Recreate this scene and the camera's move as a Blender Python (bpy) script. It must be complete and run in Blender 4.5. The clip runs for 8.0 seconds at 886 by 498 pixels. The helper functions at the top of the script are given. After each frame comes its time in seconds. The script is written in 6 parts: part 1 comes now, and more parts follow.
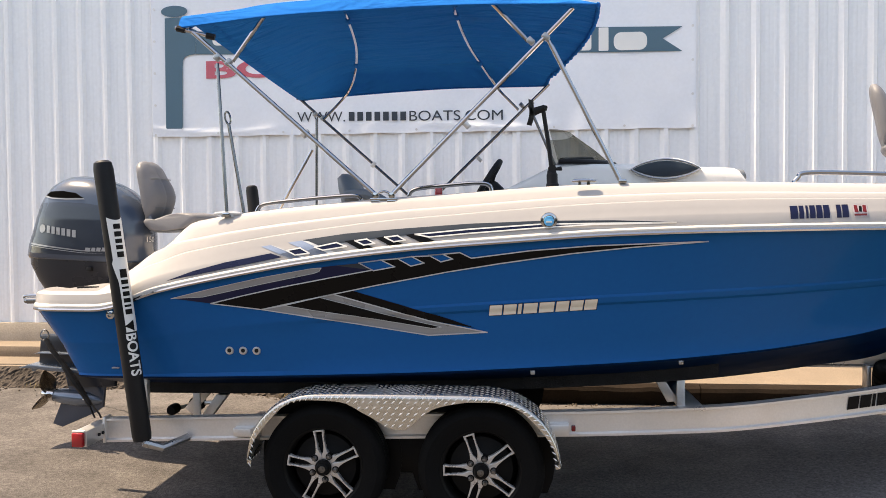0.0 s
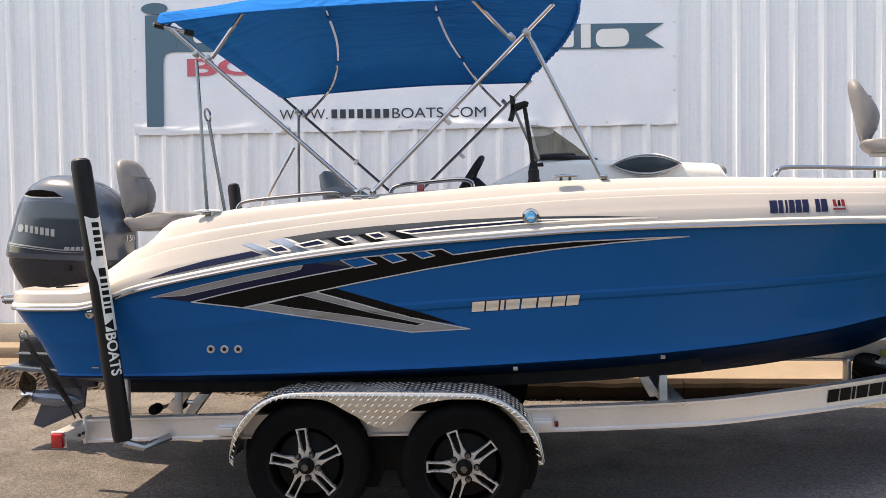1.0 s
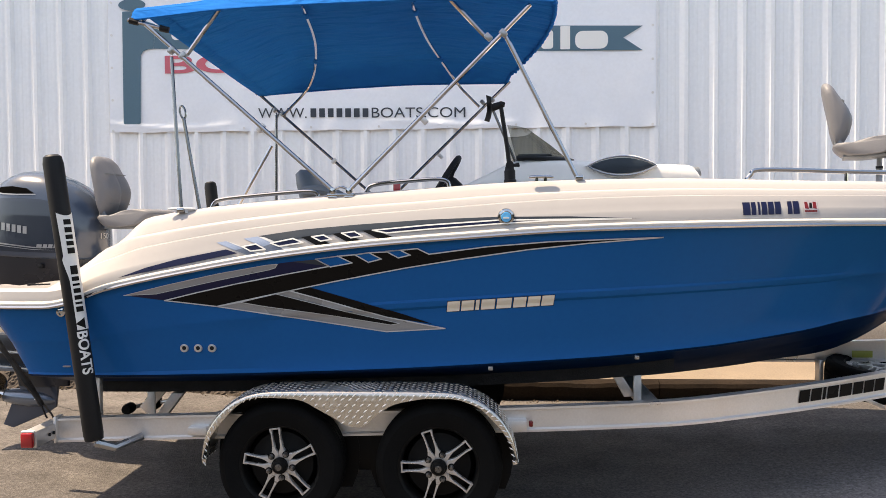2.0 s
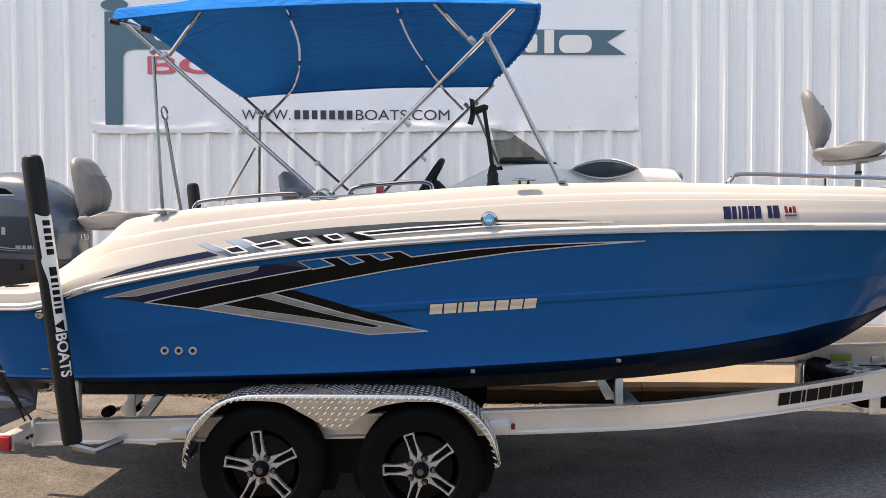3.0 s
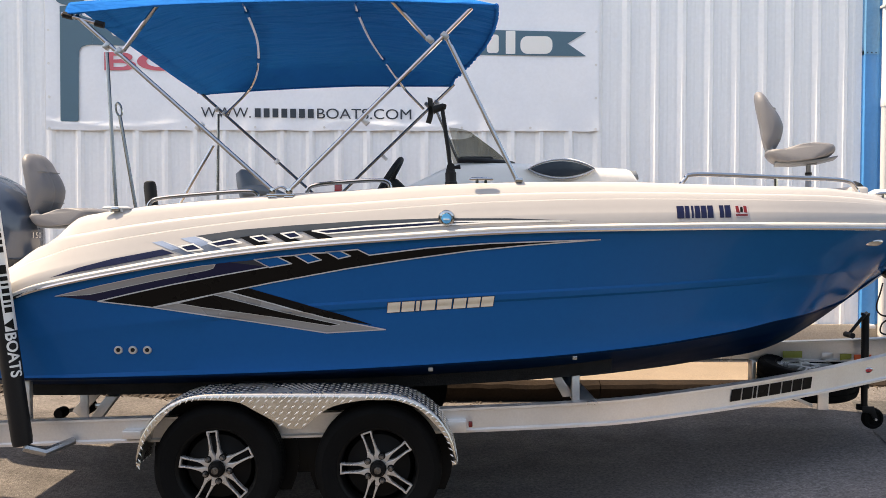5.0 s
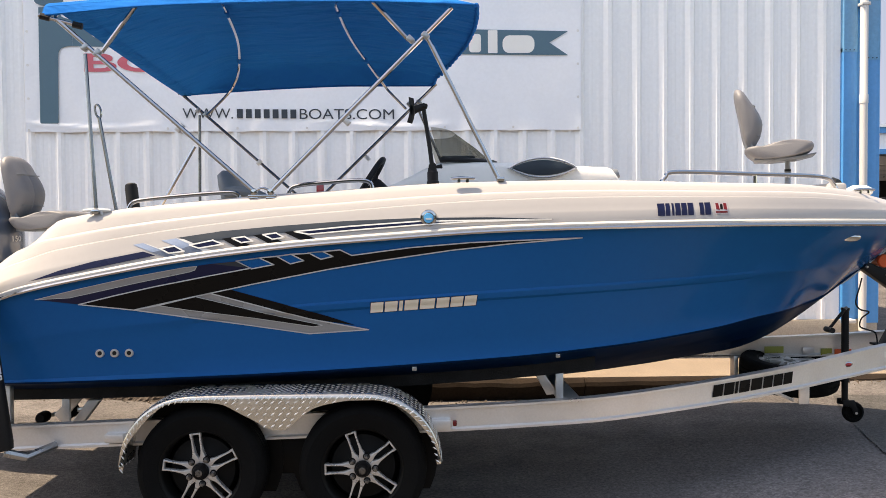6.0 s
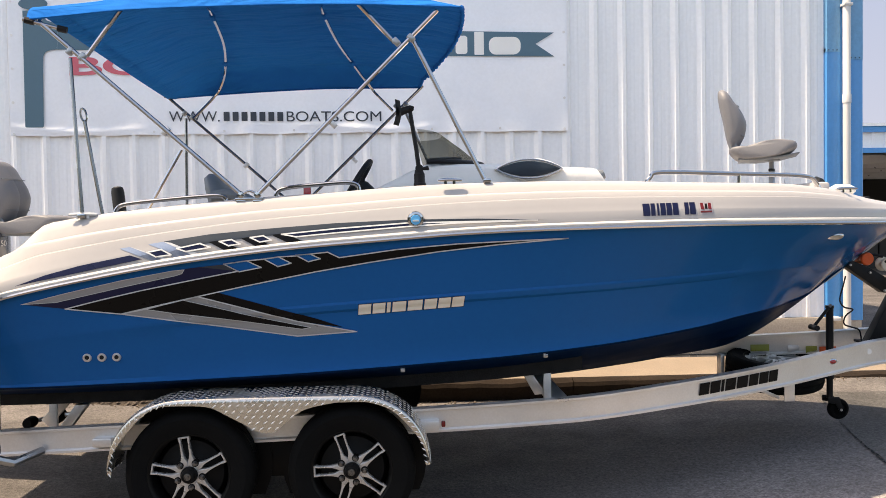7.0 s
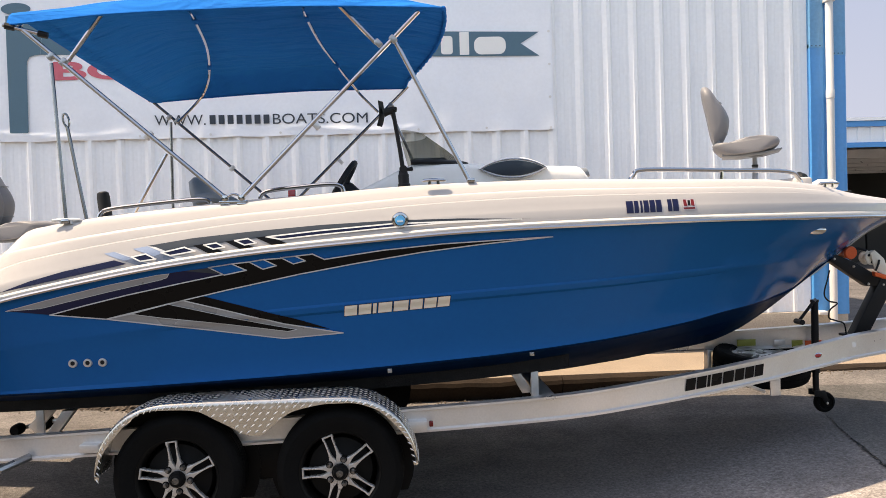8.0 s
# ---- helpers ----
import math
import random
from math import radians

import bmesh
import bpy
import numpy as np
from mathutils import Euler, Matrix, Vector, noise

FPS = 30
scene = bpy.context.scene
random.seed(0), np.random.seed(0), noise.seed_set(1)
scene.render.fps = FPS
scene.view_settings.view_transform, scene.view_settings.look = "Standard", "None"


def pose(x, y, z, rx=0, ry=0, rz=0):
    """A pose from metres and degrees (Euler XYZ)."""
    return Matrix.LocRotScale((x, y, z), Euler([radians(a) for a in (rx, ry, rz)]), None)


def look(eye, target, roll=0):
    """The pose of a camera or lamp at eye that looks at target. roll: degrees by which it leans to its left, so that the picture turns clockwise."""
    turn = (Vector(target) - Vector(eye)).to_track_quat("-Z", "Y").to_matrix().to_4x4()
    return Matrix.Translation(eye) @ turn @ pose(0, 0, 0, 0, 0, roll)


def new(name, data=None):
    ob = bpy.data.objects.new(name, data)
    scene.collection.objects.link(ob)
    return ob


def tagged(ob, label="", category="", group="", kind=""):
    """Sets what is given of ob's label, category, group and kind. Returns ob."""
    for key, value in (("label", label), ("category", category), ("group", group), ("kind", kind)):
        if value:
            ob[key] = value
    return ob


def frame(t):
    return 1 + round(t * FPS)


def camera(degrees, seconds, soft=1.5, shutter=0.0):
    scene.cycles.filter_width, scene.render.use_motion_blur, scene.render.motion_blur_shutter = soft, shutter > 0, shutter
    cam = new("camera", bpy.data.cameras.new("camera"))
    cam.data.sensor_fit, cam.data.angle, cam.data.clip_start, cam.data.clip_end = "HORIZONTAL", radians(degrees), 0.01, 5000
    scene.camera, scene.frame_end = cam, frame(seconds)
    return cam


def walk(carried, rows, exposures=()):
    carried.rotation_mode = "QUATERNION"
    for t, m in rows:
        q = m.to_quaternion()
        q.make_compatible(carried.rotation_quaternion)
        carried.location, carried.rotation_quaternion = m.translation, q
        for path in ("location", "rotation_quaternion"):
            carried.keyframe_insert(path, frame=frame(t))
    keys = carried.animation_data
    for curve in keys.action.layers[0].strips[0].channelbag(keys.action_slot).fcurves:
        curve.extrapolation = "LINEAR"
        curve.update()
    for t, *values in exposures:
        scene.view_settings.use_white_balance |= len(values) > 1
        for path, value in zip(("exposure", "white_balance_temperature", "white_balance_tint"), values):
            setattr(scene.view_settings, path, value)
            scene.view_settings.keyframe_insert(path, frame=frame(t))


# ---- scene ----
# ---------- camera: seconds, x, y, z, pitch up, yaw left, roll ----------
cam = camera(58.34, 8.0, soft=0.75)
PATH = [
    (0.0, 4.033, -8.521, 1.601, -1.688, 5.503, -0.388),
    (0.5, 4.038, -8.513, 1.595, -1.929, 5.392, -0.763),
    (1.0, 4.051, -8.512, 1.593, -1.838, 4.467, -0.723),
    (1.5, 4.070, -8.510, 1.588, -1.857, 3.676, -0.524),
    (3.0, 4.090, -8.507, 1.587, -1.608, 2.016, -0.084),
    (3.5, 4.100, -8.511, 1.584, -1.553, 1.268, -0.107),
    (4.0, 4.108, -8.518, 1.584, -1.523, 0.639, -0.090),
    (4.5, 4.117, -8.518, 1.579, -1.557, 0.067, 0.128),
    (6.0, 4.145, -8.524, 1.578, -1.633, -1.523, -0.456),
    (6.5, 4.147, -8.530, 1.579, -1.554, -1.936, -0.571),
    (7.0, 4.153, -8.540, 1.579, -1.547, -2.326, -0.881),
    (7.5, 4.170, -8.547, 1.578, -1.581, -2.651, -1.194),
    (8.0, 4.186, -8.552, 1.578, -1.546, -2.942, -1.714),
]
walk(cam, [(t, pose(x, y, z, 90 + pitch, 0, yaw) @ pose(0, 0, 0, 0, 0, roll)) for t, x, y, z, pitch, yaw, roll in PATH], [(0.0, 1.40, 9000, 13), (8.0, 1.40, 9000, 13)])

# ---------- light ----------
SUN = Vector((-0.49, -0.014, 1.0)).normalized()      # towards the sun
world = bpy.data.worlds.new("sky")
scene.world = world
world.use_nodes = True
wn = world.node_tree
sky = wn.nodes.new("ShaderNodeTexSky")
sky.sky_type, sky.sun_disc = "NISHITA", False
sky.sun_elevation = math.asin(SUN.z)
sky.sun_rotation = math.atan2(SUN.x, SUN.y)
sky.dust_density, sky.air_density, sky.ozone_density = 2.0, 1.0, 1.7
sky.altitude = 600
wn.links.new(sky.outputs[0], wn.nodes["Background"].inputs[0])
wn.nodes["Background"].inputs[1].default_value = 0.15
sun = new("sun", bpy.data.lights.new("sun", "SUN"))
sun.data.energy, sun.data.angle, sun.data.color = 3.45, radians(0.6), (1.0, 0.943, 0.865)
sun.matrix_world = look(SUN * 30, (0, 0, 0))


# ---------- materials ----------
def surface(name, color, rough=0.5, metal=0.0, vary=0.12, scale=6.0, fine=120.0, bump=0.0, coat=0.0, second=None, mix=0.0, per_piece=0.0, spec=0.5):
    """A painted, cast or woven surface: colour that varies at two scales, uneven gloss and fine relief."""
    m = bpy.data.materials.new(name)
    m.use_nodes = True
    t = m.node_tree
    b = t.nodes["Principled BSDF"]
    b.inputs["Metallic"].default_value = metal
    b.inputs["Specular IOR Level"].default_value = spec
    b.inputs["Coat Weight"].default_value = coat
    b.inputs["Coat Roughness"].default_value = 0.06
    co = t.nodes.new("ShaderNodeTexCoord")
    big = t.nodes.new("ShaderNodeTexNoise")
    big.inputs["Scale"].default_value, big.inputs["Detail"].default_value = scale, 5
    small = t.nodes.new("ShaderNodeTexNoise")
    small.inputs["Scale"].default_value, small.inputs["Detail"].default_value = fine, 3
    for n in (big, small):
        t.links.new(co.outputs["Object"], n.inputs["Vector"])
    add = t.nodes.new("ShaderNodeMath")
    add.operation = "ADD"
    t.links.new(big.outputs[0], add.inputs[0])
    t.links.new(small.outputs[0], add.inputs[1])
    val = t.nodes.new("ShaderNodeMapRange")
    val.inputs["From Min"].default_value, val.inputs["From Max"].default_value = 0.6, 1.4
    val.inputs["To Min"].default_value, val.inputs["To Max"].default_value = 1 - vary, 1 + vary
    t.links.new(add.outputs[0], val.inputs["Value"])
    out = val.outputs[0]
    if per_piece:
        info = t.nodes.new("ShaderNodeObjectInfo")
        pr = t.nodes.new("ShaderNodeMapRange")
        pr.inputs["To Min"].default_value, pr.inputs["To Max"].default_value = 1 - per_piece, 1 + per_piece
        t.links.new(info.outputs["Random"], pr.inputs["Value"])
        mul = t.nodes.new("ShaderNodeMath")
        mul.operation = "MULTIPLY"
        t.links.new(out, mul.inputs[0])
        t.links.new(pr.outputs[0], mul.inputs[1])
        out = mul.outputs[0]
    base = t.nodes.new("ShaderNodeVectorMath")
    base.operation = "SCALE"
    base.inputs[0].default_value = color
    t.links.new(out, base.inputs["Scale"])
    col = base.outputs[0]
    if second:
        spots = t.nodes.new("ShaderNodeTexNoise")
        spots.inputs["Scale"].default_value, spots.inputs["Detail"].default_value = scale * 0.37, 8
        t.links.new(co.outputs["Object"], spots.inputs["Vector"])
        ramp = t.nodes.new("ShaderNodeMapRange")
        ramp.inputs["From Min"].default_value, ramp.inputs["From Max"].default_value = 0.5, 0.68
        ramp.inputs["To Max"].default_value = mix
        t.links.new(spots.outputs[0], ramp.inputs["Value"])
        mx = t.nodes.new("ShaderNodeMix")
        mx.data_type = "RGBA"
        t.links.new(ramp.outputs[0], mx.inputs[0])
        t.links.new(col, mx.inputs[6])
        mx.inputs[7].default_value = (*second, 1)
        col = mx.outputs[2]
    t.links.new(col, b.inputs["Base Color"])
    rr = t.nodes.new("ShaderNodeMapRange")
    rr.inputs["From Min"].default_value, rr.inputs["From Max"].default_value = 0.3, 0.7
    rr.inputs["To Min"].default_value, rr.inputs["To Max"].default_value = rough * 0.8, min(1, rough * 1.25)
    t.links.new(big.outputs[0], rr.inputs["Value"])
    t.links.new(rr.outputs[0], b.inputs["Roughness"])
    if bump:
        bp = t.nodes.new("ShaderNodeBump")
        bp.inputs["Strength"].default_value, bp.inputs["Distance"].default_value = min(1, bump), 0.004
        t.links.new(small.outputs[0], bp.inputs["Height"])
        t.links.new(bp.outputs[0], b.inputs["Normal"])
    return m


def asphalt_surface(name, base=(0.096, 0.087, 0.083), pale=(0.135, 0.122, 0.114)):
    """Worn asphalt: grey binder with pale and dark stones, broad stains and a few lighter patches."""
    m = surface(name, base, 0.9, vary=0.3, scale=0.9, fine=60, second=pale, mix=0.7, spec=0.2)
    t = m.node_tree
    b = t.nodes["Principled BSDF"]
    co = t.nodes["Texture Coordinate"]
    cells = t.nodes.new("ShaderNodeTexVoronoi")
    cells.inputs["Scale"].default_value = 95
    t.links.new(co.outputs["Object"], cells.inputs["Vector"])
    stones = t.nodes.new("ShaderNodeMapRange")
    stones.inputs["From Min"].default_value, stones.inputs["From Max"].default_value = 0.0, 1.0
    stones.inputs["To Min"].default_value, stones.inputs["To Max"].default_value = 0.70, 1.34
    t.links.new(cells.outputs["Color"], stones.inputs["Value"])
    worn = t.nodes.new("ShaderNodeTexNoise")
    worn.inputs["Scale"].default_value, worn.inputs["Detail"].default_value = 3.2, 5
    t.links.new(co.outputs["Object"], worn.inputs["Vector"])
    wear = t.nodes.new("ShaderNodeMapRange")
    wear.inputs["From Min"].default_value, wear.inputs["From Max"].default_value = 0.3, 0.7
    wear.inputs["To Min"].default_value, wear.inputs["To Max"].default_value = 0.74, 1.26
    t.links.new(worn.outputs[0], wear.inputs["Value"])
    both = t.nodes.new("ShaderNodeMath")
    both.operation = "MULTIPLY"
    t.links.new(stones.outputs[0], both.inputs[0])
    t.links.new(wear.outputs[0], both.inputs[1])
    old = b.inputs["Base Color"].links[0].from_socket
    mul = t.nodes.new("ShaderNodeVectorMath")
    mul.operation = "SCALE"
    t.links.new(old, mul.inputs[0])
    t.links.new(both.outputs[0], mul.inputs["Scale"])
    # paler ground round one spot beside the bow, and a finer grit of light and dark grains
    place = t.nodes.new("ShaderNodeVectorMath")
    place.operation = "DISTANCE"
    place.inputs[1].default_value = (6.6, -4.9, 0)
    t.links.new(co.outputs["Object"], place.inputs[0])
    ragged = t.nodes.new("ShaderNodeMath")
    ragged.operation = "MULTIPLY_ADD"
    t.links.new(worn.outputs[0], ragged.inputs[0])
    ragged.inputs[1].default_value = 1.6
    t.links.new(place.outputs["Value"], ragged.inputs[2])
    pale_spot = t.nodes.new("ShaderNodeMapRange")
    pale_spot.interpolation_type = "SMOOTHSTEP"
    pale_spot.inputs["From Min"].default_value, pale_spot.inputs["From Max"].default_value = 1.3, 3.0
    pale_spot.inputs["To Min"].default_value, pale_spot.inputs["To Max"].default_value = 2.25, 1.0
    t.links.new(ragged.outputs[0], pale_spot.inputs["Value"])
    grains = t.nodes.new("ShaderNodeTexNoise")
    grains.inputs["Scale"].default_value, grains.inputs["Detail"].default_value = 38, 6
    t.links.new(co.outputs["Object"], grains.inputs["Vector"])
    grit = t.nodes.new("ShaderNodeMapRange")
    grit.inputs["From Min"].default_value, grit.inputs["From Max"].default_value = 0.35, 0.65
    grit.inputs["To Min"].default_value, grit.inputs["To Max"].default_value = 0.80, 1.20
    t.links.new(grains.outputs[0], grit.inputs["Value"])
    more = t.nodes.new("ShaderNodeMath")
    more.operation = "MULTIPLY"
    t.links.new(pale_spot.outputs[0], more.inputs[0])
    t.links.new(grit.outputs[0], more.inputs[1])
    last = t.nodes.new("ShaderNodeVectorMath")
    last.operation = "SCALE"
    t.links.new(mul.outputs[0], last.inputs[0])
    t.links.new(more.outputs[0], last.inputs["Scale"])
    t.links.new(last.outputs[0], b.inputs["Base Color"])
    bp = t.nodes.new("ShaderNodeBump")
    bp.inputs["Strength"].default_value, bp.inputs["Distance"].default_value = 0.7, 0.006
    t.links.new(cells.outputs["Distance"], bp.inputs["Height"])
    t.links.new(bp.outputs[0], b.inputs["Normal"])
    return m


def fabric_surface(name, color):
    """Woven canvas that lets some of the sun through."""
    m = surface(name, color, 0.9, vary=0.1, scale=3, fine=400, bump=0.25, spec=0.02)
    t = m.node_tree
    b = t.nodes["Principled BSDF"]
    # soft creases running across the cloth
    place = t.nodes.new("ShaderNodeMapping")
    place.inputs["Scale"].default_value = (2.2, 7.0, 1.0)
    t.links.new(t.nodes["Texture Coordinate"].outputs["Object"], place.inputs["Vector"])
    folds = t.nodes.new("ShaderNodeTexNoise")
    folds.inputs["Scale"].default_value, folds.inputs["Detail"].default_value, folds.inputs["Distortion"].default_value = 1.0, 3, 0.6
    t.links.new(place.outputs[0], folds.inputs["Vector"])
    crease = t.nodes.new("ShaderNodeBump")
    crease.inputs["Strength"].default_value, crease.inputs["Distance"].default_value = 0.7, 0.11
    t.links.new(folds.outputs[0], crease.inputs["Height"])
    t.links.new(t.nodes["Bump"].outputs[0], crease.inputs["Normal"])
    t.links.new(crease.outputs[0], b.inputs["Normal"])
    tr = t.nodes.new("ShaderNodeBsdfTranslucent")
    tr.inputs[0].default_value = (color[0], color[1] * 1.5, color[2] * 1.5, 1)
    mx = t.nodes.new("ShaderNodeMixShader")
    mx.inputs[0].default_value = 0.013
    t.links.new(b.outputs[0], mx.inputs[1])
    t.links.new(tr.outputs[0], mx.inputs[2])
    t.links.new(mx.outputs[0], t.nodes["Material Output"].inputs[0])
    return m


def haze_surface(name, low, high, z0, z1):
    """Distant hazy sky: paler towards the ground."""
    m = bpy.data.materials.new(name)
    m.use_nodes = True
    t = m.node_tree
    t.nodes.remove(t.nodes["Principled BSDF"])
    co = t.nodes.new("ShaderNodeTexCoord")
    axes = t.nodes.new("ShaderNodeSeparateXYZ")
    t.links.new(co.outputs["Object"], axes.inputs[0])
    up = t.nodes.new("ShaderNodeMapRange")
    up.inputs["From Min"].default_value, up.inputs["From Max"].default_value = z0, z1
    t.links.new(axes.outputs["Z"], up.inputs["Value"])
    mx = t.nodes.new("ShaderNodeMix")
    mx.data_type = "RGBA"
    t.links.new(up.outputs[0], mx.inputs[0])
    mx.inputs[6].default_value, mx.inputs[7].default_value = (*low, 1), (*high, 1)
    glow = t.nodes.new("ShaderNodeEmission")
    t.links.new(mx.outputs[2], glow.inputs["Color"])
    t.links.new(glow.outputs[0], t.nodes["Material Output"].inputs[0])
    return m


def glass_surface(name, color, gloss=0.06):
    """Thin smoked sheet: light passes straight through, tinted, under a weak gloss."""
    m = bpy.data.materials.new(name)
    m.use_nodes = True
    t = m.node_tree
    t.nodes.remove(t.nodes["Principled BSDF"])
    clear = t.nodes.new("ShaderNodeBsdfTransparent")
    clear.inputs[0].default_value = (*color, 1)
    shine = t.nodes.new("ShaderNodeBsdfGlossy")
    shine.inputs["Roughness"].default_value = 0.03
    mx = t.nodes.new("ShaderNodeMixShader")
    mx.inputs[0].default_value = gloss
    t.links.new(clear.outputs[0], mx.inputs[1])
    t.links.new(shine.outputs[0], mx.inputs[2])
    t.links.new(mx.outputs[0], t.nodes["Material Output"].inputs[0])
    return m


M_ASPHALT = asphalt_surface("asphalt")
M_PATCH = asphalt_surface("newer_asphalt", (0.062, 0.060, 0.058), (0.095, 0.088, 0.082))
M_DARKLOT = asphalt_surface("unseen_dark_asphalt", (0.078, 0.074, 0.068), (0.11, 0.103, 0.094))
M_CONCRETE = surface("concrete", (0.222, 0.176, 0.134), 0.9, vary=0.22, scale=2.5, fine=70, bump=0.6, second=(0.184, 0.143, 0.107), mix=0.6, spec=0.2)
# near-black base: the shade on the kerb's front is put into it
M_KERB = surface("shaded_kerb_concrete", (0.024, 0.017, 0.0125), 0.95, vary=0.35, scale=4, fine=50, bump=0.8, second=(0.014, 0.0095, 0.007), mix=0.85, spec=0.1)
M_RUBBLE = surface("crumbled_kerb", (0.085, 0.070, 0.059), 0.95, vary=0.5, scale=14, fine=90, bump=1.0, second=(0.03, 0.024, 0.02), mix=0.8, spec=0.1)
M_FOUND = surface("foundation_concrete", (0.42, 0.36, 0.29), 0.85, vary=0.22, scale=3, fine=60, bump=0.5, second=(0.28, 0.24, 0.19), mix=0.5)
M_WALL = surface("white_steel_sheet", (0.88, 0.885, 0.895), 0.38, vary=0.05, scale=1.3, fine=25, per_piece=0.015)
M_BLUETRIM = surface("blue_painted_steel", (0.045, 0.285, 0.63), 0.4, vary=0.08, scale=2, fine=30)
M_FADEDTRIM = surface("faded_blue_steel", (0.10, 0.32, 0.55), 0.5, vary=0.14, scale=2, fine=30, second=(0.20, 0.32, 0.45), mix=0.4)
M_PVC = surface("white_pvc", (0.60, 0.585, 0.57), 0.4, vary=0.05, scale=3)
M_VINYL = surface("white_banner_vinyl", (0.84, 0.86, 0.90), 0.5, vary=0.04, scale=2, fine=30)
M_TEAL = surface("slate_teal_print", (0.065, 0.145, 0.20), 0.5, vary=0.08, scale=4)
M_REDPRINT = surface("faded_red_print", (0.60, 0.12, 0.16), 0.5, vary=0.08, scale=4)
M_DARKPRINT = surface("dark_slate_print", (0.025, 0.035, 0.05), 0.5, vary=0.08, scale=4)
M_BLUEGEL = surface("blue_gelcoat", (0.0002, 0.098, 0.305), 0.14, vary=0.04, scale=1.5, fine=40, spec=0.05)
# blue gelcoat taken down to navy: the underside's shade is in this colour
M_BOTTOM = surface("shaded_bottom_gelcoat", (0.0003, 0.015, 0.055), 0.4, vary=0.1, scale=2, spec=0.02)
M_WHITEGEL = surface("ivory_gelcoat", (0.43, 0.412, 0.405), 0.22, vary=0.025, scale=1.5, fine=30, spec=0.16)
M_CONSOLE = surface("white_gelcoat", (0.80, 0.775, 0.74), 0.3, vary=0.03, scale=2, fine=30, spec=0.35)
M_CHROME = surface("stainless_steel", (0.50, 0.50, 0.505), 0.10, metal=1.0, vary=0.05, scale=8)
M_STEELCAST = surface("cast_stainless", (0.40, 0.40, 0.40), 0.3, metal=0.85, vary=0.08, scale=9)
M_ALU = surface("brushed_aluminium", (0.74, 0.72, 0.705), 0.34, metal=0.7, vary=0.07, scale=5, fine=90, second=(0.52, 0.50, 0.485), mix=0.35)
M_TREAD = surface("tread_plate_aluminium", (0.66, 0.61, 0.54), 0.25, metal=0.85, vary=0.1, scale=6, fine=60)
M_LUG = surface("polished_lug_aluminium", (0.80, 0.78, 0.75), 0.32, metal=0.55, vary=0.08, scale=9)
M_SPOKE = surface("machined_spoke_alloy", (0.60, 0.585, 0.57), 0.3, metal=0.6, vary=0.06, scale=9)
# struts and far tubes: dark mirrored surroundings are put into this colour
M_DARKTUBE = surface("dark_steel_tube", (0.24, 0.24, 0.245), 0.22, metal=0.95, vary=0.06, scale=8)
M_NUT = surface("dull_nut_steel", (0.20, 0.19, 0.18), 0.3, metal=0.8, vary=0.1, scale=9)
M_RUBBER = surface("tyre_rubber", (0.006, 0.006, 0.006), 0.8, vary=0.25, scale=9, bump=0.3, spec=0.08)
M_BLACK = surface("black_plastic", (0.009, 0.009, 0.010), 0.5, vary=0.2, scale=8, spec=0.25)
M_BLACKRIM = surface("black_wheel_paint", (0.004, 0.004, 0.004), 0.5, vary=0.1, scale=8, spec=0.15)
M_CARPET = surface("black_carpet", (0.01, 0.01, 0.011), 1.0, vary=0.3, scale=14, bump=0.8)
M_ENGINE = surface("grey_blue_engine_paint", (0.042, 0.060, 0.092), 0.2, vary=0.06, scale=3, coat=0.5)
M_ENGSIDE = surface("slate_engine_panel", (0.026, 0.034, 0.049), 0.2, vary=0.06, scale=4, coat=0.3)
M_ENGMET = surface("metallic_engine_paint", (0.17, 0.20, 0.245), 0.22, metal=0.45, vary=0.08, scale=5, coat=0.4)
M_BRONZE = surface("polished_prop_steel", (0.36, 0.32, 0.27), 0.12, metal=1.0, vary=0.12, scale=9)
M_ENGLOW = surface("dark_engine_paint", (0.016, 0.019, 0.027), 0.28, vary=0.1, scale=5)
M_CANVAS = fabric_surface("blue_canvas", (0.0003, 0.124, 0.42))
M_SEAT = surface("grey_seat_vinyl", (0.155, 0.155, 0.166), 0.5, vary=0.08, scale=6, fine=160, bump=0.2)
M_SEATDK = surface("dark_grey_seat_vinyl", (0.15, 0.165, 0.18), 0.5, vary=0.08, scale=6, fine=160, bump=0.2)
M_SMOKE = glass_surface("smoked_acrylic", (0.46, 0.45, 0.40))
M_DARKGLASS = surface("dark_tinted_panel", (0.030, 0.042, 0.055), 0.3, vary=0.05, scale=4, spec=0.2)
M_RED = surface("red_lens", (0.36, 0.012, 0.016), 0.2, vary=0.05, scale=10, coat=0.5)
M_STICKER = surface("faded_pink_sticker", (0.46, 0.40, 0.41), 0.4, vary=0.2, scale=60, fine=300)
M_DARKRED = surface("dark_red_lens", (0.16, 0.008, 0.008), 0.25, vary=0.1, scale=10)
M_AMBER = surface("orange_plastic", (0.74, 0.11, 0.028), 0.35, vary=0.08, scale=10)
M_RAILVINYL = surface("ivory_rail_vinyl", (0.50, 0.485, 0.46), 0.35, vary=0.05, scale=6)
M_WHITE = surface("white_plastic", (0.80, 0.79, 0.76), 0.35, vary=0.03, scale=6)
M_CREAM = surface("cream_letter_vinyl", (0.75, 0.70, 0.60), 0.35, vary=0.04, scale=6)
M_NAVY = surface("navy_vinyl", (0.008, 0.011, 0.045), 0.3, vary=0.06, scale=6, spec=0.25)
M_INK = surface("black_vinyl", (0.006, 0.0055, 0.0055), 0.3, vary=0.06, scale=6, spec=0.12)
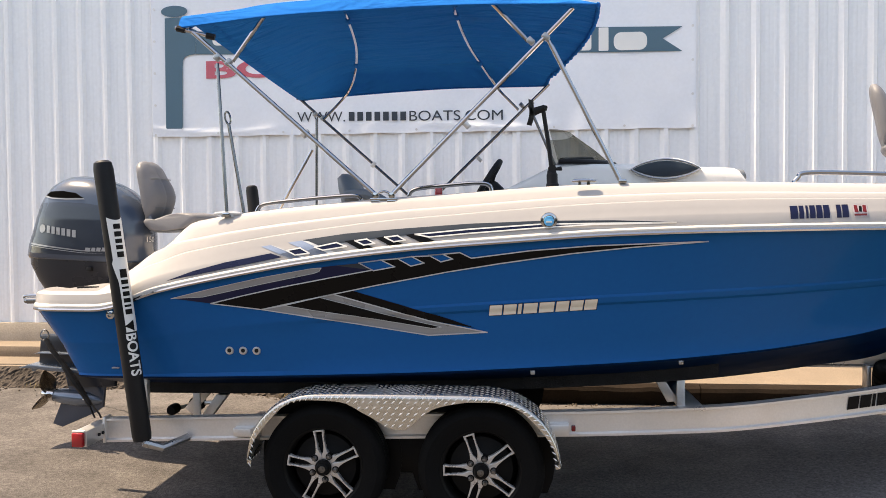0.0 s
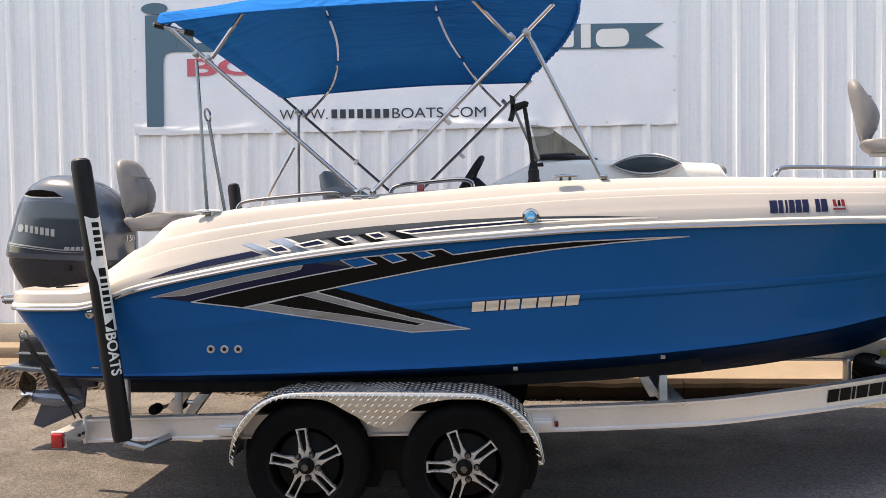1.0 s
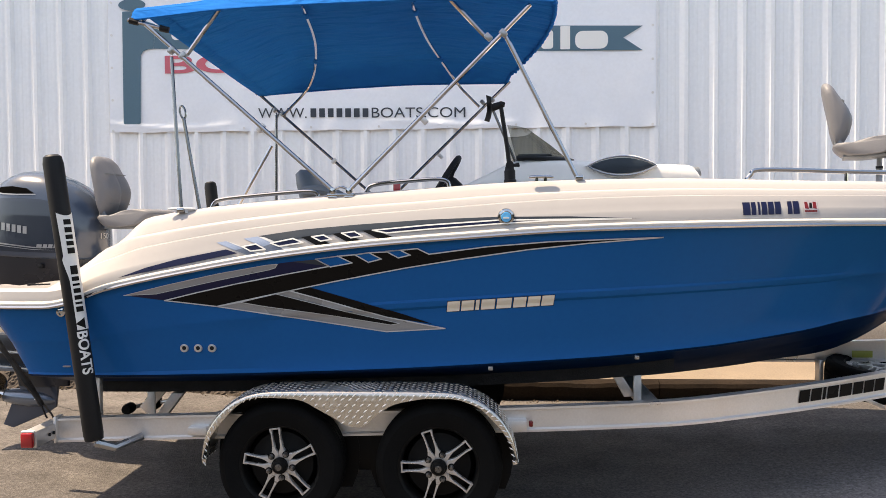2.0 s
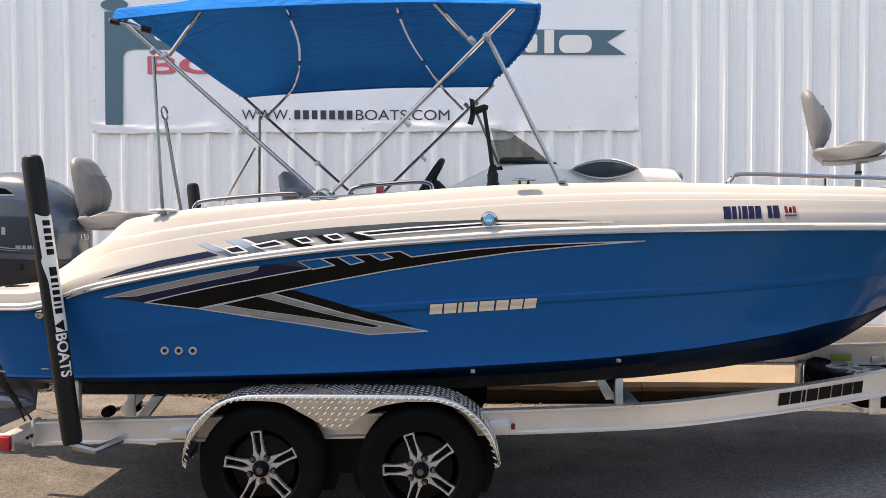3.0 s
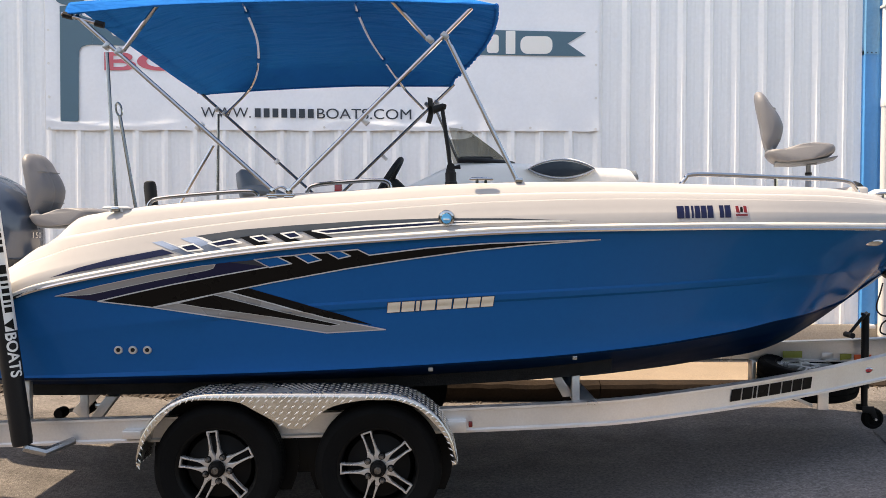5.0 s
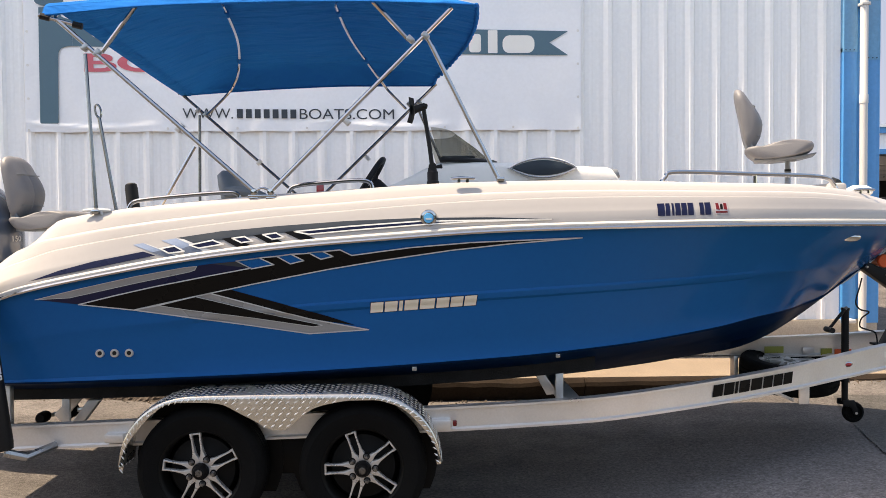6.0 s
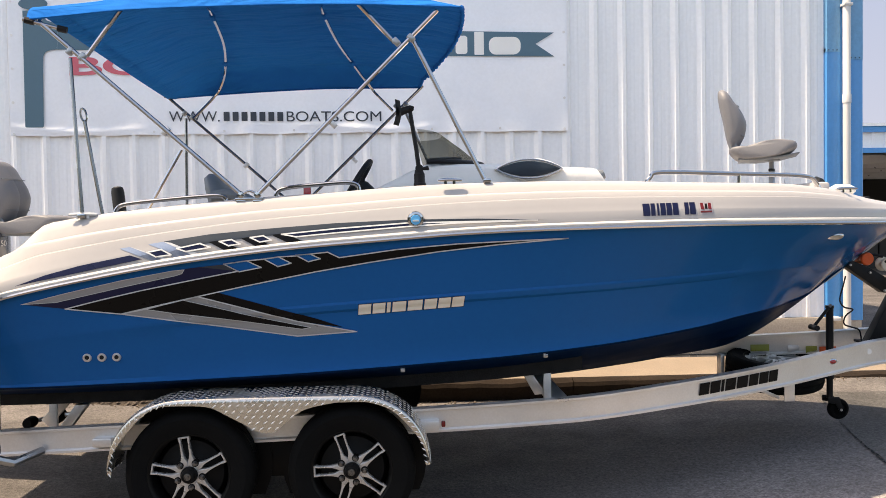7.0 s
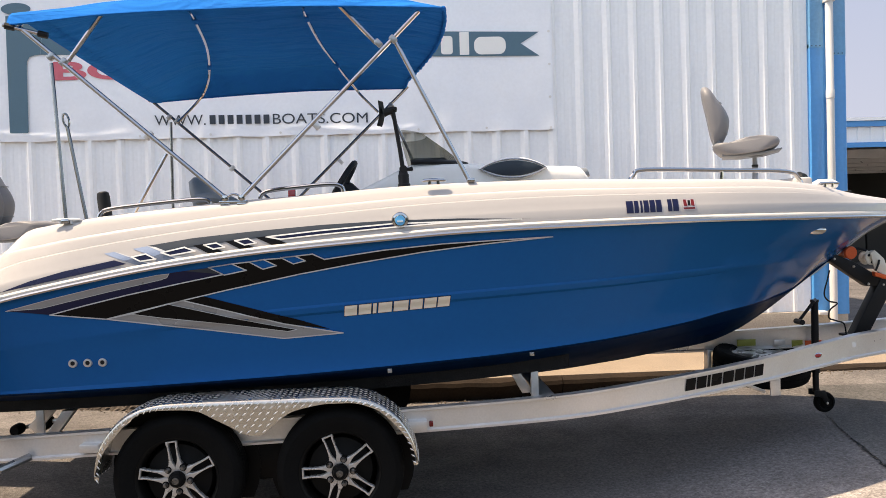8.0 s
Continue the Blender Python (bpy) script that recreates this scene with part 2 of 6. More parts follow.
M_CHARCOAL = surface("charcoal_vinyl", (0.035, 0.045, 0.058), 0.35, vary=0.06, scale=6, spec=0.25)
M_SILVER = surface("silver_vinyl", (0.30, 0.31, 0.325), 0.3, metal=0.3, vary=0.08, scale=6)
M_PALEBLUE = surface("pale_blue_vinyl", (0.24, 0.31, 0.44), 0.35, vary=0.1, scale=6)
M_EDGE = surface("pale_silver_edge", (0.52, 0.54, 0.56), 0.35, vary=0.06, scale=8)
M_SLATE = surface("slate_blue_vinyl", (0.12, 0.15, 0.21), 0.35, vary=0.2, scale=5)
M_YELLOW = surface("yellow_decal", (0.30, 0.30, 0.05), 0.4, vary=0.08, scale=10)
M_SKYBLUE = surface("light_blue_enamel", (0.08, 0.42, 0.75), 0.25, vary=0.04, scale=10)
M_VOID = surface("unlit_recess", (0.004, 0.004, 0.004), 1.0, vary=0.1, spec=0.0)
M_GRIT = surface("brown_grit", (0.15, 0.12, 0.095), 0.95, vary=0.4, scale=30, fine=200, per_piece=0.3, second=(0.26, 0.21, 0.17), mix=0.5, spec=0.15)
M_STRAW = surface("dry_straw", (0.30, 0.22, 0.10), 0.9, vary=0.3, scale=20, spec=0.1)
M_TAR = surface("tar", (0.02, 0.019, 0.018), 0.8, vary=0.3, scale=9)
M_UNSEENWALL = surface("unseen_dull_wall", (0.07, 0.08, 0.065), 0.9, vary=0.4, scale=0.4, fine=3, spec=0.1)
M_HAZE = haze_surface("hazy_sky", (0.215, 0.262, 0.385), (0.170, 0.228, 0.375), 10, 110)
# walls and crates inside the far shed carry its inner shade as colour
M_SHEDSHADE = surface("shaded_shed_interior", (0.05, 0.045, 0.04), 0.9, vary=0.3, scale=1)


# ---------- building helpers ----------
BASE = {}


def thing(name, at, label, category, group=""):
    ob = new(name)
    ob.location = at
    BASE[ob] = Matrix.Translation(at)
    return tagged(ob, label, category, group)


def part(name, bm, material, parent=None, label="", at=None, smooth=35, kind=""):
    """Links a bmesh (or a mesh already made) as one object under a thing or a part."""
    if isinstance(bm, bmesh.types.BMesh):
        bmesh.ops.recalc_face_normals(bm, faces=bm.faces)
        me = bpy.data.meshes.new(name)
        bm.to_mesh(me)
        bm.free()
        if smooth:
            me.shade_smooth()
            me.set_sharp_from_angle(angle=radians(smooth))
        me.materials.append(material)
    else:
        me = bm
    ob = new(name, me)
    m = at if at is not None else Matrix()
    ob.matrix_basis = m
    if parent is not None:
        ob.parent = parent
        ob.matrix_parent_inverse = BASE[parent].inverted()
    BASE[ob] = m
    return tagged(ob, label, "", "", kind)


def curve_at(table, x):
    """A smooth curve through (x, value) pairs."""
    xs = [p[0] for p in table]
    vs = [p[1] for p in table]
    if x <= xs[0]:
        return vs[0]
    if x >= xs[-1]:
        return vs[-1]
    i = max(j for j in range(len(xs) - 1) if xs[j] <= x)
    h = xs[i + 1] - xs[i]
    d = (vs[i + 1] - vs[i]) / h

    def slope(j):
        if j <= 0 or j >= len(xs) - 1:
            return d
        a = (vs[j] - vs[j - 1]) / (xs[j] - xs[j - 1])
        b = (vs[j + 1] - vs[j]) / (xs[j + 1] - xs[j])
        return 0.0 if a * b <= 0 else 2 * a * b / (a + b)
    u = (x - xs[i]) / h
    m0, m1 = slope(i) * h, slope(i + 1) * h
    return (2 * u**3 - 3 * u**2 + 1) * vs[i] + (u**3 - 2 * u**2 + u) * m0 + (-2 * u**3 + 3 * u**2) * vs[i + 1] + (u**3 - u**2) * m1


def grid(bm, rows, loop=False, cap=False):
    """Skins rows of points, each row as long as the next."""
    vs = [[bm.verts.new(p) for p in r] for r in rows]
    n = len(rows[0])
    for a, b in zip(vs, vs[1:]):
        for j in range(n if loop else n - 1):
            q = [a[j], a[(j + 1) % n], b[(j + 1) % n], b[j]]
            bm.faces.new(q)
    if cap:
        bm.faces.new(vs[0])
        bm.faces.new(vs[-1])
    return vs


def box(bm, x0, x1, y0, y1, z0, z1, bevel=0.0, m=None):
    c = Vector(((x0 + x1) / 2, (y0 + y1) / 2, (z0 + z1) / 2))
    g = bmesh.ops.create_cube(bm, size=1, matrix=Matrix.Translation(c) @ Matrix.Diagonal((x1 - x0, y1 - y0, z1 - z0, 1)))
    if bevel:
        es = list({e for v in g["verts"] for e in v.link_edges})
        r = bmesh.ops.bevel(bm, geom=es, offset=bevel, segments=2, affect="EDGES", profile=0.5)
        vs = list({v for f in r["faces"] for v in f.verts})
    else:
        vs = g["verts"]
    if m is not None:
        bmesh.ops.transform(bm, matrix=m, verts=vs)
    return vs


def smooth_path(pts, steps=6):
    """Rounds a path of points."""
    p = [Vector(a) for a in pts]
    out = []
    for i in range(len(p) - 1):
        a, b, c, d = p[max(i - 1, 0)], p[i], p[i + 1], p[min(i + 2, len(p) - 1)]
        for k in range(steps):
            u = k / steps
            out.append(0.5 * ((2 * b) + (c - a) * u + (2 * a - 5 * b + 4 * c - d) * u * u + (3 * b - a - 3 * c + d) * u**3))
    return out + [p[-1]]


def tube(bm, pts, r, n=8, cap=True):
    """A round tube along points; r may be a list."""
    p = [Vector(a) for a in pts]
    rs = r if isinstance(r, (list, tuple)) else [r] * len(p)
    side = None
    rows = []
    for i, a in enumerate(p):
        d = (p[min(i + 1, len(p) - 1)] - p[max(i - 1, 0)]).normalized()
        if side is None:
            side = d.cross(Vector((0, 0, 1)) if abs(d.z) < 0.9 else Vector((0, 1, 0))).normalized()
        else:
            side = (side - d * side.dot(d)).normalized()
        up = d.cross(side)
        rows.append([a + (side * math.cos(t) + up * math.sin(t)) * rs[i] for t in [2 * math.pi * k / n for k in range(n)]])
    grid(bm, rows, loop=True, cap=cap)


def rod(pts, r, n=8):
    bm = bmesh.new()
    tube(bm, pts, r, n)
    return bm


def lathe(bm, profile, n=24, m=None, cap=False):
    """Turns (radius, height) pairs round z, then lays them out by m."""
    rows = []
    for r, h in profile:
        rows.append([(m or Matrix()) @ Vector((r * math.cos(2 * math.pi * k / n), r * math.sin(2 * math.pi * k / n), h)) for k in range(n)])
    grid(bm, rows, loop=True, cap=cap)


def turned(profile, n=24, m=None, cap=True):
    bm = bmesh.new()
    lathe(bm, profile, n, m, cap)
    return bm


def slab(bm, poly, y0, y1, bevel=0.0):
    """A plate with the outline poly in x, z between two y."""
    a = [bm.verts.new((x, y0, z)) for x, z in poly]
    b = [bm.verts.new((x, y1, z)) for x, z in poly]
    fs = [bm.faces.new(a), bm.faces.new(b[::-1])]
    n = len(poly)
    for i in range(n):
        fs.append(bm.faces.new([a[i], b[i], b[(i + 1) % n], a[(i + 1) % n]]))
    if bevel:
        es = list({e for f in fs[:2] for e in f.edges})
        bmesh.ops.recalc_face_normals(bm, faces=fs)
        bmesh.ops.bevel(bm, geom=es, offset=bevel, segments=2, affect="EDGES", profile=0.5)


def plate(poly, y0, y1, bevel=0.0):
    bm = bmesh.new()
    slab(bm, poly, y0, y1, bevel)
    return bm


def block(x0, x1, y0, y1, z0, z1, bevel=0.0, m=None):
    bm = bmesh.new()
    box(bm, x0, x1, y0, y1, z0, z1, bevel, m)
    return bm


FACING = Matrix.Rotation(radians(90), 4, "X")      # turns a lathe's axis from z to -y


def facing(x, y, z):
    return Matrix.Translation((x, y, z)) @ FACING


# ---------- ground, pavement ----------
def rise(x):
    u = min(1, max(0, (x - 5.5) / 1.7))
    v = min(1, max(0, (2.6 - x) / 1.8))
    return 0.14 * u * u * (3 - 2 * u) + 0.095 * v * v * (3 - 2 * v)


def build_ground():
    xs = [-400, -120, -40, -16, -8] + [-6 + 0.4 * i for i in range(46)] + [14, 18, 26, 50, 130, 400]
    ys = [-400, -120, -40, -20, -14] + [-11 + 0.4 * i for i in range(31)] + [2, 5, 9, 16, 40, 120, 400]
    bm = bmesh.new()
    grid(bm, [[(x, y, rise(x) + (0.006 * noise.noise((x * 0.7, y * 0.7, 0)) if abs(x) < 20 and abs(y) < 16 else 0)) for x in xs] for y in ys])
    part("ground", bm, M_ASPHALT, kind="structure", label="worn grey asphalt lot with pale stones and oil stains")


def build_cracks():
    rnd = random.Random(11)
    for path in ([(7.40, -2.46), (7.195, -3.05), (7.105, -3.38), (7.04, -3.66), (6.985, -3.91), (6.92, -4.16), (6.82, -4.7), (6.7, -5.4)], [(5.2, -5.6), (6.0, -5.3), (7.0, -5.25)], [(0.3, -2.0), (0.9, -2.4), (1.4, -2.3), (2.2, -2.6)]):
        pts = []
        for a, b in zip(path, path[1:]):
            for k in range(10):
                u = k / 10
                pts.append((a[0] + (b[0] - a[0]) * u + rnd.uniform(-0.015, 0.015), a[1] + (b[1] - a[1]) * u + rnd.uniform(-0.015, 0.015)))
        bm = bmesh.new()
        rows = []
        for i, (x, y) in enumerate(pts):
            w = rnd.uniform(0.003, 0.009) * math.sin(math.pi * (i + 0.5) / len(pts))
            d = Vector((pts[min(i + 1, len(pts) - 1)][0] - pts[max(i - 1, 0)][0], pts[min(i + 1, len(pts) - 1)][1] - pts[max(i - 1, 0)][1]))
            n = Vector((-d.y, d.x)).normalized()
            z = rise(x) + 0.006 * noise.noise((x * 0.7, y * 0.7, 0)) + 0.003
            rows.append([(x + n.x * w, y + n.y * w, z), (x - n.x * w, y - n.y * w, z)])
        grid(bm, rows)
        part("ground_crack", bm, M_TAR, kind="structure", label="dark tarred crack across the worn asphalt")


def build_patch():
    """A darker, newer strip of asphalt by the tongue, its edge along the long crack."""
    rnd = random.Random(6)
    left = [(7.56, -2.0), (7.40, -2.46), (7.195, -3.05), (7.105, -3.38), (7.04, -3.66), (6.985, -3.91), (6.92, -4.16), (6.82, -4.7), (6.7, -5.4), (6.5, -6.4)]
    bm = bmesh.new()
    rows = []
    for k in range(45):
        y = -2.02 - 0.1 * k
        x0 = curve_at([(-b, a) for a, b in left], -y) + rnd.uniform(-0.012, 0.012)
        row = []
        for i in range(19):
            x = x0 + (14.0 - x0) * (i / 18)**1.3
            yy = y + (0.035 * noise.noise((x * 2.3, 1.7, 0)) - 0.03 if k == 0 else 0)
            row.append((x, yy, rise(x) + (0.006 * noise.noise((x * 0.7, yy * 0.7, 0)) if abs(x) < 20 else 0) + 0.0045))
        rows.append(row)
    grid(bm, rows)
    part("ground_patch", bm, M_PATCH, kind="structure", label="darker newer asphalt patch beside the long crack")


KERB_Y = -0.185       # the kerb stands this far out from the pavement's mean edge


def kerb_top(x):
    """Height of the pavement's edge: it falls along the lot."""
    return 0.275 - 0.018 * min(max(x, 0), 5)


def build_pavement():
    bm = bmesh.new()
    xs = [-14, -5] + [-4 + k for k in range(12)] + [22]
    rows = []
    for x in xs:
        y, z = -1.165 + KERB_Y, kerb_top(x) + 0.0045
        rows.append([(x, y, 0.0), (x, y, z), (x, -0.6, 0.210), (x, 0.0, 0.210), (x, 0.0, 0.0)])
    grid(bm, rows, loop=True, cap=True)
    base = part("pavement", bm, M_CONCRETE, kind="structure", label="tan concrete pavement along the metal building", smooth=0)
    rnd = random.Random(4)
    x = -14.0
    while x < 21.5:                                   # kerb stones, worn and chipped; crumbled to rubble at the stern's end
        w = 1.5 + rnd.uniform(-0.1, 0.1)
        bm = bmesh.new()
        crumbled = -5 < x < 3.2
        n = 64 if crumbled else 10
        rows = []
        for i in range(n + 1):
            xx = x + 0.004 + (w - 0.008) * i / n
            s, t, g = KERB_Y, kerb_top(xx) - 0.2025, rise(xx)
            d = rnd.uniform(-0.012, 0.012)
            e = rnd.uniform(0, 0.02)
            if crumbled:
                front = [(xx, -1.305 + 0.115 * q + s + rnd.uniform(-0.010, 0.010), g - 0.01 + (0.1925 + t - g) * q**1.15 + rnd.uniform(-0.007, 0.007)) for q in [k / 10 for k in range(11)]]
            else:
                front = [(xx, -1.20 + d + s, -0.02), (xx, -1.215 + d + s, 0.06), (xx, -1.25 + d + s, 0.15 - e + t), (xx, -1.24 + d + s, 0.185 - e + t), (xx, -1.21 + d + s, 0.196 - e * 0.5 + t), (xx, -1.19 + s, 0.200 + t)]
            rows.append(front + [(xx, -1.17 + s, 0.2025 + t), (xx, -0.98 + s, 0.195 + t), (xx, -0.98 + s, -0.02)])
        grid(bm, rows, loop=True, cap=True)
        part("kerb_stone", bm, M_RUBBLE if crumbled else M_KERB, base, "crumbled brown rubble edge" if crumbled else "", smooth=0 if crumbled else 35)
        x += w
    x = -14.0
    while x < 21.5:                                   # raised walk slabs against the wall
        w = 2.4
        if x < 9.0:
            part("walk_slab", block(x + 0.004, min(x + w, 9.3) - 0.004, -0.42, 0.0, 0.2, 0.325, 0.012), M_CONCRETE, base)
        x += w


def build_kerb_litter():
    """Loose stones, grit and dry leaf scraps washed up along the foot of the kerb."""
    rnd = random.Random(23)
    bm = bmesh.new()
    for k in range(800):
        x = rnd.uniform(-2.6, 9.5)
        y = -1.225 + KERB_Y - abs(rnd.gauss(0, 0.10))
        r = rnd.uniform(0.003, 0.007) if k % 9 else rnd.uniform(0.007, 0.014)
        c = Vector((x, y, rise(x) + r * 0.5 + 0.003))
        top = [bm.verts.new(c + Vector((r * rnd.uniform(0.6, 1.1) * math.cos(a), r * rnd.uniform(0.6, 1.1) * math.sin(a), r * rnd.uniform(0.1, 0.5)))) for a in (0.3, 1.6, 2.8, 4.1, 5.3)]
        low = [bm.verts.new(v.co + Vector(((v.co.x - c.x) * 0.3, (v.co.y - c.y) * 0.3, -r))) for v in top]
        bm.faces.new(top)
        for i in range(5):
            bm.faces.new((top[i - 1], low[i - 1], low[i], top[i]))
    part("gravel", bm, M_GRIT, kind="stuff", label="loose brown grit and small stones along the kerb")
    bm = bmesh.new()
    for cx in (-1.2, -0.55, 0.12, 0.95, 1.9, 2.02, 2.75):
        for k in range(16):
            a, l = rnd.uniform(0, 6.28), rnd.uniform(0.03, 0.085)
            b = Vector((cx + rnd.gauss(0, 0.04), -1.29 + KERB_Y + rnd.uniform(-0.02, 0.02), rise(cx)))
            d = Vector((math.cos(a) * 0.4, math.sin(a) * 0.4, 1)).normalized() * l
            w = Vector((-math.sin(a), math.cos(a), 0)) * 0.0022
            bm.faces.new([bm.verts.new(c) for c in (b - w, b + w, b + d * 0.6 + w, b + d, b + d * 0.6 - w)])
    part("dry_grass", bm, M_STRAW, kind="stuff", label="sparse dry grass tufts growing at the kerb's foot")


# ---------- metal building ----------
def panel_mesh(pitch):
    """One sheet of ribbed steel cladding, three tall ribs with low ones between."""
    prof = []
    for k in range(3):
        c = 0.064 + pitch * k
        prof += [(c - 0.064, 0.0), (c - 0.019, -0.036), (c + 0.015, -0.036), (c + 0.042, 0.0)]
        for s in (0.105, 0.190):
            prof += [(c + s - 0.022, 0.0), (c + s - 0.009, -0.003), (c + s + 0.009, -0.003), (c + s + 0.022, 0.0)]
    prof += [(3 * pitch, 0.0)]
    bm = bmesh.new()
    zs = [0.535, 1.6, 2.8, 4.0, 5.3]
    grid(bm, [[(x, y, z) for x, y in prof] for z in zs])
    me = bpy.data.meshes.new("wall_panel")
    bm.to_mesh(me)
    bm.free()
    me.materials.append(M_WALL)
    return me


def to_mesh(bm, name, mat, smooth=35):
    bmesh.ops.recalc_face_normals(bm, faces=bm.faces)
    me = bpy.data.meshes.new(name)
    bm.to_mesh(me)
    bm.free()
    me.shade_smooth()
    me.set_sharp_from_angle(angle=radians(smooth))
    me.materials.append(mat)
    return me


def build_building():
    core = part("wall_north", block(-16.0, 9.06, 0.012, 0.2, 0.5, 5.3), M_WALL, kind="structure", label="white ribbed sheet-metal wall of a boat shop")
    wide, slim = panel_mesh(0.3070), panel_mesh(0.2885)
    lefts = [(wide, 0.921 * j - 0.030) for j in range(7)] + [(slim, -0.030 - 0.8655 * (j + 1)) for j in range(18)]
    lefts += [(slim, 6.417 + 0.8655 * j) for j in range(3)]
    for j, (me, x) in enumerate(lefts):
        part("wall_panel", me, None, core, at=Matrix.Translation((x, -0.0015 * (j % 2), 0)))
    part("wall_east", block(8.94, 9.06, 0.2, 14, 0.0, 5.3), M_WALL, kind="structure", label="plain white side wall of the metal building")
    part("foundation", block(-16.0, 9.09, -0.045, 0.19, 0.2, 0.532, 0.008), M_FOUND, kind="structure", label="weathered concrete footing under the metal wall")
    roof = bmesh.new()
    slab(roof, [(-16.2, 5.32), (9.4, 5.32), (9.4, 5.40), (-16.2, 5.40)], -0.0660, 14.2)
    part("roof", roof, M_WALL, kind="structure", label="low sheet-metal roof with a very short eave")
    t = thing("corner_trim", (8.9, -0.04, 0.5), "blue painted steel corner trim, faded above, on the wall's end", "trim")
    for x0, x1, seam in ((8.688, 8.852, 3.42), (8.936, 9.102, 3.335)):
        prof = [(x0, -0.002), (x0, -0.046), (x0 + 0.01, -0.055), (x1 - 0.055, -0.055), (x1 - 0.047, -0.050), (x1 - 0.010, -0.050), (x1, -0.042), (x1, -0.002)]
        lo = bmesh.new()
        grid(lo, [[(x, y, z) for x, y in prof] for z in (0.495, seam + 0.04)])
        part("lower_trim", lo, M_BLUETRIM, t)
        up = bmesh.new()
        grid(up, [[(x, y - (0.005 if y < -0.01 else 0), z) for x, y in prof] for z in (seam, 5.3)])
        part("upper_trim", up, M_FADEDTRIM, t, "greyer faded blue upper trim")
        for k in range(3):
            part("rivet", turned([(0.0001, 0.004), (0.005, 0.003), (0.007, 0.0)], 8, facing(x0 + 0.03 + 0.045 * k, -0.060, seam + 0.02), cap=False), M_BLACK, t)
    part("corner_web", block(8.852, 8.936, -0.03, -0.004, 0.54, 5.3), M_BLUETRIM, t)
    d = thing("downspout", (8.88, -0.1, 0.35), "white plastic rain pipe fixed to the blue corner trim", "rain pipe")
    part("pipe", rod([(8.893, -0.10, 0.33), (8.893, -0.10, 2.90)], 0.040, 16), M_PVC, d)
    part("socket", rod([(8.893, -0.10, 2.86), (8.893, -0.10, 2.95), (8.893, -0.10, 2.96), (8.893, -0.10, 5.3)], [0.045, 0.045, 0.0405, 0.0405], 16), M_PVC, d)
    part("elbow", block(8.70, 8.80, -0.16, -0.05, 0.50, 0.545, 0.012), M_PVC, d)
    for z in (1.7, 3.9):
        part("pipe_strap", block(8.845, 8.941, -0.146, -0.052, z, z + 0.03, 0.004), M_PVC, d)


def letter_bars(parent, name, material, x0, x1, z0, z1, words, y0, y1, gap=0.28, lean=0.0, rise=0.0):
    """A row of plain bars in the place of letters, each a part."""
    total = sum(words) + 0.7 * (len(words) - 1)
    w = (x1 - x0) / total
    x = x0
    for n in words:
        for i in range(n):
            up = rise * (x - x0) / (x1 - x0)
            a, b = x + w * gap / 2, x + w * (1 - gap / 2)
            part(name, plate([(a, z0 + up), (b, z0 + up), (b + lean, z1 + up), (a + lean, z1 + up)], y0, y1), material, parent)
            x += w
        x += 0.7 * w


def lettering(word, weight=0.026):
    """The word as flat geometry, 1 wide and 1 high, from the built-in font."""
    cu = bpy.data.curves.new("lettering", "FONT")
    cu.body, cu.size, cu.offset = word, 1.0, weight
    ob = new("lettering", cu)
    bpy.context.view_layer.update()
    me = bpy.data.meshes.new_from_object(ob.evaluated_get(bpy.context.evaluated_depsgraph_get()))
    bpy.data.objects.remove(ob)
    bm = bmesh.new()
    bm.from_mesh(me)
    bmesh.ops.triangulate(bm, faces=bm.faces)
    xs, ys = [v.co.x for v in bm.verts], [v.co.y for v in bm.verts]
    for v in bm.verts:
        v.co = ((v.co.x - min(xs)) / (max(xs) - min(xs)), (v.co.y - min(ys)) / (max(ys) - min(ys)), 0)
    return bm


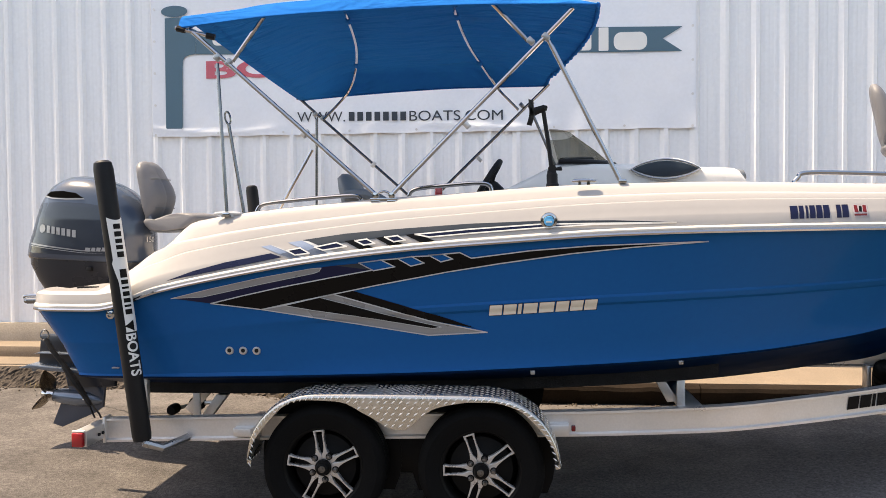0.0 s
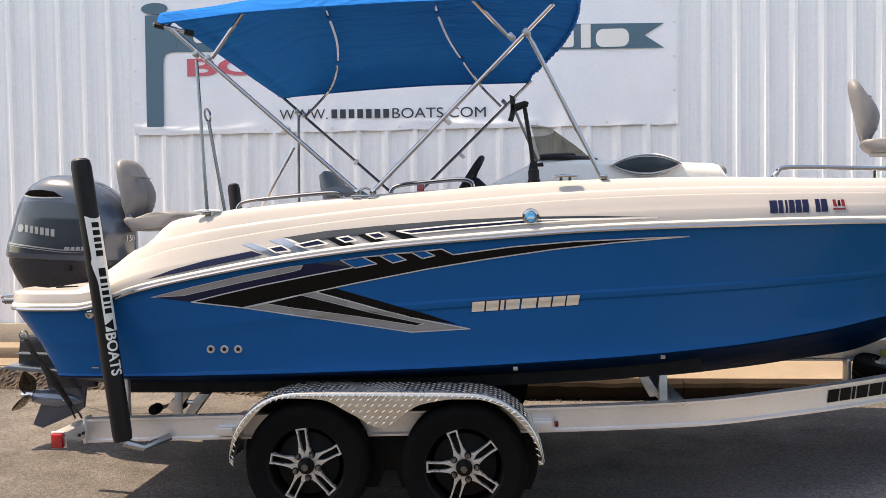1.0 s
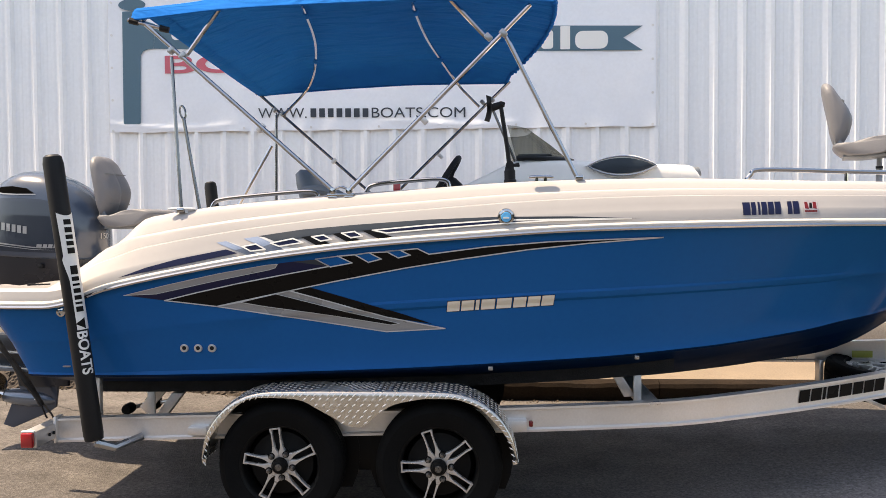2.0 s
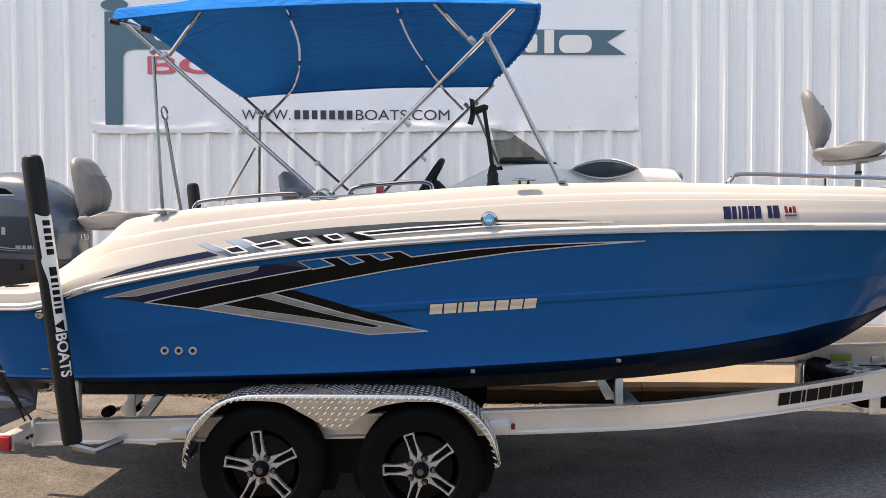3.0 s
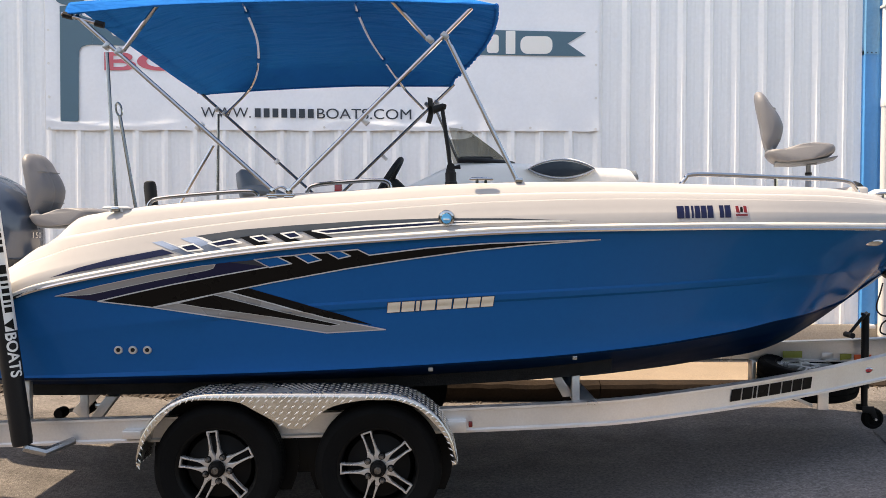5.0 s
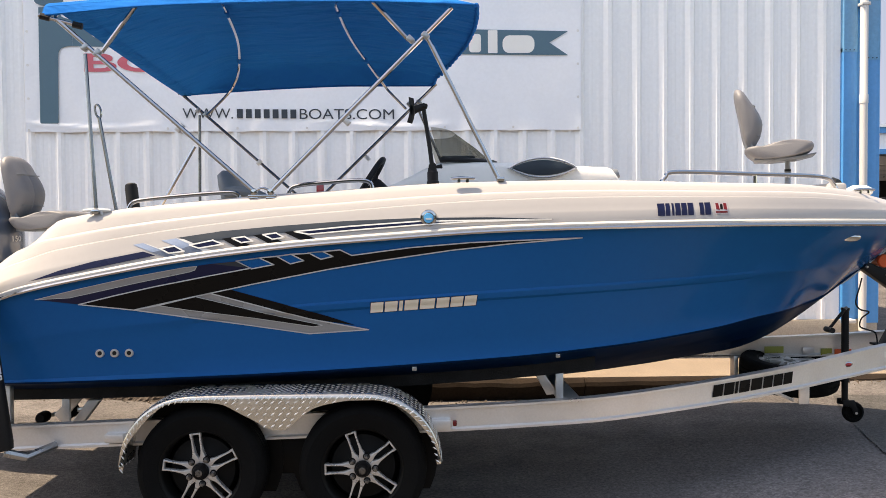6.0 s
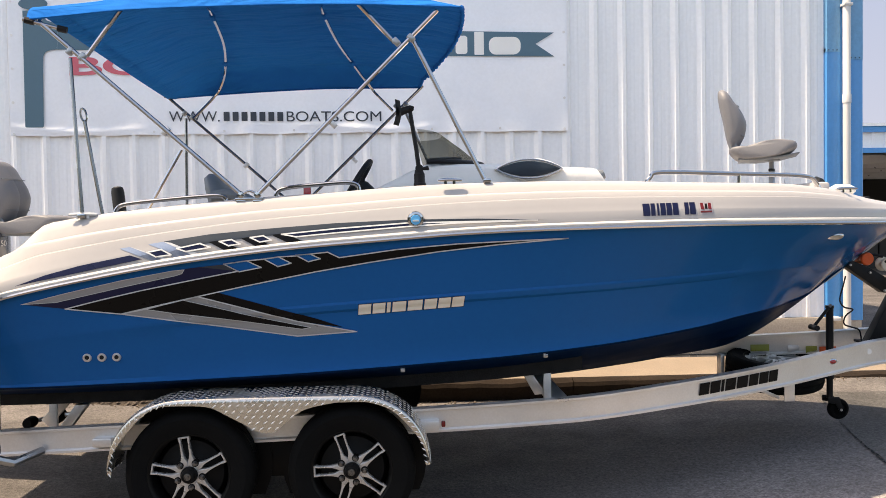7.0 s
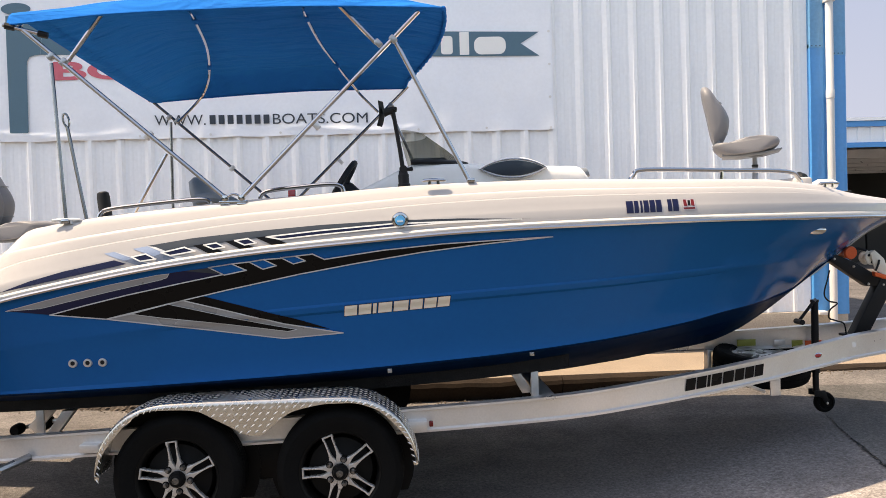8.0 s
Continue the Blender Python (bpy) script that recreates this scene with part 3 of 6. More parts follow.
def build_banner():
    t = thing("banner", (2.93, -0.04, 2.6), "large white vinyl shop banner tied to the metal wall", "banner")
    bm = bmesh.new()
    nx, nz = 150, 70
    x0, x1, z0, z1 = 0.0, 5.86, 2.6, 4.45

    def ripple(x, z):
        edge = max(0, 1 - (z - z0) / 0.25)
        fold = 0.012 * max(0, 1 - abs(z - z0 - 0.10 + 0.06 * abs(math.sin(x * 2.0))) / 0.035) * max(0, math.sin(x * 2.0 + 0.4))**0.5 if math.sin(x * 2.0 + 0.4) > 0 else 0
        return 0.007 * edge * math.sin(x * 14 + 2 * math.sin(x * 3)) + 0.003 * math.sin(x * 5 + z * 2) - fold
    rows = []
    for i in range(nz + 1):
        z = z0 + (z1 - z0) * i / nz
        rows.append([(x0 + (x1 - x0) * j / nx, -0.044 + ripple(x0 + (x1 - x0) * j / nx, z), z + (0.004 * math.sin(j * 0.42) if i == 0 else 0)) for j in range(nx + 1)])
    grid(bm, rows)
    part("sheet", bm, M_VINYL, t)
    Y0, Y1 = -0.0555, -0.0535
    part("printed_post", plate([(0.155, 2.70), (0.165, 2.69), (0.335, 2.688), (0.345, 2.70), (0.354, 3.36), (0.36, 3.43), (0.385, 3.472), (0.44, 3.492), (0.50, 3.497), (0.52, 3.76), (0.40, 3.80), (0.372, 3.85), (0.376, 3.905), (0.16, 3.90)], Y0, Y1), M_TEAL, t)
    top = [(0.268 + 0.150 * math.cos(a), 3.972 + 0.062 * math.sin(a)) for a in [2 * math.pi * k / 24 for k in range(24)]]
    part("printed_finial", plate(top, Y0, Y1), M_TEAL, t)
    part("printed_pennant", plate([(0.522, 3.745), (5.72, 3.645), (5.52, 3.525), (5.72, 3.39), (3.0, 3.42), (0.502, 3.497)], Y0, Y1), M_TEAL, t)
    for x0, x1, z0, z1, r in ((4.665, 4.79, 3.422, 3.615, 0.03), (4.865, 4.966, 3.413, 3.655, 0.008), (5.02, 5.36, 3.414, 3.60, 0.075), (0.70, 0.90, 3.585, 3.70, 0.05)):
        corner = [(math.cos(a), math.sin(a)) for a in [math.pi / 2 * k / 5 for k in range(6)]]
        poly = [(x1 - r + r * c, z1 - r + r * s) for c, s in corner] + [(x0 + r - r * s, z1 - r + r * c) for c, s in corner]
        poly += [(x0 + r - r * c, z0 + r - r * s) for c, s in corner] + [(x1 - r + r * s, z0 + r - r * c) for c, s in corner]
        part("pennant_letter_bar", plate(poly, Y0 - 0.003, Y1 - 0.002, 0.0), M_WHITE, t)
    bm = lettering("BOATS")
    for v in bm.verts:
        v.co = (0.622 + 1.98 * v.co.x, Y0, 3.226 + 0.195 * v.co.y)
    part("red_lettering", bm, M_REDPRINT, t, "faded red capital letters")
    for word, x0, x1 in (("WWW.", 1.637, 2.165), ("BOATS.COM", 2.865, 3.864)):
        bm = lettering(word, 0.0)
        for v in bm.verts:
            v.co = (x0 + (x1 - x0) * v.co.x, Y0, 2.735 + 0.108 * v.co.y - 0.018 * (x0 + (x1 - x0) * v.co.x - 1.637) / 2.2)
        part("address_lettering", bm, M_DARKPRINT, t, "dark slate capital letters")
    letter_bars(t, "address_bar", M_DARKPRINT, 2.19, 2.845, 2.738, 2.833, [7], Y0, Y1, 0.34, rise=-0.008)
    for k in range(7):
        part("grommet", turned([(0.0001, 0), (0.013, 0), (0.013, 0.004), (0.0001, 0.004)], 10, facing(0.75 + 0.73 * k, -0.052, 2.632), cap=False), M_ALU, t)
    for z in (2.62, 2.95, 3.3, 3.65, 4.0):
        for x in (0.035, 5.825):
            part("grommet", turned([(0.0001, 0), (0.014, 0), (0.014, 0.004), (0.0001, 0.004)], 10, facing(x, -0.05, z), cap=False), M_ALU, t)


def build_far_shed():
    t = thing("storage_shed", (19, 12, 0.14), "open white metal shed with blue eave trim across the lot", "shed")
    part("fascia", block(15.0, 30, 11.9, 12.0, 3.92, 4.07), M_BLUETRIM, t)
    part("lower_fascia", block(15.0, 30, 11.9, 12.0, 3.37, 3.50), M_BLUETRIM, t)
    bm = bmesh.new()
    prof = []
    x = 15.0
    while x < 30:
        prof += [(x, 12.0), (x + 0.24, 12.0), (x + 0.26, 11.96), (x + 0.32, 11.96), (x + 0.34, 12.0)]
        x += 0.36
    grid(bm, [[(x, y, z) for x, y in prof] for z in (3.50, 3.92)])
    part("eave_cladding", bm, M_WALL, t)
    part("roof", block(14.8, 30.2, 11.85, 24, 4.07, 4.15), M_WALL, t)
    part("back_wall", block(15, 30, 23.7, 24, 0.1, 4.07), M_SHEDSHADE, t)
    part("side_wall", block(14.9, 15.05, 12.0, 24, 0.1, 4.07), M_SHEDSHADE, t)
    for k in range(4):
        part("post", block(15.05 + 4.8 * k, 15.25 + 4.8 * k, 12.0, 12.2, 0.1, 3.4), M_BLUETRIM, t)
    for k in range(5):
        part("roof_beam", block(15.1, 29.9, 13.5 + 2 * k, 13.7 + 2 * k, 3.2, 3.45), M_ALU, t)
    for k in range(6):
        b = thing("crate", (16.2 + 1.6 * k, 15 + 0.6 * (k % 3), 0.14), "crate stored in the open shed, shade put into its colour", "crate", group="crates in the shed")
        part("crate_box", block(16.2 + 1.6 * k - 0.6, 16.2 + 1.6 * k + 0.6, 14.5 + 0.6 * (k % 3), 15.5 + 0.6 * (k % 3), 0.13, 1.2 + 0.35 * (k % 3), 0.03), M_SHEDSHADE, b)
    w = bmesh.new()
    tube(w, [(9.10 + 20.7 * k / 12, 13.5, 4.50 - 0.34 * k / 12 - 0.05 * math.sin(math.pi * k / 12)) for k in range(13)], 0.012, 5)
    wire = thing("overhead_cable", (9.10, 13.5, 4.5), "thin black overhead cable between the two buildings", "cable")
    part("cable", w, M_BLACK, wire)


def build_backdrop():
    """Unseen plain wall added on the lot's open side to darken reflections, and the hazy sky far behind the buildings.
    """
    part("backdrop", block(-60, 640, 330, 331, -2, 190), M_HAZE, kind="structure", label="plain hazy pale blue sky far behind")
    part("backdrop", block(-70, 80, -36, -35.5, -0.1, 7.5), M_UNSEENWALL, kind="structure", label="plain grey-green wall added out of view to darken reflections")


def build_dark_lot():
    """Dark asphalt added out of view beside the lot, to weaken reflections and bounced light."""
    bm = bmesh.new()
    ys = [-35.4, -24, -16, -11, -8.5, -7, -6.2, -5.6]
    xs = [-60, -40, -25] + [-16 + 2 * i for i in range(19)] + [30, 45, 60]
    grid(bm, [[(x, y + (0.08 * noise.noise((x * 0.9, 3, 2)) if y > -5.7 else 0), rise(x) + 0.012) for x in xs] for y in ys])
    part("dark_lot", bm, M_DARKLOT, kind="structure", label="dark asphalt added out of view to cut bounced light")


build_backdrop()
build_dark_lot()
build_ground()
build_cracks()
build_patch()
build_pavement()
build_kerb_litter()
build_building()
build_banner()
build_far_shed()

# ---------- boat ----------
YC = -3.27
RAIL_Z = [(1.3, 1.155), (1.76, 1.157), (1.9, 1.18), (2.1, 1.25), (2.5, 1.335), (3.0, 1.42), (3.5, 1.478), (4.0, 1.515), (4.5, 1.546), (5.0, 1.56), (5.8, 1.569), (6.6, 1.567), (7.62, 1.56)]
RAIL_B = [(1.3, 0.96), (1.34, 1.07), (1.40, 1.13), (1.5, 1.18), (2, 1.22), (3, 1.26), (4.5, 1.27), (5.2, 1.25), (5.8, 1.17), (6.3, 1.02), (6.8, 0.78), (7.2, 0.5), (7.5, 0.2), (7.62, 0.004)]
CHINE_B = [(1.3, 1.02), (1.5, 1.05), (3, 1.08), (4.5, 1.05), (5.2, 0.95), (5.8, 0.72), (6.2, 0.49), (6.4, 0.345), (6.55, 0.205), (6.68, 0.085), (6.8, 0.03), (7.0, 0.015), (7.62, 0.003)]
CHINE_Z = [(1.3, 0.765), (2.0, 0.77), (3.35, 0.805), (4.6, 0.870), (5.2, 0.913), (5.6, 0.947), (5.9, 0.975), (6.15, 1.005), (6.4, 1.022), (6.6, 1.035), (6.78, 1.065), (7.0, 1.215), (7.62, 1.555)]
KEEL_Z = [(1.3, 0.52), (3.5, 0.53), (5, 0.58), (5.6, 0.645), (5.95, 0.70), (6.22, 0.742), (6.42, 0.812), (6.61, 0.92), (6.81, 1.06), (7.01, 1.206), (7.21, 1.354), (7.37, 1.465), (7.5, 1.525), (7.62, 1.55)]
DECK_Z = [(1.3, 1.235), (1.76, 1.262), (1.82, 1.335), (1.88, 1.362), (1.95, 1.405), (2.03, 1.462), (2.10, 1.499), (2.14, 1.53), (2.20, 1.588), (2.245, 1.622), (2.29, 1.637), (2.35, 1.646), (2.44, 1.662), (2.72, 1.695), (3.1, 1.728), (3.34, 1.749), (3.7, 1.768), (4, 1.789), (4.27, 1.803), (4.55, 1.81),
          (5.0, 1.815), (5.3, 1.81), (5.65, 1.802), (6.2, 1.797), (6.58, 1.77), (6.93, 1.715), (7.4, 1.67), (7.55, 1.63), (7.62, 1.6)]
CREASE_F = [(1.3, 0.68), (1.85, 0.68), (1.93, 0.64), (2.03, 0.53), (2.1, 0.47), (2.25, 0.36), (3.6, 0.40), (5.2, 0.45), (7.62, 0.47)]
SHOULDER_F = [(1.3, 0.97), (2.03, 0.97), (2.10, 0.92), (2.2, 0.70), (2.28, 0.60), (3.6, 0.62), (5.2, 0.66), (7.62, 0.67)]
STATIONS = [1.3 + 0.05 * i for i in range(24)] + [2.5 + 0.1 * i for i in range(30)] + [5.5 + 0.06 * i for i in range(35)] + [7.58, 7.61]


def rake(x, z):
    return x + max(0, 1.157 - z) * 0.70 * max(0, 1 - (x - 1.3) / 1.2)


def hull_ring(x):
    """Half a section from the keel up to the rail: (half breadth, z)."""
    rz, rb, cb, cz, kz = (curve_at(t, x) for t in (RAIL_Z, RAIL_B, CHINE_B, CHINE_Z, KEEL_Z))
    cz = max(cz, kz + 0.006)
    rz = max(rz, cz + 0.006)
    out = [(0.0, kz)]
    for f, d in ((0.33, 0.0), (0.36, 0.014), (0.66, 0.0), (0.69, 0.014), (0.97, 0.0)):
        out.append((cb * f, kz + (cz - kz) * f - d * min(1, cb)))
    out += [(cb, cz), (cb + 0.012 * min(1, cb * 2), cz + 0.012)]
    flare = min(1, max(0, (x - 4.6) / 2.0)) * 0.05
    fade = min(1, max(0.15, (x - 2.3) / 1.3))             # the strake runs out towards the stern
    for f, d in ((0.06, 0), (0.2, 0), (0.35, 0), (0.48, -0.004), (0.50, 0.010), (0.54, 0.012), (0.56, 0.004), (0.7, 0), (0.85, 0), (0.95, 0), (1.0, 0)):
        out.append((cb + (rb - 0.012 - cb) * f**1.1 + (d * fade - flare * math.sin(math.pi * f)) * min(1, cb * 1.5), cz + (rz - cz) * f))
    return out


def deck_ring(x):
    """Half a section from the rail over the gunwale into the cockpit."""
    rz, rb, gz = (curve_at(t, x) for t in (RAIL_Z, RAIL_B, DECK_Z))
    z0 = rz + 0.085
    k = min(1.0, rb / 0.5)
    h = max(gz - z0, 0.015)
    out = [(rb - 0.004, rz), (rb - 0.002, rz + 0.030), (rb - 0.006, rz + 0.058), (rb - 0.011, z0)]
    fc = curve_at(CREASE_F, x)                         # where the lower face ends, and where the shoulder ends
    fs = curve_at(SHOULDER_F, x)
    lower = [(0.12 * fc, 0.014), (0.5 * fc, 0.026), (0.93 * fc, 0.034), (fc, 0.037)]
    shoulder = [(fc + (fs - fc) * q, d) for q, d in ((0.05, 0.052), (0.35, 0.056), (0.75, 0.064), (0.93, 0.068))]
    upper = [(fs + (1 - fs) * q, d) for q, d in ((0.0, 0.071), (0.06, 0.084), (0.5, 0.099), (0.86, 0.117), (0.95, 0.127), (0.99, 0.143), (1.0, 0.165))]
    for f, d in lower + shoulder + upper:
        out.append((max(rb - d * k - (0.10 * f * max(0, 1 - (x - 1.76) / 0.8) if x > 1.76 else 0), 0.0), z0 + h * f))
    u = min(1, max(0, (x - 2.25) / 0.25)) * min(1, max(0, (6.4 - x) / 1.1))
    ib = max(rb - 0.30 * k, 0)
    out += [(ib, gz), (max(ib - 0.02 * k, 0), gz - 0.012 * u), (max(ib - 0.04 * k, 0), gz - 0.06 * u), (max(ib - 0.05 * k, 0), gz - 0.62 * u), (0, gz - 0.64 * u)]
    return out


def both_sides(ring, x, lean=False):
    near = [(rake(x, z) if lean else x, YC - b, z) for b, z in ring]
    far = [(rake(x, z) if lean else x, YC + b, z) for b, z in ring]
    return near, far


def build_boat():
    t = thing("boat", (4.4, YC, 0.55), "blue and ivory sport deck boat resting on a trailer", "boat")
    bm = bmesh.new()
    rows = []
    for x in STATIONS:
        near, far = both_sides(hull_ring(x), x, True)
        rows.append((near, far))
    for pick in ("near", "far"):
        grid(bm, [(n if pick == "near" else f)[7:] for n, f in rows])
    bm.faces.new([bm.verts.new(c) for c in rows[0][0][7:][::-1] + rows[0][1][7:]])
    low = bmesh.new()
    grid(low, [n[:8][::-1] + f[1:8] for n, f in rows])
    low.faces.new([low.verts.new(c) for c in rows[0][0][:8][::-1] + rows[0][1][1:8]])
    part("hull_bottom", low, M_BOTTOM, t, "hull bottom, its shade put into dark navy", smooth=24)
    part("hull", bm, M_BLUEGEL, t, "glossy blue gelcoat hull", smooth=24)
    bm = bmesh.new()
    rows = []
    for x in STATIONS:
        near, far = both_sides(deck_ring(x), x)
        rows.append(near + far[::-1][1:])
    vs = grid(bm, rows)
    bm.faces.new(vs[0])
    bmesh.ops.remove_doubles(bm, verts=bm.verts, dist=0.0005)
    part("deck", bm, M_WHITEGEL, t, "ivory moulded deck and gunwale", smooth=30)
    # rail round the sheer: ivory vinyl strip with a steel bead
    for name, mat, prof in (("rub_rail", M_RAILVINYL, [(0.0, 0.0), (0.016, 0.004), (0.020, 0.014), (0.018, 0.026), (0.010, 0.034), (0.0, 0.036)]),
                            ("rail_bead", M_CHROME, [(0.010, -0.006), (0.022, -0.003), (0.027, 0.005), (0.022, 0.013), (0.012, 0.016)])):
        for s in (-1, 1):
            bm = bmesh.new()
            rows = []
            for x in STATIONS:
                rz, rb = curve_at(RAIL_Z, x), curve_at(RAIL_B, x)
                rows.append([(x + (0.03 if x > 7.6 else 0), YC + s * (rb + d - 0.006), rz + h) for d, h in prof])
            grid(bm, rows)
            part(name, bm, mat, t)
    return t


BOAT = build_boat()
bpy.context.view_layer.update()


def surface_tree():
    """A search tree of the boat's outside, to lay vinyl and fittings on it."""
    from mathutils.bvhtree import BVHTree
    vs, fs = [], []
    for o in BOAT.children:
        if o.name.split(".")[0] in ("hull", "deck"):
            n = len(vs)
            vs += [v.co.copy() for v in o.data.vertices]
            fs += [[n + i for i in p.vertices] for p in o.data.polygons]
    return BVHTree.FromPolygons(vs, fs)


TREE = surface_tree()


def side_y(x, z, tree=None):
    hit = (tree or TREE).ray_cast(Vector((x, -9, z)), Vector((0, 1, 0)))
    return hit[0].y if hit[0] is not None else YC - 1.2


def vinyl(name, polys, material, parent, lift=0.002, label="", tree=None):
    """Flat film cut to outlines in x, z and laid on the boat's side."""
    bm = bmesh.new()
    for poly in polys:
        bm.faces.new([bm.verts.new((x, -6, z)) for x, z in poly])
    xs = [v.co.x for v in bm.verts]
    zs = [v.co.z for v in bm.verts]
    for axis, lo, hi, step in ((0, min(xs), max(xs), 0.04), (2, min(zs), max(zs), 0.01)):
        for k in range(int(lo / step), int(hi / step) + 1):
            co = [0, -6, 0]
            co[axis] = k * step
            no = [0, 0, 0]
            no[axis] = 1
            bmesh.ops.bisect_plane(bm, geom=bm.verts[:] + bm.edges[:] + bm.faces[:], plane_co=co, plane_no=no)
    bmesh.ops.triangulate(bm, faces=bm.faces)
    lost = []
    for v in bm.verts:
        if tree and tree.ray_cast(Vector((v.co.x, -9, v.co.z)), Vector((0, 1, 0)))[0] is None:
            lost.append(v)
        v.co.y = side_y(v.co.x, v.co.z, tree) - lift
    bmesh.ops.delete(bm, geom=lost, context="VERTS")
    return part(name, bm, material, parent, label)


def outline(polys, w):
    """Thin strips along the edges of outlines."""
    out = []
    for poly in polys:
        n = len(poly)
        for i in range(n):
            (x0, z0), (x1, z1) = poly[i], poly[(i + 1) % n]
            d = math.hypot(x1 - x0, z1 - z0)
            nx, nz = -(z1 - z0) / d * w / 2, (x1 - x0) / d * w / 2
            ex, ez = (x1 - x0) / d * w / 2, (z1 - z0) / d * w / 2
            out.append([(x0 - ex + nx, z0 - ez + nz), (x1 + ex + nx, z1 + ez + nz), (x1 + ex - nx, z1 + ez - nz), (x0 - ex - nx, z0 - ez - nz)])
    return out


# ---------- bimini top ----------
def build_bimini():
    t = thing("bimini_top", (3.35, YC, 1.75), "bright blue canvas sunshade on a folding steel frame", "sunshade")
    near, far = -4.40, -2.16
    hem_n = [(2.22, 2.668), (2.45, 2.690), (2.7, 2.713), (3.12, 2.73), (3.69, 2.74), (4.33, 2.725), (4.43, 2.72)]
    hem_f = [(2.22, 2.63), (2.7, 2.66), (3.2, 2.685), (3.7, 2.70), (4.3, 2.70), (4.43, 2.70)]
    top = [(2.22, 2.73), (2.36, 2.785), (2.6, 2.81), (2.9, 2.825), (3.3, 2.85), (3.9, 2.85), (4.2, 2.81), (4.43, 2.75)]
    bows = (2.24, 2.86, 3.72, 4.38)
    bm = bmesh.new()
    rows = []
    n = 48
    for i in range(n + 1):
        x = 2.22 + 2.21 * i / n
        u = i / n
        sag = min(abs(x - b) for b in bows)
        row = []
        hn, hf, tz = curve_at(hem_n, x), curve_at(hem_f, x), curve_at(top, x)
        for j in range(91):
            v = j / 90
            y = near + (far - near) * v
            arch = tz + 0.035 * math.sin(math.pi * v) - 0.06 * sag * math.sin(math.pi * v)
            edge = min(1, min(v, 1 - v) / 0.07)
            e = math.sin(edge * math.pi / 2)
            h = hn + (hf - hn) * v
            w = min(1, (x - 2.22) / 0.55)
            w = w * w * (3 - 2 * w)                    # the aft edge is drawn straight, without a crown
            z = (h + (arch - h) * e) * w + (h + 0.085 * min(1, v / 0.03)**0.6 * (1 - v)**1.2) * (1 - w)
            z += (0.006 * noise.noise((x * 6, y * 3, 1)) + (0.0038 + 0.009 * max(0, (x - 3.6))) * math.sin(y * 62 + 5 * noise.noise((x * 1.2, y * 2, 4))) * (0.4 + noise.noise((x * 2, y * 3, 8)))) * e * w
            bow = 0.11 * math.sin(math.pi * v)**0.8 * max(0, (x - 3.9) / 0.5)**1.5
            row.append((x + bow + v * (0.04 - 0.23 * u), y, z))
        rows.append(row)
    grid(bm, rows)
    part("canopy", bm, M_CANVAS, t, smooth=80)
    fore = [Vector(p) + Vector((0.006 * noise.noise((k * 0.5, 2, 1)), 0, -0.004 + 0.006 * noise.noise((k * 0.45, 5, 3)))) for k, p in enumerate(rows[-1])]
    part("fore_hem", rod(fore, [0.011 + 0.004 * noise.noise((k * 0.6, 9, 2)) for k in range(len(fore))], 8), M_CANVAS, t, "bunched canvas hem")
    bm = bmesh.new()
    grid(bm, [[(p[0] + dx, p[1], p[2] - dz) for p in rows[i][6:]] for i, dx, dz in ((0, -0.004, 0.002), (0, 0.0, 0.007), (1, 0.02, 0.008), (2, 0.0, 0.003))])
    part("aft_hem", bm, M_CANVAS, t, smooth=80)
    for y, hem in ((near, hem_n), (far, hem_f)):
        part("hem", rod([(2.22 + 2.21 * k / 24 + (0.04 - 0.23 * k / 24 if y > -3 else 0), y, curve_at(hem, 2.22 + 2.21 * k / 24)) for k in range(25)], 0.006, 6), M_CANVAS, t)
    r = 0.0115
    for y, s in ((-4.38, 1), (-2.18, -1)):
        dx = 0.0 if s == 1 else -0.04
        foot = (3.285 if s == 1 else 3.24, y - 0.03 * s, 1.765 if s == 1 else 1.76)
        foot2 = (foot[0] + (0.085 if s == 1 else 0.04), foot[1], foot[2])
        part("main_bow", rod([foot, (2.275 + dx, y, 2.662)], r), M_CHROME if s == 1 else M_DARKTUBE, t)
        part("main_bow", rod([foot2, (4.31 + dx, y, 2.71)], r), M_CHROME if s == 1 else M_DARKTUBE, t)
        if s == 1:
            part("inner_bow", rod([(2.505, y + 0.02, 2.49), (2.685, y + 0.02, 2.73)], r), M_CHROME, t)
            part("inner_bow", rod([(4.085, y + 0.02, 2.55), (3.90, y + 0.02, 2.75)], r), M_CHROME, t)
            part("rear_strut", rod([(2.420, y + 0.02, 2.48), (2.472, y - 0.01, 1.67)], 0.0095), M_DARKTUBE, t)
            part("front_strut", rod([(4.186, y + 0.02, 2.555), (4.545, y - 0.03, 1.822)], r), M_CHROME, t)
        else:
            part("rear_strut", rod([(2.40, y, 2.47), (2.39, y, 1.70)], r), M_DARKTUBE, t)
            part("front_strut", rod([(4.11, y, 2.55), (4.42, y, 1.83)], r), M_DARKTUBE, t)
        for x, z in ((2.490 + dx, 2.480), (2.430 + dx, 2.510), (4.095 + dx, 2.548), (4.172 + dx, 2.567)):
            part("jaw_slide", block(-0.015, 0.015, -0.017, 0.017, -0.021, 0.021, 0.006, Matrix.Translation((x, y, z)) @ Matrix.Rotation(radians(40 if x < 3 else -45), 4, "Y")), M_STEELCAST, t)
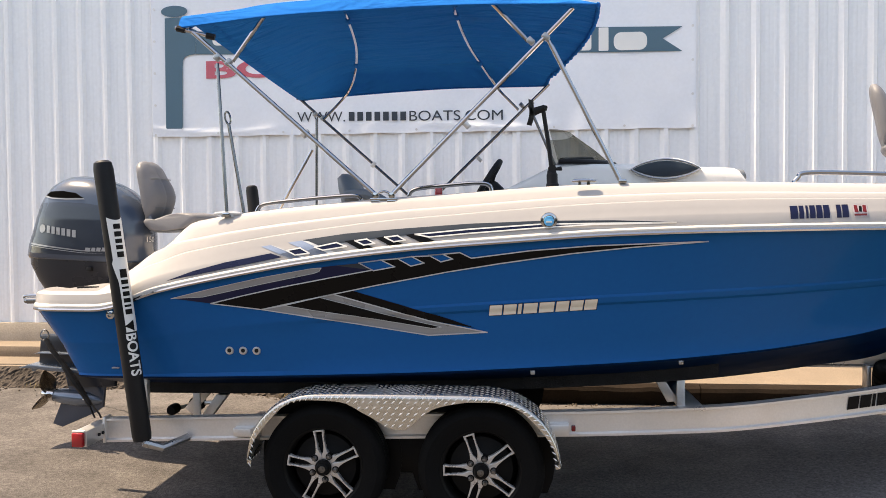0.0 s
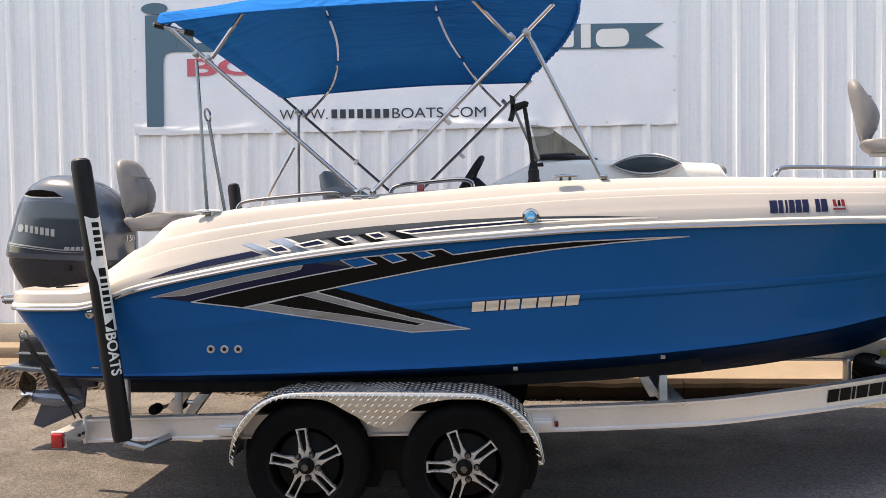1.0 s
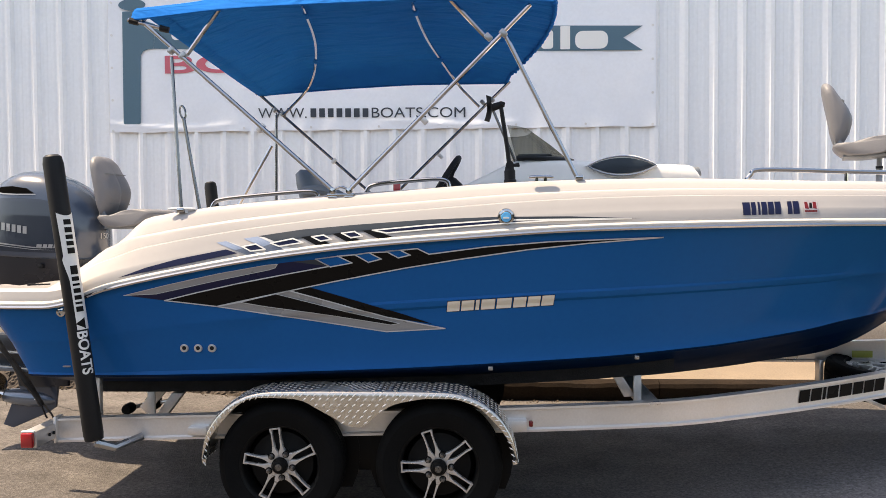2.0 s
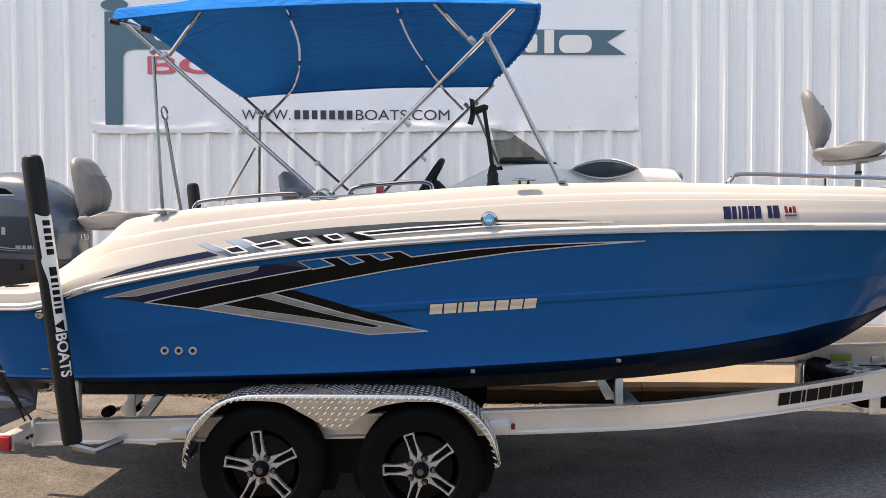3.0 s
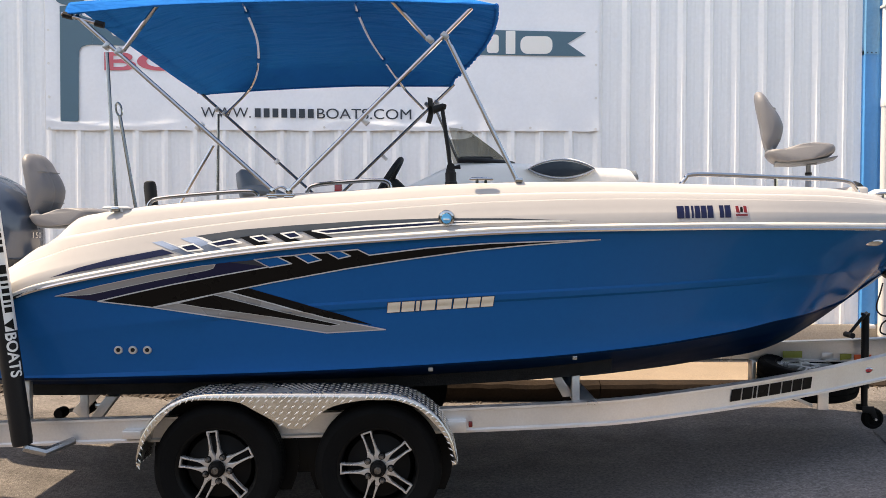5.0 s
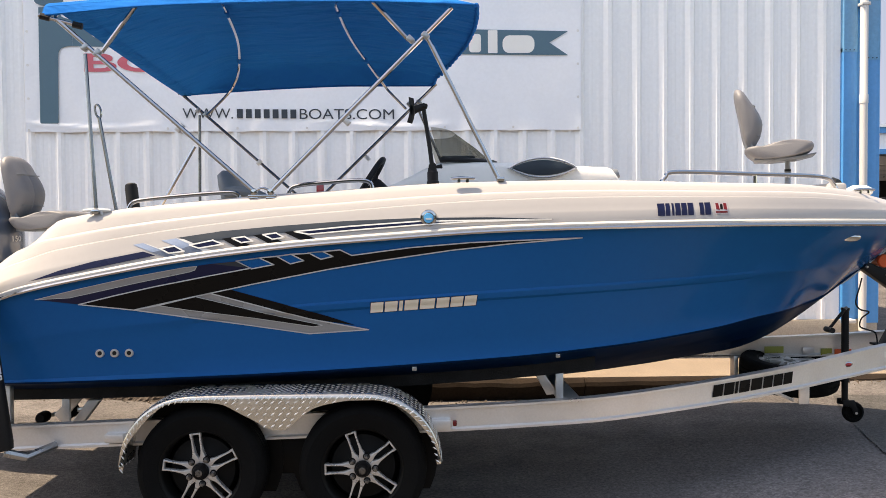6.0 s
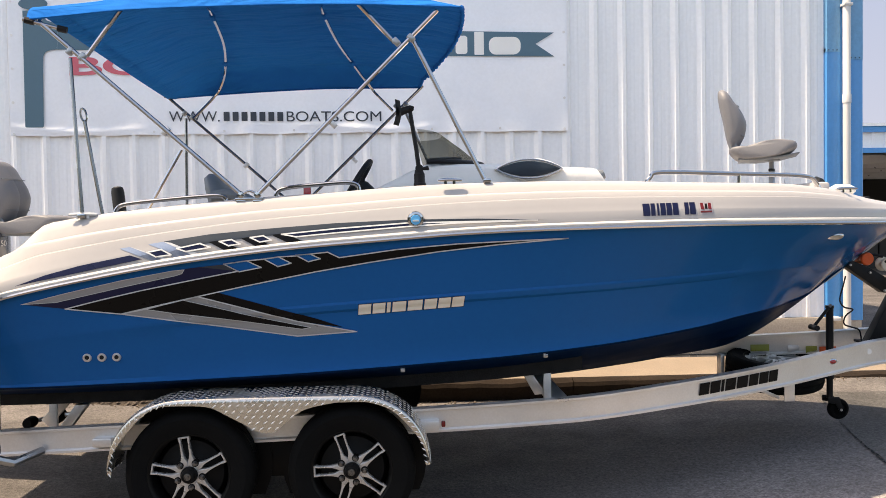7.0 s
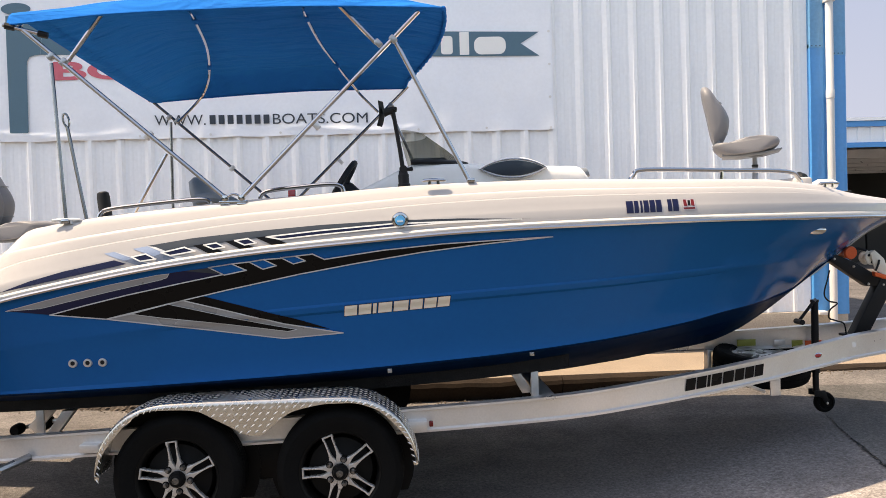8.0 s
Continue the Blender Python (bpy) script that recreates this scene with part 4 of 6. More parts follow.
        for x, z in ((2.91 + dx, 2.105), (3.75 + dx, 2.135)):
            part("strap_clip", block(-0.014, 0.014, -0.018, 0.018, -0.035, 0.012, 0.004, Matrix.Translation((x, y, z)) @ Matrix.Rotation(radians(40 if x < 3 else -45), 4, "Y")), M_ALU, t)
        if s == 1:
            for x in (foot[0], foot2[0]):
                part("hinge_eye", turned([(0.0001, 0.016), (0.016, 0.014), (0.018, 0.0), (0.016, -0.014), (0.0001, -0.016)], 14, facing(x, foot[1], foot[2] - 0.004), cap=False), M_CHROME, t)
                part("hinge_foot", block(x - 0.024, x + 0.024, side_y(x, 1.735) - 0.006, side_y(x, 1.735) + 0.03, 1.722, 1.738, 0.004), M_CHROME, t)
            part("hinge_bar", rod(smooth_path([(foot[0], foot[1], foot[2]), ((foot[0] + foot2[0]) / 2, foot[1], foot[2] + 0.018), (foot2[0], foot[1], foot[2])], 5), 0.006, 8), M_CHROME, t)
            part("strut_foot", block(4.535, 4.575, y - 0.05, y - 0.01, 1.808, 1.832, 0.006), M_CHROME, t)
            part("strut_foot", block(2.452, 2.492, y - 0.03, y + 0.01, 1.655, 1.68, 0.006), M_CHROME, t)
        part("deck_hinge", block(foot[0] - 0.03, foot2[0] + 0.03, foot[1] - 0.014, foot[1] + 0.014, foot[2] - 0.03, foot[2] - 0.016, 0.004), M_CHROME, t)
    # cross tubes in their canvas pockets, half hidden
    for path in ([(3.10, -4.33, 2.755), (3.05, -4.0, 2.81), (2.955, -3.27, 2.80), (2.80, -2.56, 2.77), (2.70, -2.27, 2.705), (2.62, -2.2, 2.625), (2.46, -2.2, 2.465)], [(3.71, -4.33, 2.76), (3.675, -4.0, 2.815), (3.70, -3.27, 2.80), (3.78, -2.58, 2.76), (3.85, -2.27, 2.70), (3.90, -2.2, 2.645), (4.03, -2.2, 2.51)]):
        pts = smooth_path(path, 8)
        part("cross_bow", rod(pts, r * 0.9), M_CHROME, t)
        for k in (9, 21):
            part("pocket", rod(pts[k:k + 2], 0.016, 8), M_CANVAS, t)
    part("aft_bow", rod(smooth_path([(2.275, -4.38, 2.665), (2.30, -4.25, 2.76), (2.31, -3.9, 2.765), (2.31, -3.27, 2.735), (2.31, -2.6, 2.69), (2.31, -2.3, 2.665), (2.24, -2.18, 2.64)]), r), M_CHROME, t)
    part("grab_tube", rod([(2.205, -4.40, 2.668), (2.40, -4.36, 2.622)], 0.010), M_CHROME, t)
    for x, y, z in ((2.235, -4.393, 2.661), (2.385, -4.362, 2.626)):
        part("rubber_end", rod([(x - 0.022, y - 0.004, z + 0.005), (x + 0.022, y + 0.004, z - 0.005)], 0.017), M_BLACK, t)


build_bimini()


# ---------- outboard ----------
def build_outboard():
    t = thing("outboard_motor", (1.15, YC, 0.22), "grey-blue outboard motor with dark lower cowl, on the transom", "outboard motor")

    def shell(rings, n=32, power=2.6):
        bm = bmesh.new()
        rows = []
        for z0, xc, hl, hw, tilt in rings:
            row = []
            for k in range(n):
                a = 2 * math.pi * k / n
                c, s = math.cos(a), math.sin(a)
                e = 2 / power
                x = hl * math.copysign(abs(c)**e, c)
                y = hw * math.copysign(abs(s)**e, s)
                row.append((xc + x, YC + y, z0 + tilt * x))
            rows.append(row)
        grid(bm, rows, loop=True, cap=True)
        return bm
    cowl = part("upper_cowl", shell([(1.385, 1.087, 0.417, 0.26, -0.05), (1.4, 1.089, 0.427, 0.27, -0.05), (1.47, 1.097, 0.422, 0.27, -0.05), (1.56, 1.112, 0.407, 0.265, -0.05), (1.66, 1.122, 0.387, 0.26, -0.05), (1.745, 1.122, 0.357, 0.25, -0.05),
                              (1.81, 1.117, 0.317, 0.235, -0.05), (1.87, 1.107, 0.257, 0.21, -0.06), (1.91, 1.097, 0.192, 0.175, -0.06), (1.94, 1.087, 0.122, 0.125, -0.06), (1.955, 1.077, 0.042, 0.06, -0.06)]), M_ENGINE, t, smooth=60)
    part("lower_cowl", shell([(1.385, 1.087, 0.407, 0.255, -0.05), (1.34, 1.082, 0.402, 0.25, -0.05), (1.24, 1.072, 0.342, 0.22, -0.02), (1.17, 1.072, 0.292, 0.2, 0), (1.08, 1.102, 0.182, 0.15, 0)]), M_ENGLOW, t, smooth=60)
    from mathutils.bvhtree import BVHTree
    tree = BVHTree.FromPolygons([v.co for v in cowl.data.vertices], [list(p.vertices) for p in cowl.data.polygons])
    vinyl("air_inlet", [[(0.86, 1.822), (0.90, 1.848), (1.0, 1.850), (1.10, 1.835), (1.16, 1.80), (1.04, 1.800), (0.93, 1.806)]], M_VOID, t, 0.004, "dark air inlet", tree)
    vinyl("inlet_lip", [[(0.84, 1.815), (0.93, 1.798), (1.04, 1.791), (1.17, 1.791), (1.16, 1.798), (1.04, 1.799), (0.93, 1.806), (0.855, 1.825)]], M_SILVER, t, 0.005, "", tree)
    vinyl("side_panel", [[(0.665, 1.445), (0.70, 1.57), (0.755, 1.70), (0.80, 1.755), (0.86, 1.772), (1.02, 1.775), (1.20, 1.762), (1.30, 1.742), (1.345, 1.70), (1.375, 1.41), (0.9, 1.432)]], M_ENGSIDE, t, 0.002, "dark cowl side panel", tree)
    for k in range(6):
        x, z = 0.905 + 0.0375 * k, 1.572 - 0.006 * k
        vinyl("maker_bar", [[(x, z), (x + 0.026, z - 0.003), (x + 0.026, z + 0.045), (x, z + 0.048)]], M_SILVER, t, 0.005, "", tree)
    vinyl("maker_badge", [[(0.866 + 0.026 * math.cos(a), 1.60 + 0.028 * math.sin(a)) for a in [2 * math.pi * k / 18 for k in range(18)]]], M_SILVER, t, 0.005, "", tree)
    vinyl("cowl_stripe", [[(0.76, 1.507), (1.16, 1.455), (1.40, 1.445), (1.16, 1.448), (0.76, 1.496)]], M_SILVER, t, 0.005, "", tree)
    vinyl("cowl_stripe", [[(0.76, 1.490), (1.16, 1.440), (1.30, 1.432), (1.16, 1.436), (0.76, 1.485)]], M_SILVER, t, 0.005, "", tree)
    for x, w in ((1.18, 0.034), (1.222, 0.024), (1.254, 0.026), (1.288, 0.022)):
        vinyl("script_bar", [[(x, 1.447), (x + w, 1.445), (x + w + 0.006, 1.470), (x + 0.006, 1.472)]], M_SILVER, t, 0.005, "", tree)
    part("cowl_latch", block(1.186, 1.217, YC - 0.268, YC - 0.20, 1.315, 1.345, 0.006), M_BLACK, t)
    cu = bpy.data.curves.new("150", "FONT")
    cu.body, cu.size = "150", 0.062
    tx = new("power_number", cu)
    bpy.context.view_layer.update()
    me = bpy.data.meshes.new_from_object(tx.evaluated_get(bpy.context.evaluated_depsgraph_get()))
    bpy.data.objects.remove(tx)
    bm = bmesh.new()
    bm.from_mesh(me)
    for v in bm.verts:
        y, z = -0.098 + v.co.x * 1.12, 1.503 + v.co.y * 0.85   # on the cowl's rounded forward face
        v.co = (1.106 + 0.42 * (1 - min(1, abs(y) / 0.268)**2.6)**(1 / 2.6), YC + y, z)
    part("power_number", bm, M_EDGE, t)
    # leg, plate, gearcase and propeller
    part("leg", shell([(1.12, 1.10, 0.16, 0.10, 0), (0.95, 1.08, 0.15, 0.07, 0), (0.75, 1.06, 0.17, 0.055, 0), (0.62, 1.06, 0.19, 0.05, 0), (0.5, 1.06, 0.18, 0.045, 0)], power=2.0), M_ENGLOW, t, smooth=60)
    part("leg_casing", plate([(0.708, 0.86), (1.10, 0.86), (1.14, 0.60), (0.86, 0.60), (0.69, 0.665)], YC - 0.05, YC + 0.05, 0.03), M_ENGLOW, t)
    part("splash_plate", plate([(0.70, 0.738), (0.74, 0.75), (1.10, 0.735), (1.10, 0.722)], YC - 0.10, YC + 0.10, 0.006), M_ENGMET, t)
    part("cavitation_plate", plate([(0.595, 0.641), (0.675, 0.668), (1.06, 0.63), (1.06, 0.608), (0.83, 0.622), (0.70, 0.640)], YC - 0.125, YC + 0.125, 0.006), M_ENGMET, t)
    part("anode_fin", plate([(0.61, 0.640), (0.70, 0.638), (0.645, 0.598), (0.625, 0.60)], YC - 0.012, YC + 0.012, 0.003), M_ENGMET, t)
    tors = [(0.775, 0.034), (0.80, 0.046), (0.87, 0.058), (0.96, 0.060), (1.05, 0.050), (1.12, 0.028), (1.15, 0.006)]
    part("gearcase", rod([(x, YC, 0.432 - 0.10 * (x - 0.775)) for x, _ in tors], [r for _, r in tors], 18), M_ENGMET, t, "metallic grey-blue gearcase")
    part("skeg", plate([(0.86, 0.61), (1.165, 0.60), (1.163, 0.50), (1.145, 0.354), (1.084, 0.313), (0.841, 0.209), (0.77, 0.232), (0.835, 0.385), (0.90, 0.45)], YC - 0.014, YC + 0.014, 0.008), M_ENGINE, t)
    part("water_inlet", plate([(1.02, 0.415), (1.075, 0.398), (1.07, 0.408), (1.03, 0.424)], YC - 0.064, YC - 0.05, 0.002), M_ALU, t)
    prop = part("propeller", rod([(0.695, YC, 0.442), (0.71, YC, 0.441), (0.75, YC, 0.437), (0.79, YC, 0.432)], [0.026, 0.038, 0.045, 0.046], 18), M_CHROME, t)
    for k in range(3):
        bm = bmesh.new()
        rows = []
        for i in range(9):
            u = i / 8
            rr = 0.035 + 0.125 * u
            w = 0.062 * math.sin(math.pi * (0.22 + 0.70 * u))
            rows.append([(0.755 + 0.42 * w * q - 0.05 * u, YC + w * q * 0.95 + 0.04 * u, 0.438 + rr - 0.012 * q * q) for q in (-1, -0.66, -0.33, 0, 0.33, 0.66, 1)])
        grid(bm, rows)
        bmesh.ops.solidify(bm, geom=bm.faces[:], thickness=0.005)
        m = Matrix.Translation((0, YC, 0.438)) @ Matrix.Rotation(radians(12 + 120 * k), 4, "X") @ Matrix.Translation((0, -YC, -0.438))
        bmesh.ops.transform(bm, matrix=m, verts=bm.verts)
        part("blade", bm, M_BRONZE, prop, "polished bronze-toned blade")
    hose = smooth_path([(0.815, YC - 0.14, 0.845), (0.87, YC - 0.15, 0.765), (0.94, YC - 0.15, 0.675), (1.01, YC - 0.15, 0.57), (1.07, YC - 0.15, 0.49), (1.13, YC - 0.15, 0.395)], 9)
    part("lifting_strap", rod(hose, [0.017 + 0.003 * noise.noise((k * 0.7, 3, 1)) + 0.008 * math.exp(-((k / len(hose) - 0.6) / 0.15)**2) for k in range(len(hose))], 8), M_BLACK, t, "frayed black tie-down strap")
    for dx in (0.0, 0.045):
        part("strap_end", rod([(1.12 + dx * 0.4, YC - 0.15, 0.405), (1.15 + dx, YC - 0.16, 0.345), (1.165 + dx, YC - 0.16, 0.315)], 0.006, 6), M_BLACK, t)
    loop = [(0.815 + 0.03 * math.cos(a) - 0.01, YC - 0.14, 0.872 + 0.035 * math.sin(a)) for a in [2 * math.pi * k / 16 for k in range(17)]]
    part("strap_hook", rod(loop, 0.006, 6), M_CHROME, t)
    part("transom_bracket", block(1.22, 1.52, YC - 0.16, YC + 0.16, 0.62, 1.2, 0.03), M_ENGLOW, t)


build_outboard()


# ---------- trailer ----------
BEAM_Y = [(1.55, 1.01), (4.2, 1.01), (5.0, 0.985), (5.6, 0.85), (6.35, 0.58), (6.8, 0.39), (7.16, 0.25), (8.3, 0.05)]
BEAM_Z = [(1.55, 0.395), (2.1, 0.415), (4.2, 0.478), (5.0, 0.508), (5.6, 0.54), (6.35, 0.585), (6.8, 0.62), (7.16, 0.65), (8.3, 0.74)]
BEAM_H = [(1.55, 0.13), (4.6, 0.132), (6.35, 0.142), (7.16, 0.155), (8.3, 0.16)]


LETTER_SPANS = [(0.0, 0.118), (0.134, 0.252), (0.268, 0.302), (0.320, 0.448), (0.466, 0.604), (0.622, 0.740), (0.756, 0.872), (0.886, 1.0)]      # the eight letters of the maker's name, as shares of its width


def wheel_meshes():
    tyre = bmesh.new()
    prof = [(0.205, -0.085), (0.225, -0.098), (0.27, -0.104), (0.305, -0.098), (0.322, -0.085), (0.330, -0.06), (0.331, -0.042), (0.322, -0.040), (0.322, -0.034), (0.332, -0.032), (0.332, -0.005), (0.322, -0.003), (0.322, 0.003), (0.332, 0.005),
            (0.332, 0.032), (0.322, 0.034), (0.322, 0.040), (0.331, 0.042), (0.330, 0.06), (0.322, 0.085), (0.305, 0.098), (0.288, 0.1035), (0.284, 0.1015), (0.262, 0.104), (0.258, 0.1015), (0.225, 0.098), (0.205, 0.085)]
    lathe(tyre, prof, 56, FACING)
    rim = bmesh.new()
    lathe(rim, [(0.205, -0.085), (0.195, -0.08), (0.19, -0.02), (0.165, 0.03), (0.08, 0.04), (0.05, 0.055), (0.0001, 0.055)], 40, FACING)
    lathe(rim, [(0.19, 0.0), (0.195, 0.07), (0.205, 0.088), (0.212, 0.092), (0.216, 0.088)], 40, FACING)
    spokes = []
    for k in range(5):
        a = radians(98 + 72 * k)
        sp = bmesh.new()
        for q in (-1, 1):
            pts = [(0.036, 0.026), (0.056, 0.0385), (0.066, 0.038), (0.080, 0.0315), (0.10, 0.0275), (0.13, 0.0255), (0.172, 0.0255), (0.177, 0.0285), (0.197, 0.029), (0.197, 0.0195), (0.17, 0.0175), (0.13, 0.0165), (0.105, 0.0155), (0.085, 0.011), (0.07, 0.004), (0.062, 0.0005), (0.036, 0.0005)]
            slab(sp, [(x, q * z) for x, z in pts], -0.082, -0.052, 0.002)
        slab(sp, [(0.188, -0.020), (0.197, -0.020), (0.197, 0.020), (0.188, 0.020)], -0.082, -0.052, 0.002)
        bmesh.ops.transform(sp, matrix=Matrix.Rotation(-a, 4, "Y"), verts=sp.verts)
        spokes.append(sp)
    hub = turned([(0.043, 0.05), (0.043, 0.096), (0.040, 0.102), (0.036, 0.103), (0.034, 0.116), (0.029, 0.124), (0.022, 0.126), (0.020, 0.120), (0.0001, 0.120)], 28, FACING, cap=False)
    boss = turned([(0.0185, 0.118), (0.0175, 0.125), (0.013, 0.126), (0.0115, 0.121), (0.007, 0.121), (0.006, 0.126), (0.0001, 0.127)], 18, FACING, cap=False)
    nut = turned([(0.0135, 0.04), (0.0135, 0.088), (0.0125, 0.097), (0.008, 0.106), (0.0001, 0.107)], 6, FACING, cap=False)
    seat = turned([(0.0185, 0.06), (0.0185, 0.0838), (0.0125, 0.0838)], 14, FACING, cap=False)
    return tyre, rim, spokes, hub, nut, boss, seat


def tread_lugs(bm, spots):
    """Raised lozenges of tread plate: (centre, along, across, out) each."""
    for c, u, v, n in spots:
        a, b = u * 0.0145, v * 0.0040
        p = [c - a, c - b, c + a, c + b]
        top = bm.verts.new(c + n * 0.003)
        q = [bm.verts.new(w) for w in p]
        for i in range(4):
            bm.faces.new([q[i], q[(i + 1) % 4], top])


def build_trailer():
    t = thing("boat_trailer", (4.5, YC, 0.0), "tandem-axle aluminium boat trailer with tread-plate mudguards", "trailer")
    for s in (-1, 1):
        bm = bmesh.new()
        rows = []
        xs = [1.72 + 0.12 * i for i in range(56)]
        for x in xs:
            y, z, h = YC + s * curve_at(BEAM_Y, x), curve_at(BEAM_Z, x), curve_at(BEAM_H, x)
            o = s
            rows.append([(x, y + o * 0.032, z), (x, y + o * 0.032, z + 0.012), (x, y + o * 0.012, z + 0.018), (x, y + o * 0.012, z + h - 0.018), (x, y + o * 0.032, z + h - 0.012), (x, y + o * 0.032, z + h),
                         (x, y - o * 0.032, z + h), (x, y - o * 0.032, z + h - 0.012), (x, y - o * 0.002, z + h - 0.018), (x, y - o * 0.002, z + 0.018), (x, y - o * 0.032, z + 0.012), (x, y - o * 0.032, z)])
        grid(bm, rows, loop=True, cap=True)
        part("side_beam", bm, M_ALU, t)
    for x, z, h in ((2.60, 0.43, 0.06), (3.42, 0.46, 0.06), (5.0, 0.53, 0.06)):
        w = curve_at(BEAM_Y, x) - 0.035
        part("cross_member", block(x - 0.05, x + 0.05, YC - w, YC + w, z, z + h, 0.008), M_ALU, t)
    for s in (-1, 1):
        y = YC + s * 1.02
        near = y + s * 0.21
        arm = part("light_bar_end", block(1.645, 1.72, min(near, y - s * 0.05), max(near, y - s * 0.05), 0.425, 0.512, 0.006), M_ALU, t)
        for k in (0.05, 0.09):
            part("bolt", rod([(1.715, y + s * k, 0.463), (1.728, y + s * k, 0.463)], 0.009, 8), M_BLACK, arm)
        part("end_channel", block(1.712, 1.728, min(y + s * 0.034, y - s * 0.04), max(y + s * 0.034, y - s * 0.04), 0.40, 0.545, 0.004), M_ALU, t)
        lamp = part("tail_lamp", block(1.648, 1.712, min(near, near + s * 0.03), max(near, near + s * 0.03), 0.43, 0.508, 0.008), M_RED, t, "red tail lamp")
        part("lamp_cap", block(1.646, 1.716, min(near, near + s * 0.02), max(near, near + s * 0.02), 0.510, 0.518, 0.003), M_WHITE, lamp)
    for x in (3.0, 3.83):
        part("axle", rod([(x, YC - 1.08, 0.335), (x, YC + 1.08, 0.335)], 0.032, 12), M_ALU, t)
    # hanger and springs are unseen, added in black for the gap's shade
    for s in (-1, 1):
        y = YC + s * 0.955
        sus = part("unseen_hanger", plate([(3.30, 0.47), (3.53, 0.47), (3.50, 0.31), (3.455, 0.25), (3.375, 0.25), (3.33, 0.31)], y - 0.03, y + 0.03, 0.006), M_BLACKRIM, t, "unseen black hanger added to darken the gap between axles")
        for x0, x1 in ((2.72, 3.40), (3.43, 4.11)):
            for k in range(4):
                u = 0.06 * k
                arc = [((x0 + x1) / 2 + (x1 - x0) * (0.5 - u) * q, 0.395 - 0.05 * (1 - q * q) - 0.011 * k) for q in (-1, -0.66, -0.33, 0, 0.33, 0.66, 1)]
                part("unseen_spring", plate(arc + [(x, z - 0.010) for x, z in arc[::-1]], y - 0.028, y + 0.028), M_BLACKRIM, sus)
    # wheels
    tyre, rim, spokes, hub, nut, boss, socket = wheel_meshes()
    tyre, rim, hub, nut = to_mesh(tyre, "tyre", M_RUBBER, 40), to_mesh(rim, "wheel", M_BLACKRIM, 40), to_mesh(hub, "hub_cap", M_BLACKRIM), to_mesh(nut, "wheel_nut", M_NUT)
    boss, socket = to_mesh(boss, "hub_boss", M_NUT), to_mesh(socket, "nut_socket", M_BLACKRIM)
    spokes = [to_mesh(s, "spoke", M_SPOKE) for s in spokes]
    for x, s, turn in ((3.0, 1, 0), (3.83, 1, 11), (3.0, -1, 20), (3.83, -1, 50)):
        m = Matrix.Translation((x, YC + s * -1.10, 0.332)) @ Matrix.Rotation(0 if s == 1 else math.pi, 4, "Z") @ Matrix.Rotation(radians(-turn), 4, "Y")
        w = part("wheel", rim, None, t, "black alloy wheel with polished split spokes", at=m)
        part("tyre", tyre, None, w, at=m)
        for sp in spokes:
            part("spoke", sp, None, w, at=m)
        part("hub_cap", hub, None, w, at=m)
        part("hub_boss", boss, None, w, at=m)
        for k in range(5):
            n = m @ Matrix.Rotation(radians(-62 + 72 * k), 4, "Y") @ Matrix.Translation((0.066, 0, 0))
            part("wheel_nut", nut, None, w, at=n)
            part("nut_socket", socket, None, w, at=n)
    # mudguards
    arch = smooth_path([(2.60, 0, 0.36), (2.625, 0, 0.50), (2.69, 0, 0.61), (2.79, 0, 0.69), (2.92, 0, 0.728), (3.05, 0, 0.735), (3.20, 0, 0.7365), (3.34, 0, 0.737), (3.42, 0, 0.737), (3.50, 0, 0.737), (3.64, 0, 0.7365), (3.78, 0, 0.735), (3.92, 0, 0.728), (4.04, 0, 0.69), (4.145, 0, 0.61), (4.21, 0, 0.50), (4.24, 0, 0.37)], 5)
    skirt_low = [(2.60, 0.36), (2.64, 0.47), (2.72, 0.58), (2.80, 0.66), (2.88, 0.70), (2.96, 0.70), (3.05, 0.698), (3.12, 0.69), (3.22, 0.64), (3.30, 0.597), (3.355, 0.564), (3.40, 0.553), (3.44, 0.553), (3.472, 0.573), (3.507, 0.603), (3.537, 0.627), (3.60, 0.666), (3.69, 0.688), (3.78, 0.70), (3.89, 0.70), (4.02, 0.665), (4.12, 0.58), (4.20, 0.47), (4.24, 0.37)]
    for s in (-1, 1):
        y0, y1 = YC + s * 1.245, YC + s * 0.985
        bm = bmesh.new()
        rows = []
        for i, p in enumerate(arch):
            nx = p.x
            u = min(1, min(i, len(arch) - 1 - i) / 8)
            low = curve_at(skirt_low, nx)
            c = Vector((3.42, 0, 0.25))
            d = (Vector((p.x, 0, p.z)) - c).normalized()
            if low > p.z - 0.022:
                q = Vector((p.x, 0, p.z)) - d * 0.028
            else:
                q = Vector((nx, 0, low))
            top = Vector((p.x, 0, p.z))
            bend = min(0.026, 0.85 * (q - top).length)        # rolled edge between the top and the skirt
            turn = (q - top).normalized()
            row = [(p.x, y1, p.z)]
            for k in range(7):
                a = math.pi / 2 * k / 6
                e = top + turn * bend * (1 - math.cos(a))
                row.append((e.x, y0 - s * bend * (1 - math.sin(a)), e.z))
            row += [((q.x + p.x) / 2, y0, (q.z + p.z) / 2)] if (q - top).length > 0.06 else []
            row += [(q.x, y0, q.z)] * (1 if len(row) == 9 else 2) + [(q.x, y0 - s * 0.004, q.z)]
            rows.append(row)
        grid(bm, rows)
        guard = part("mudguard", bm, M_TREAD, t, "aluminium tread-plate mudguard", smooth=50)
        lugs = bmesh.new()
        spots = []
        out = Vector((0, s, 0))
        nrow = 0
        z = 0.545
        while z < 0.73:
            x = 2.74 + (0.0195 if nrow % 2 else 0)
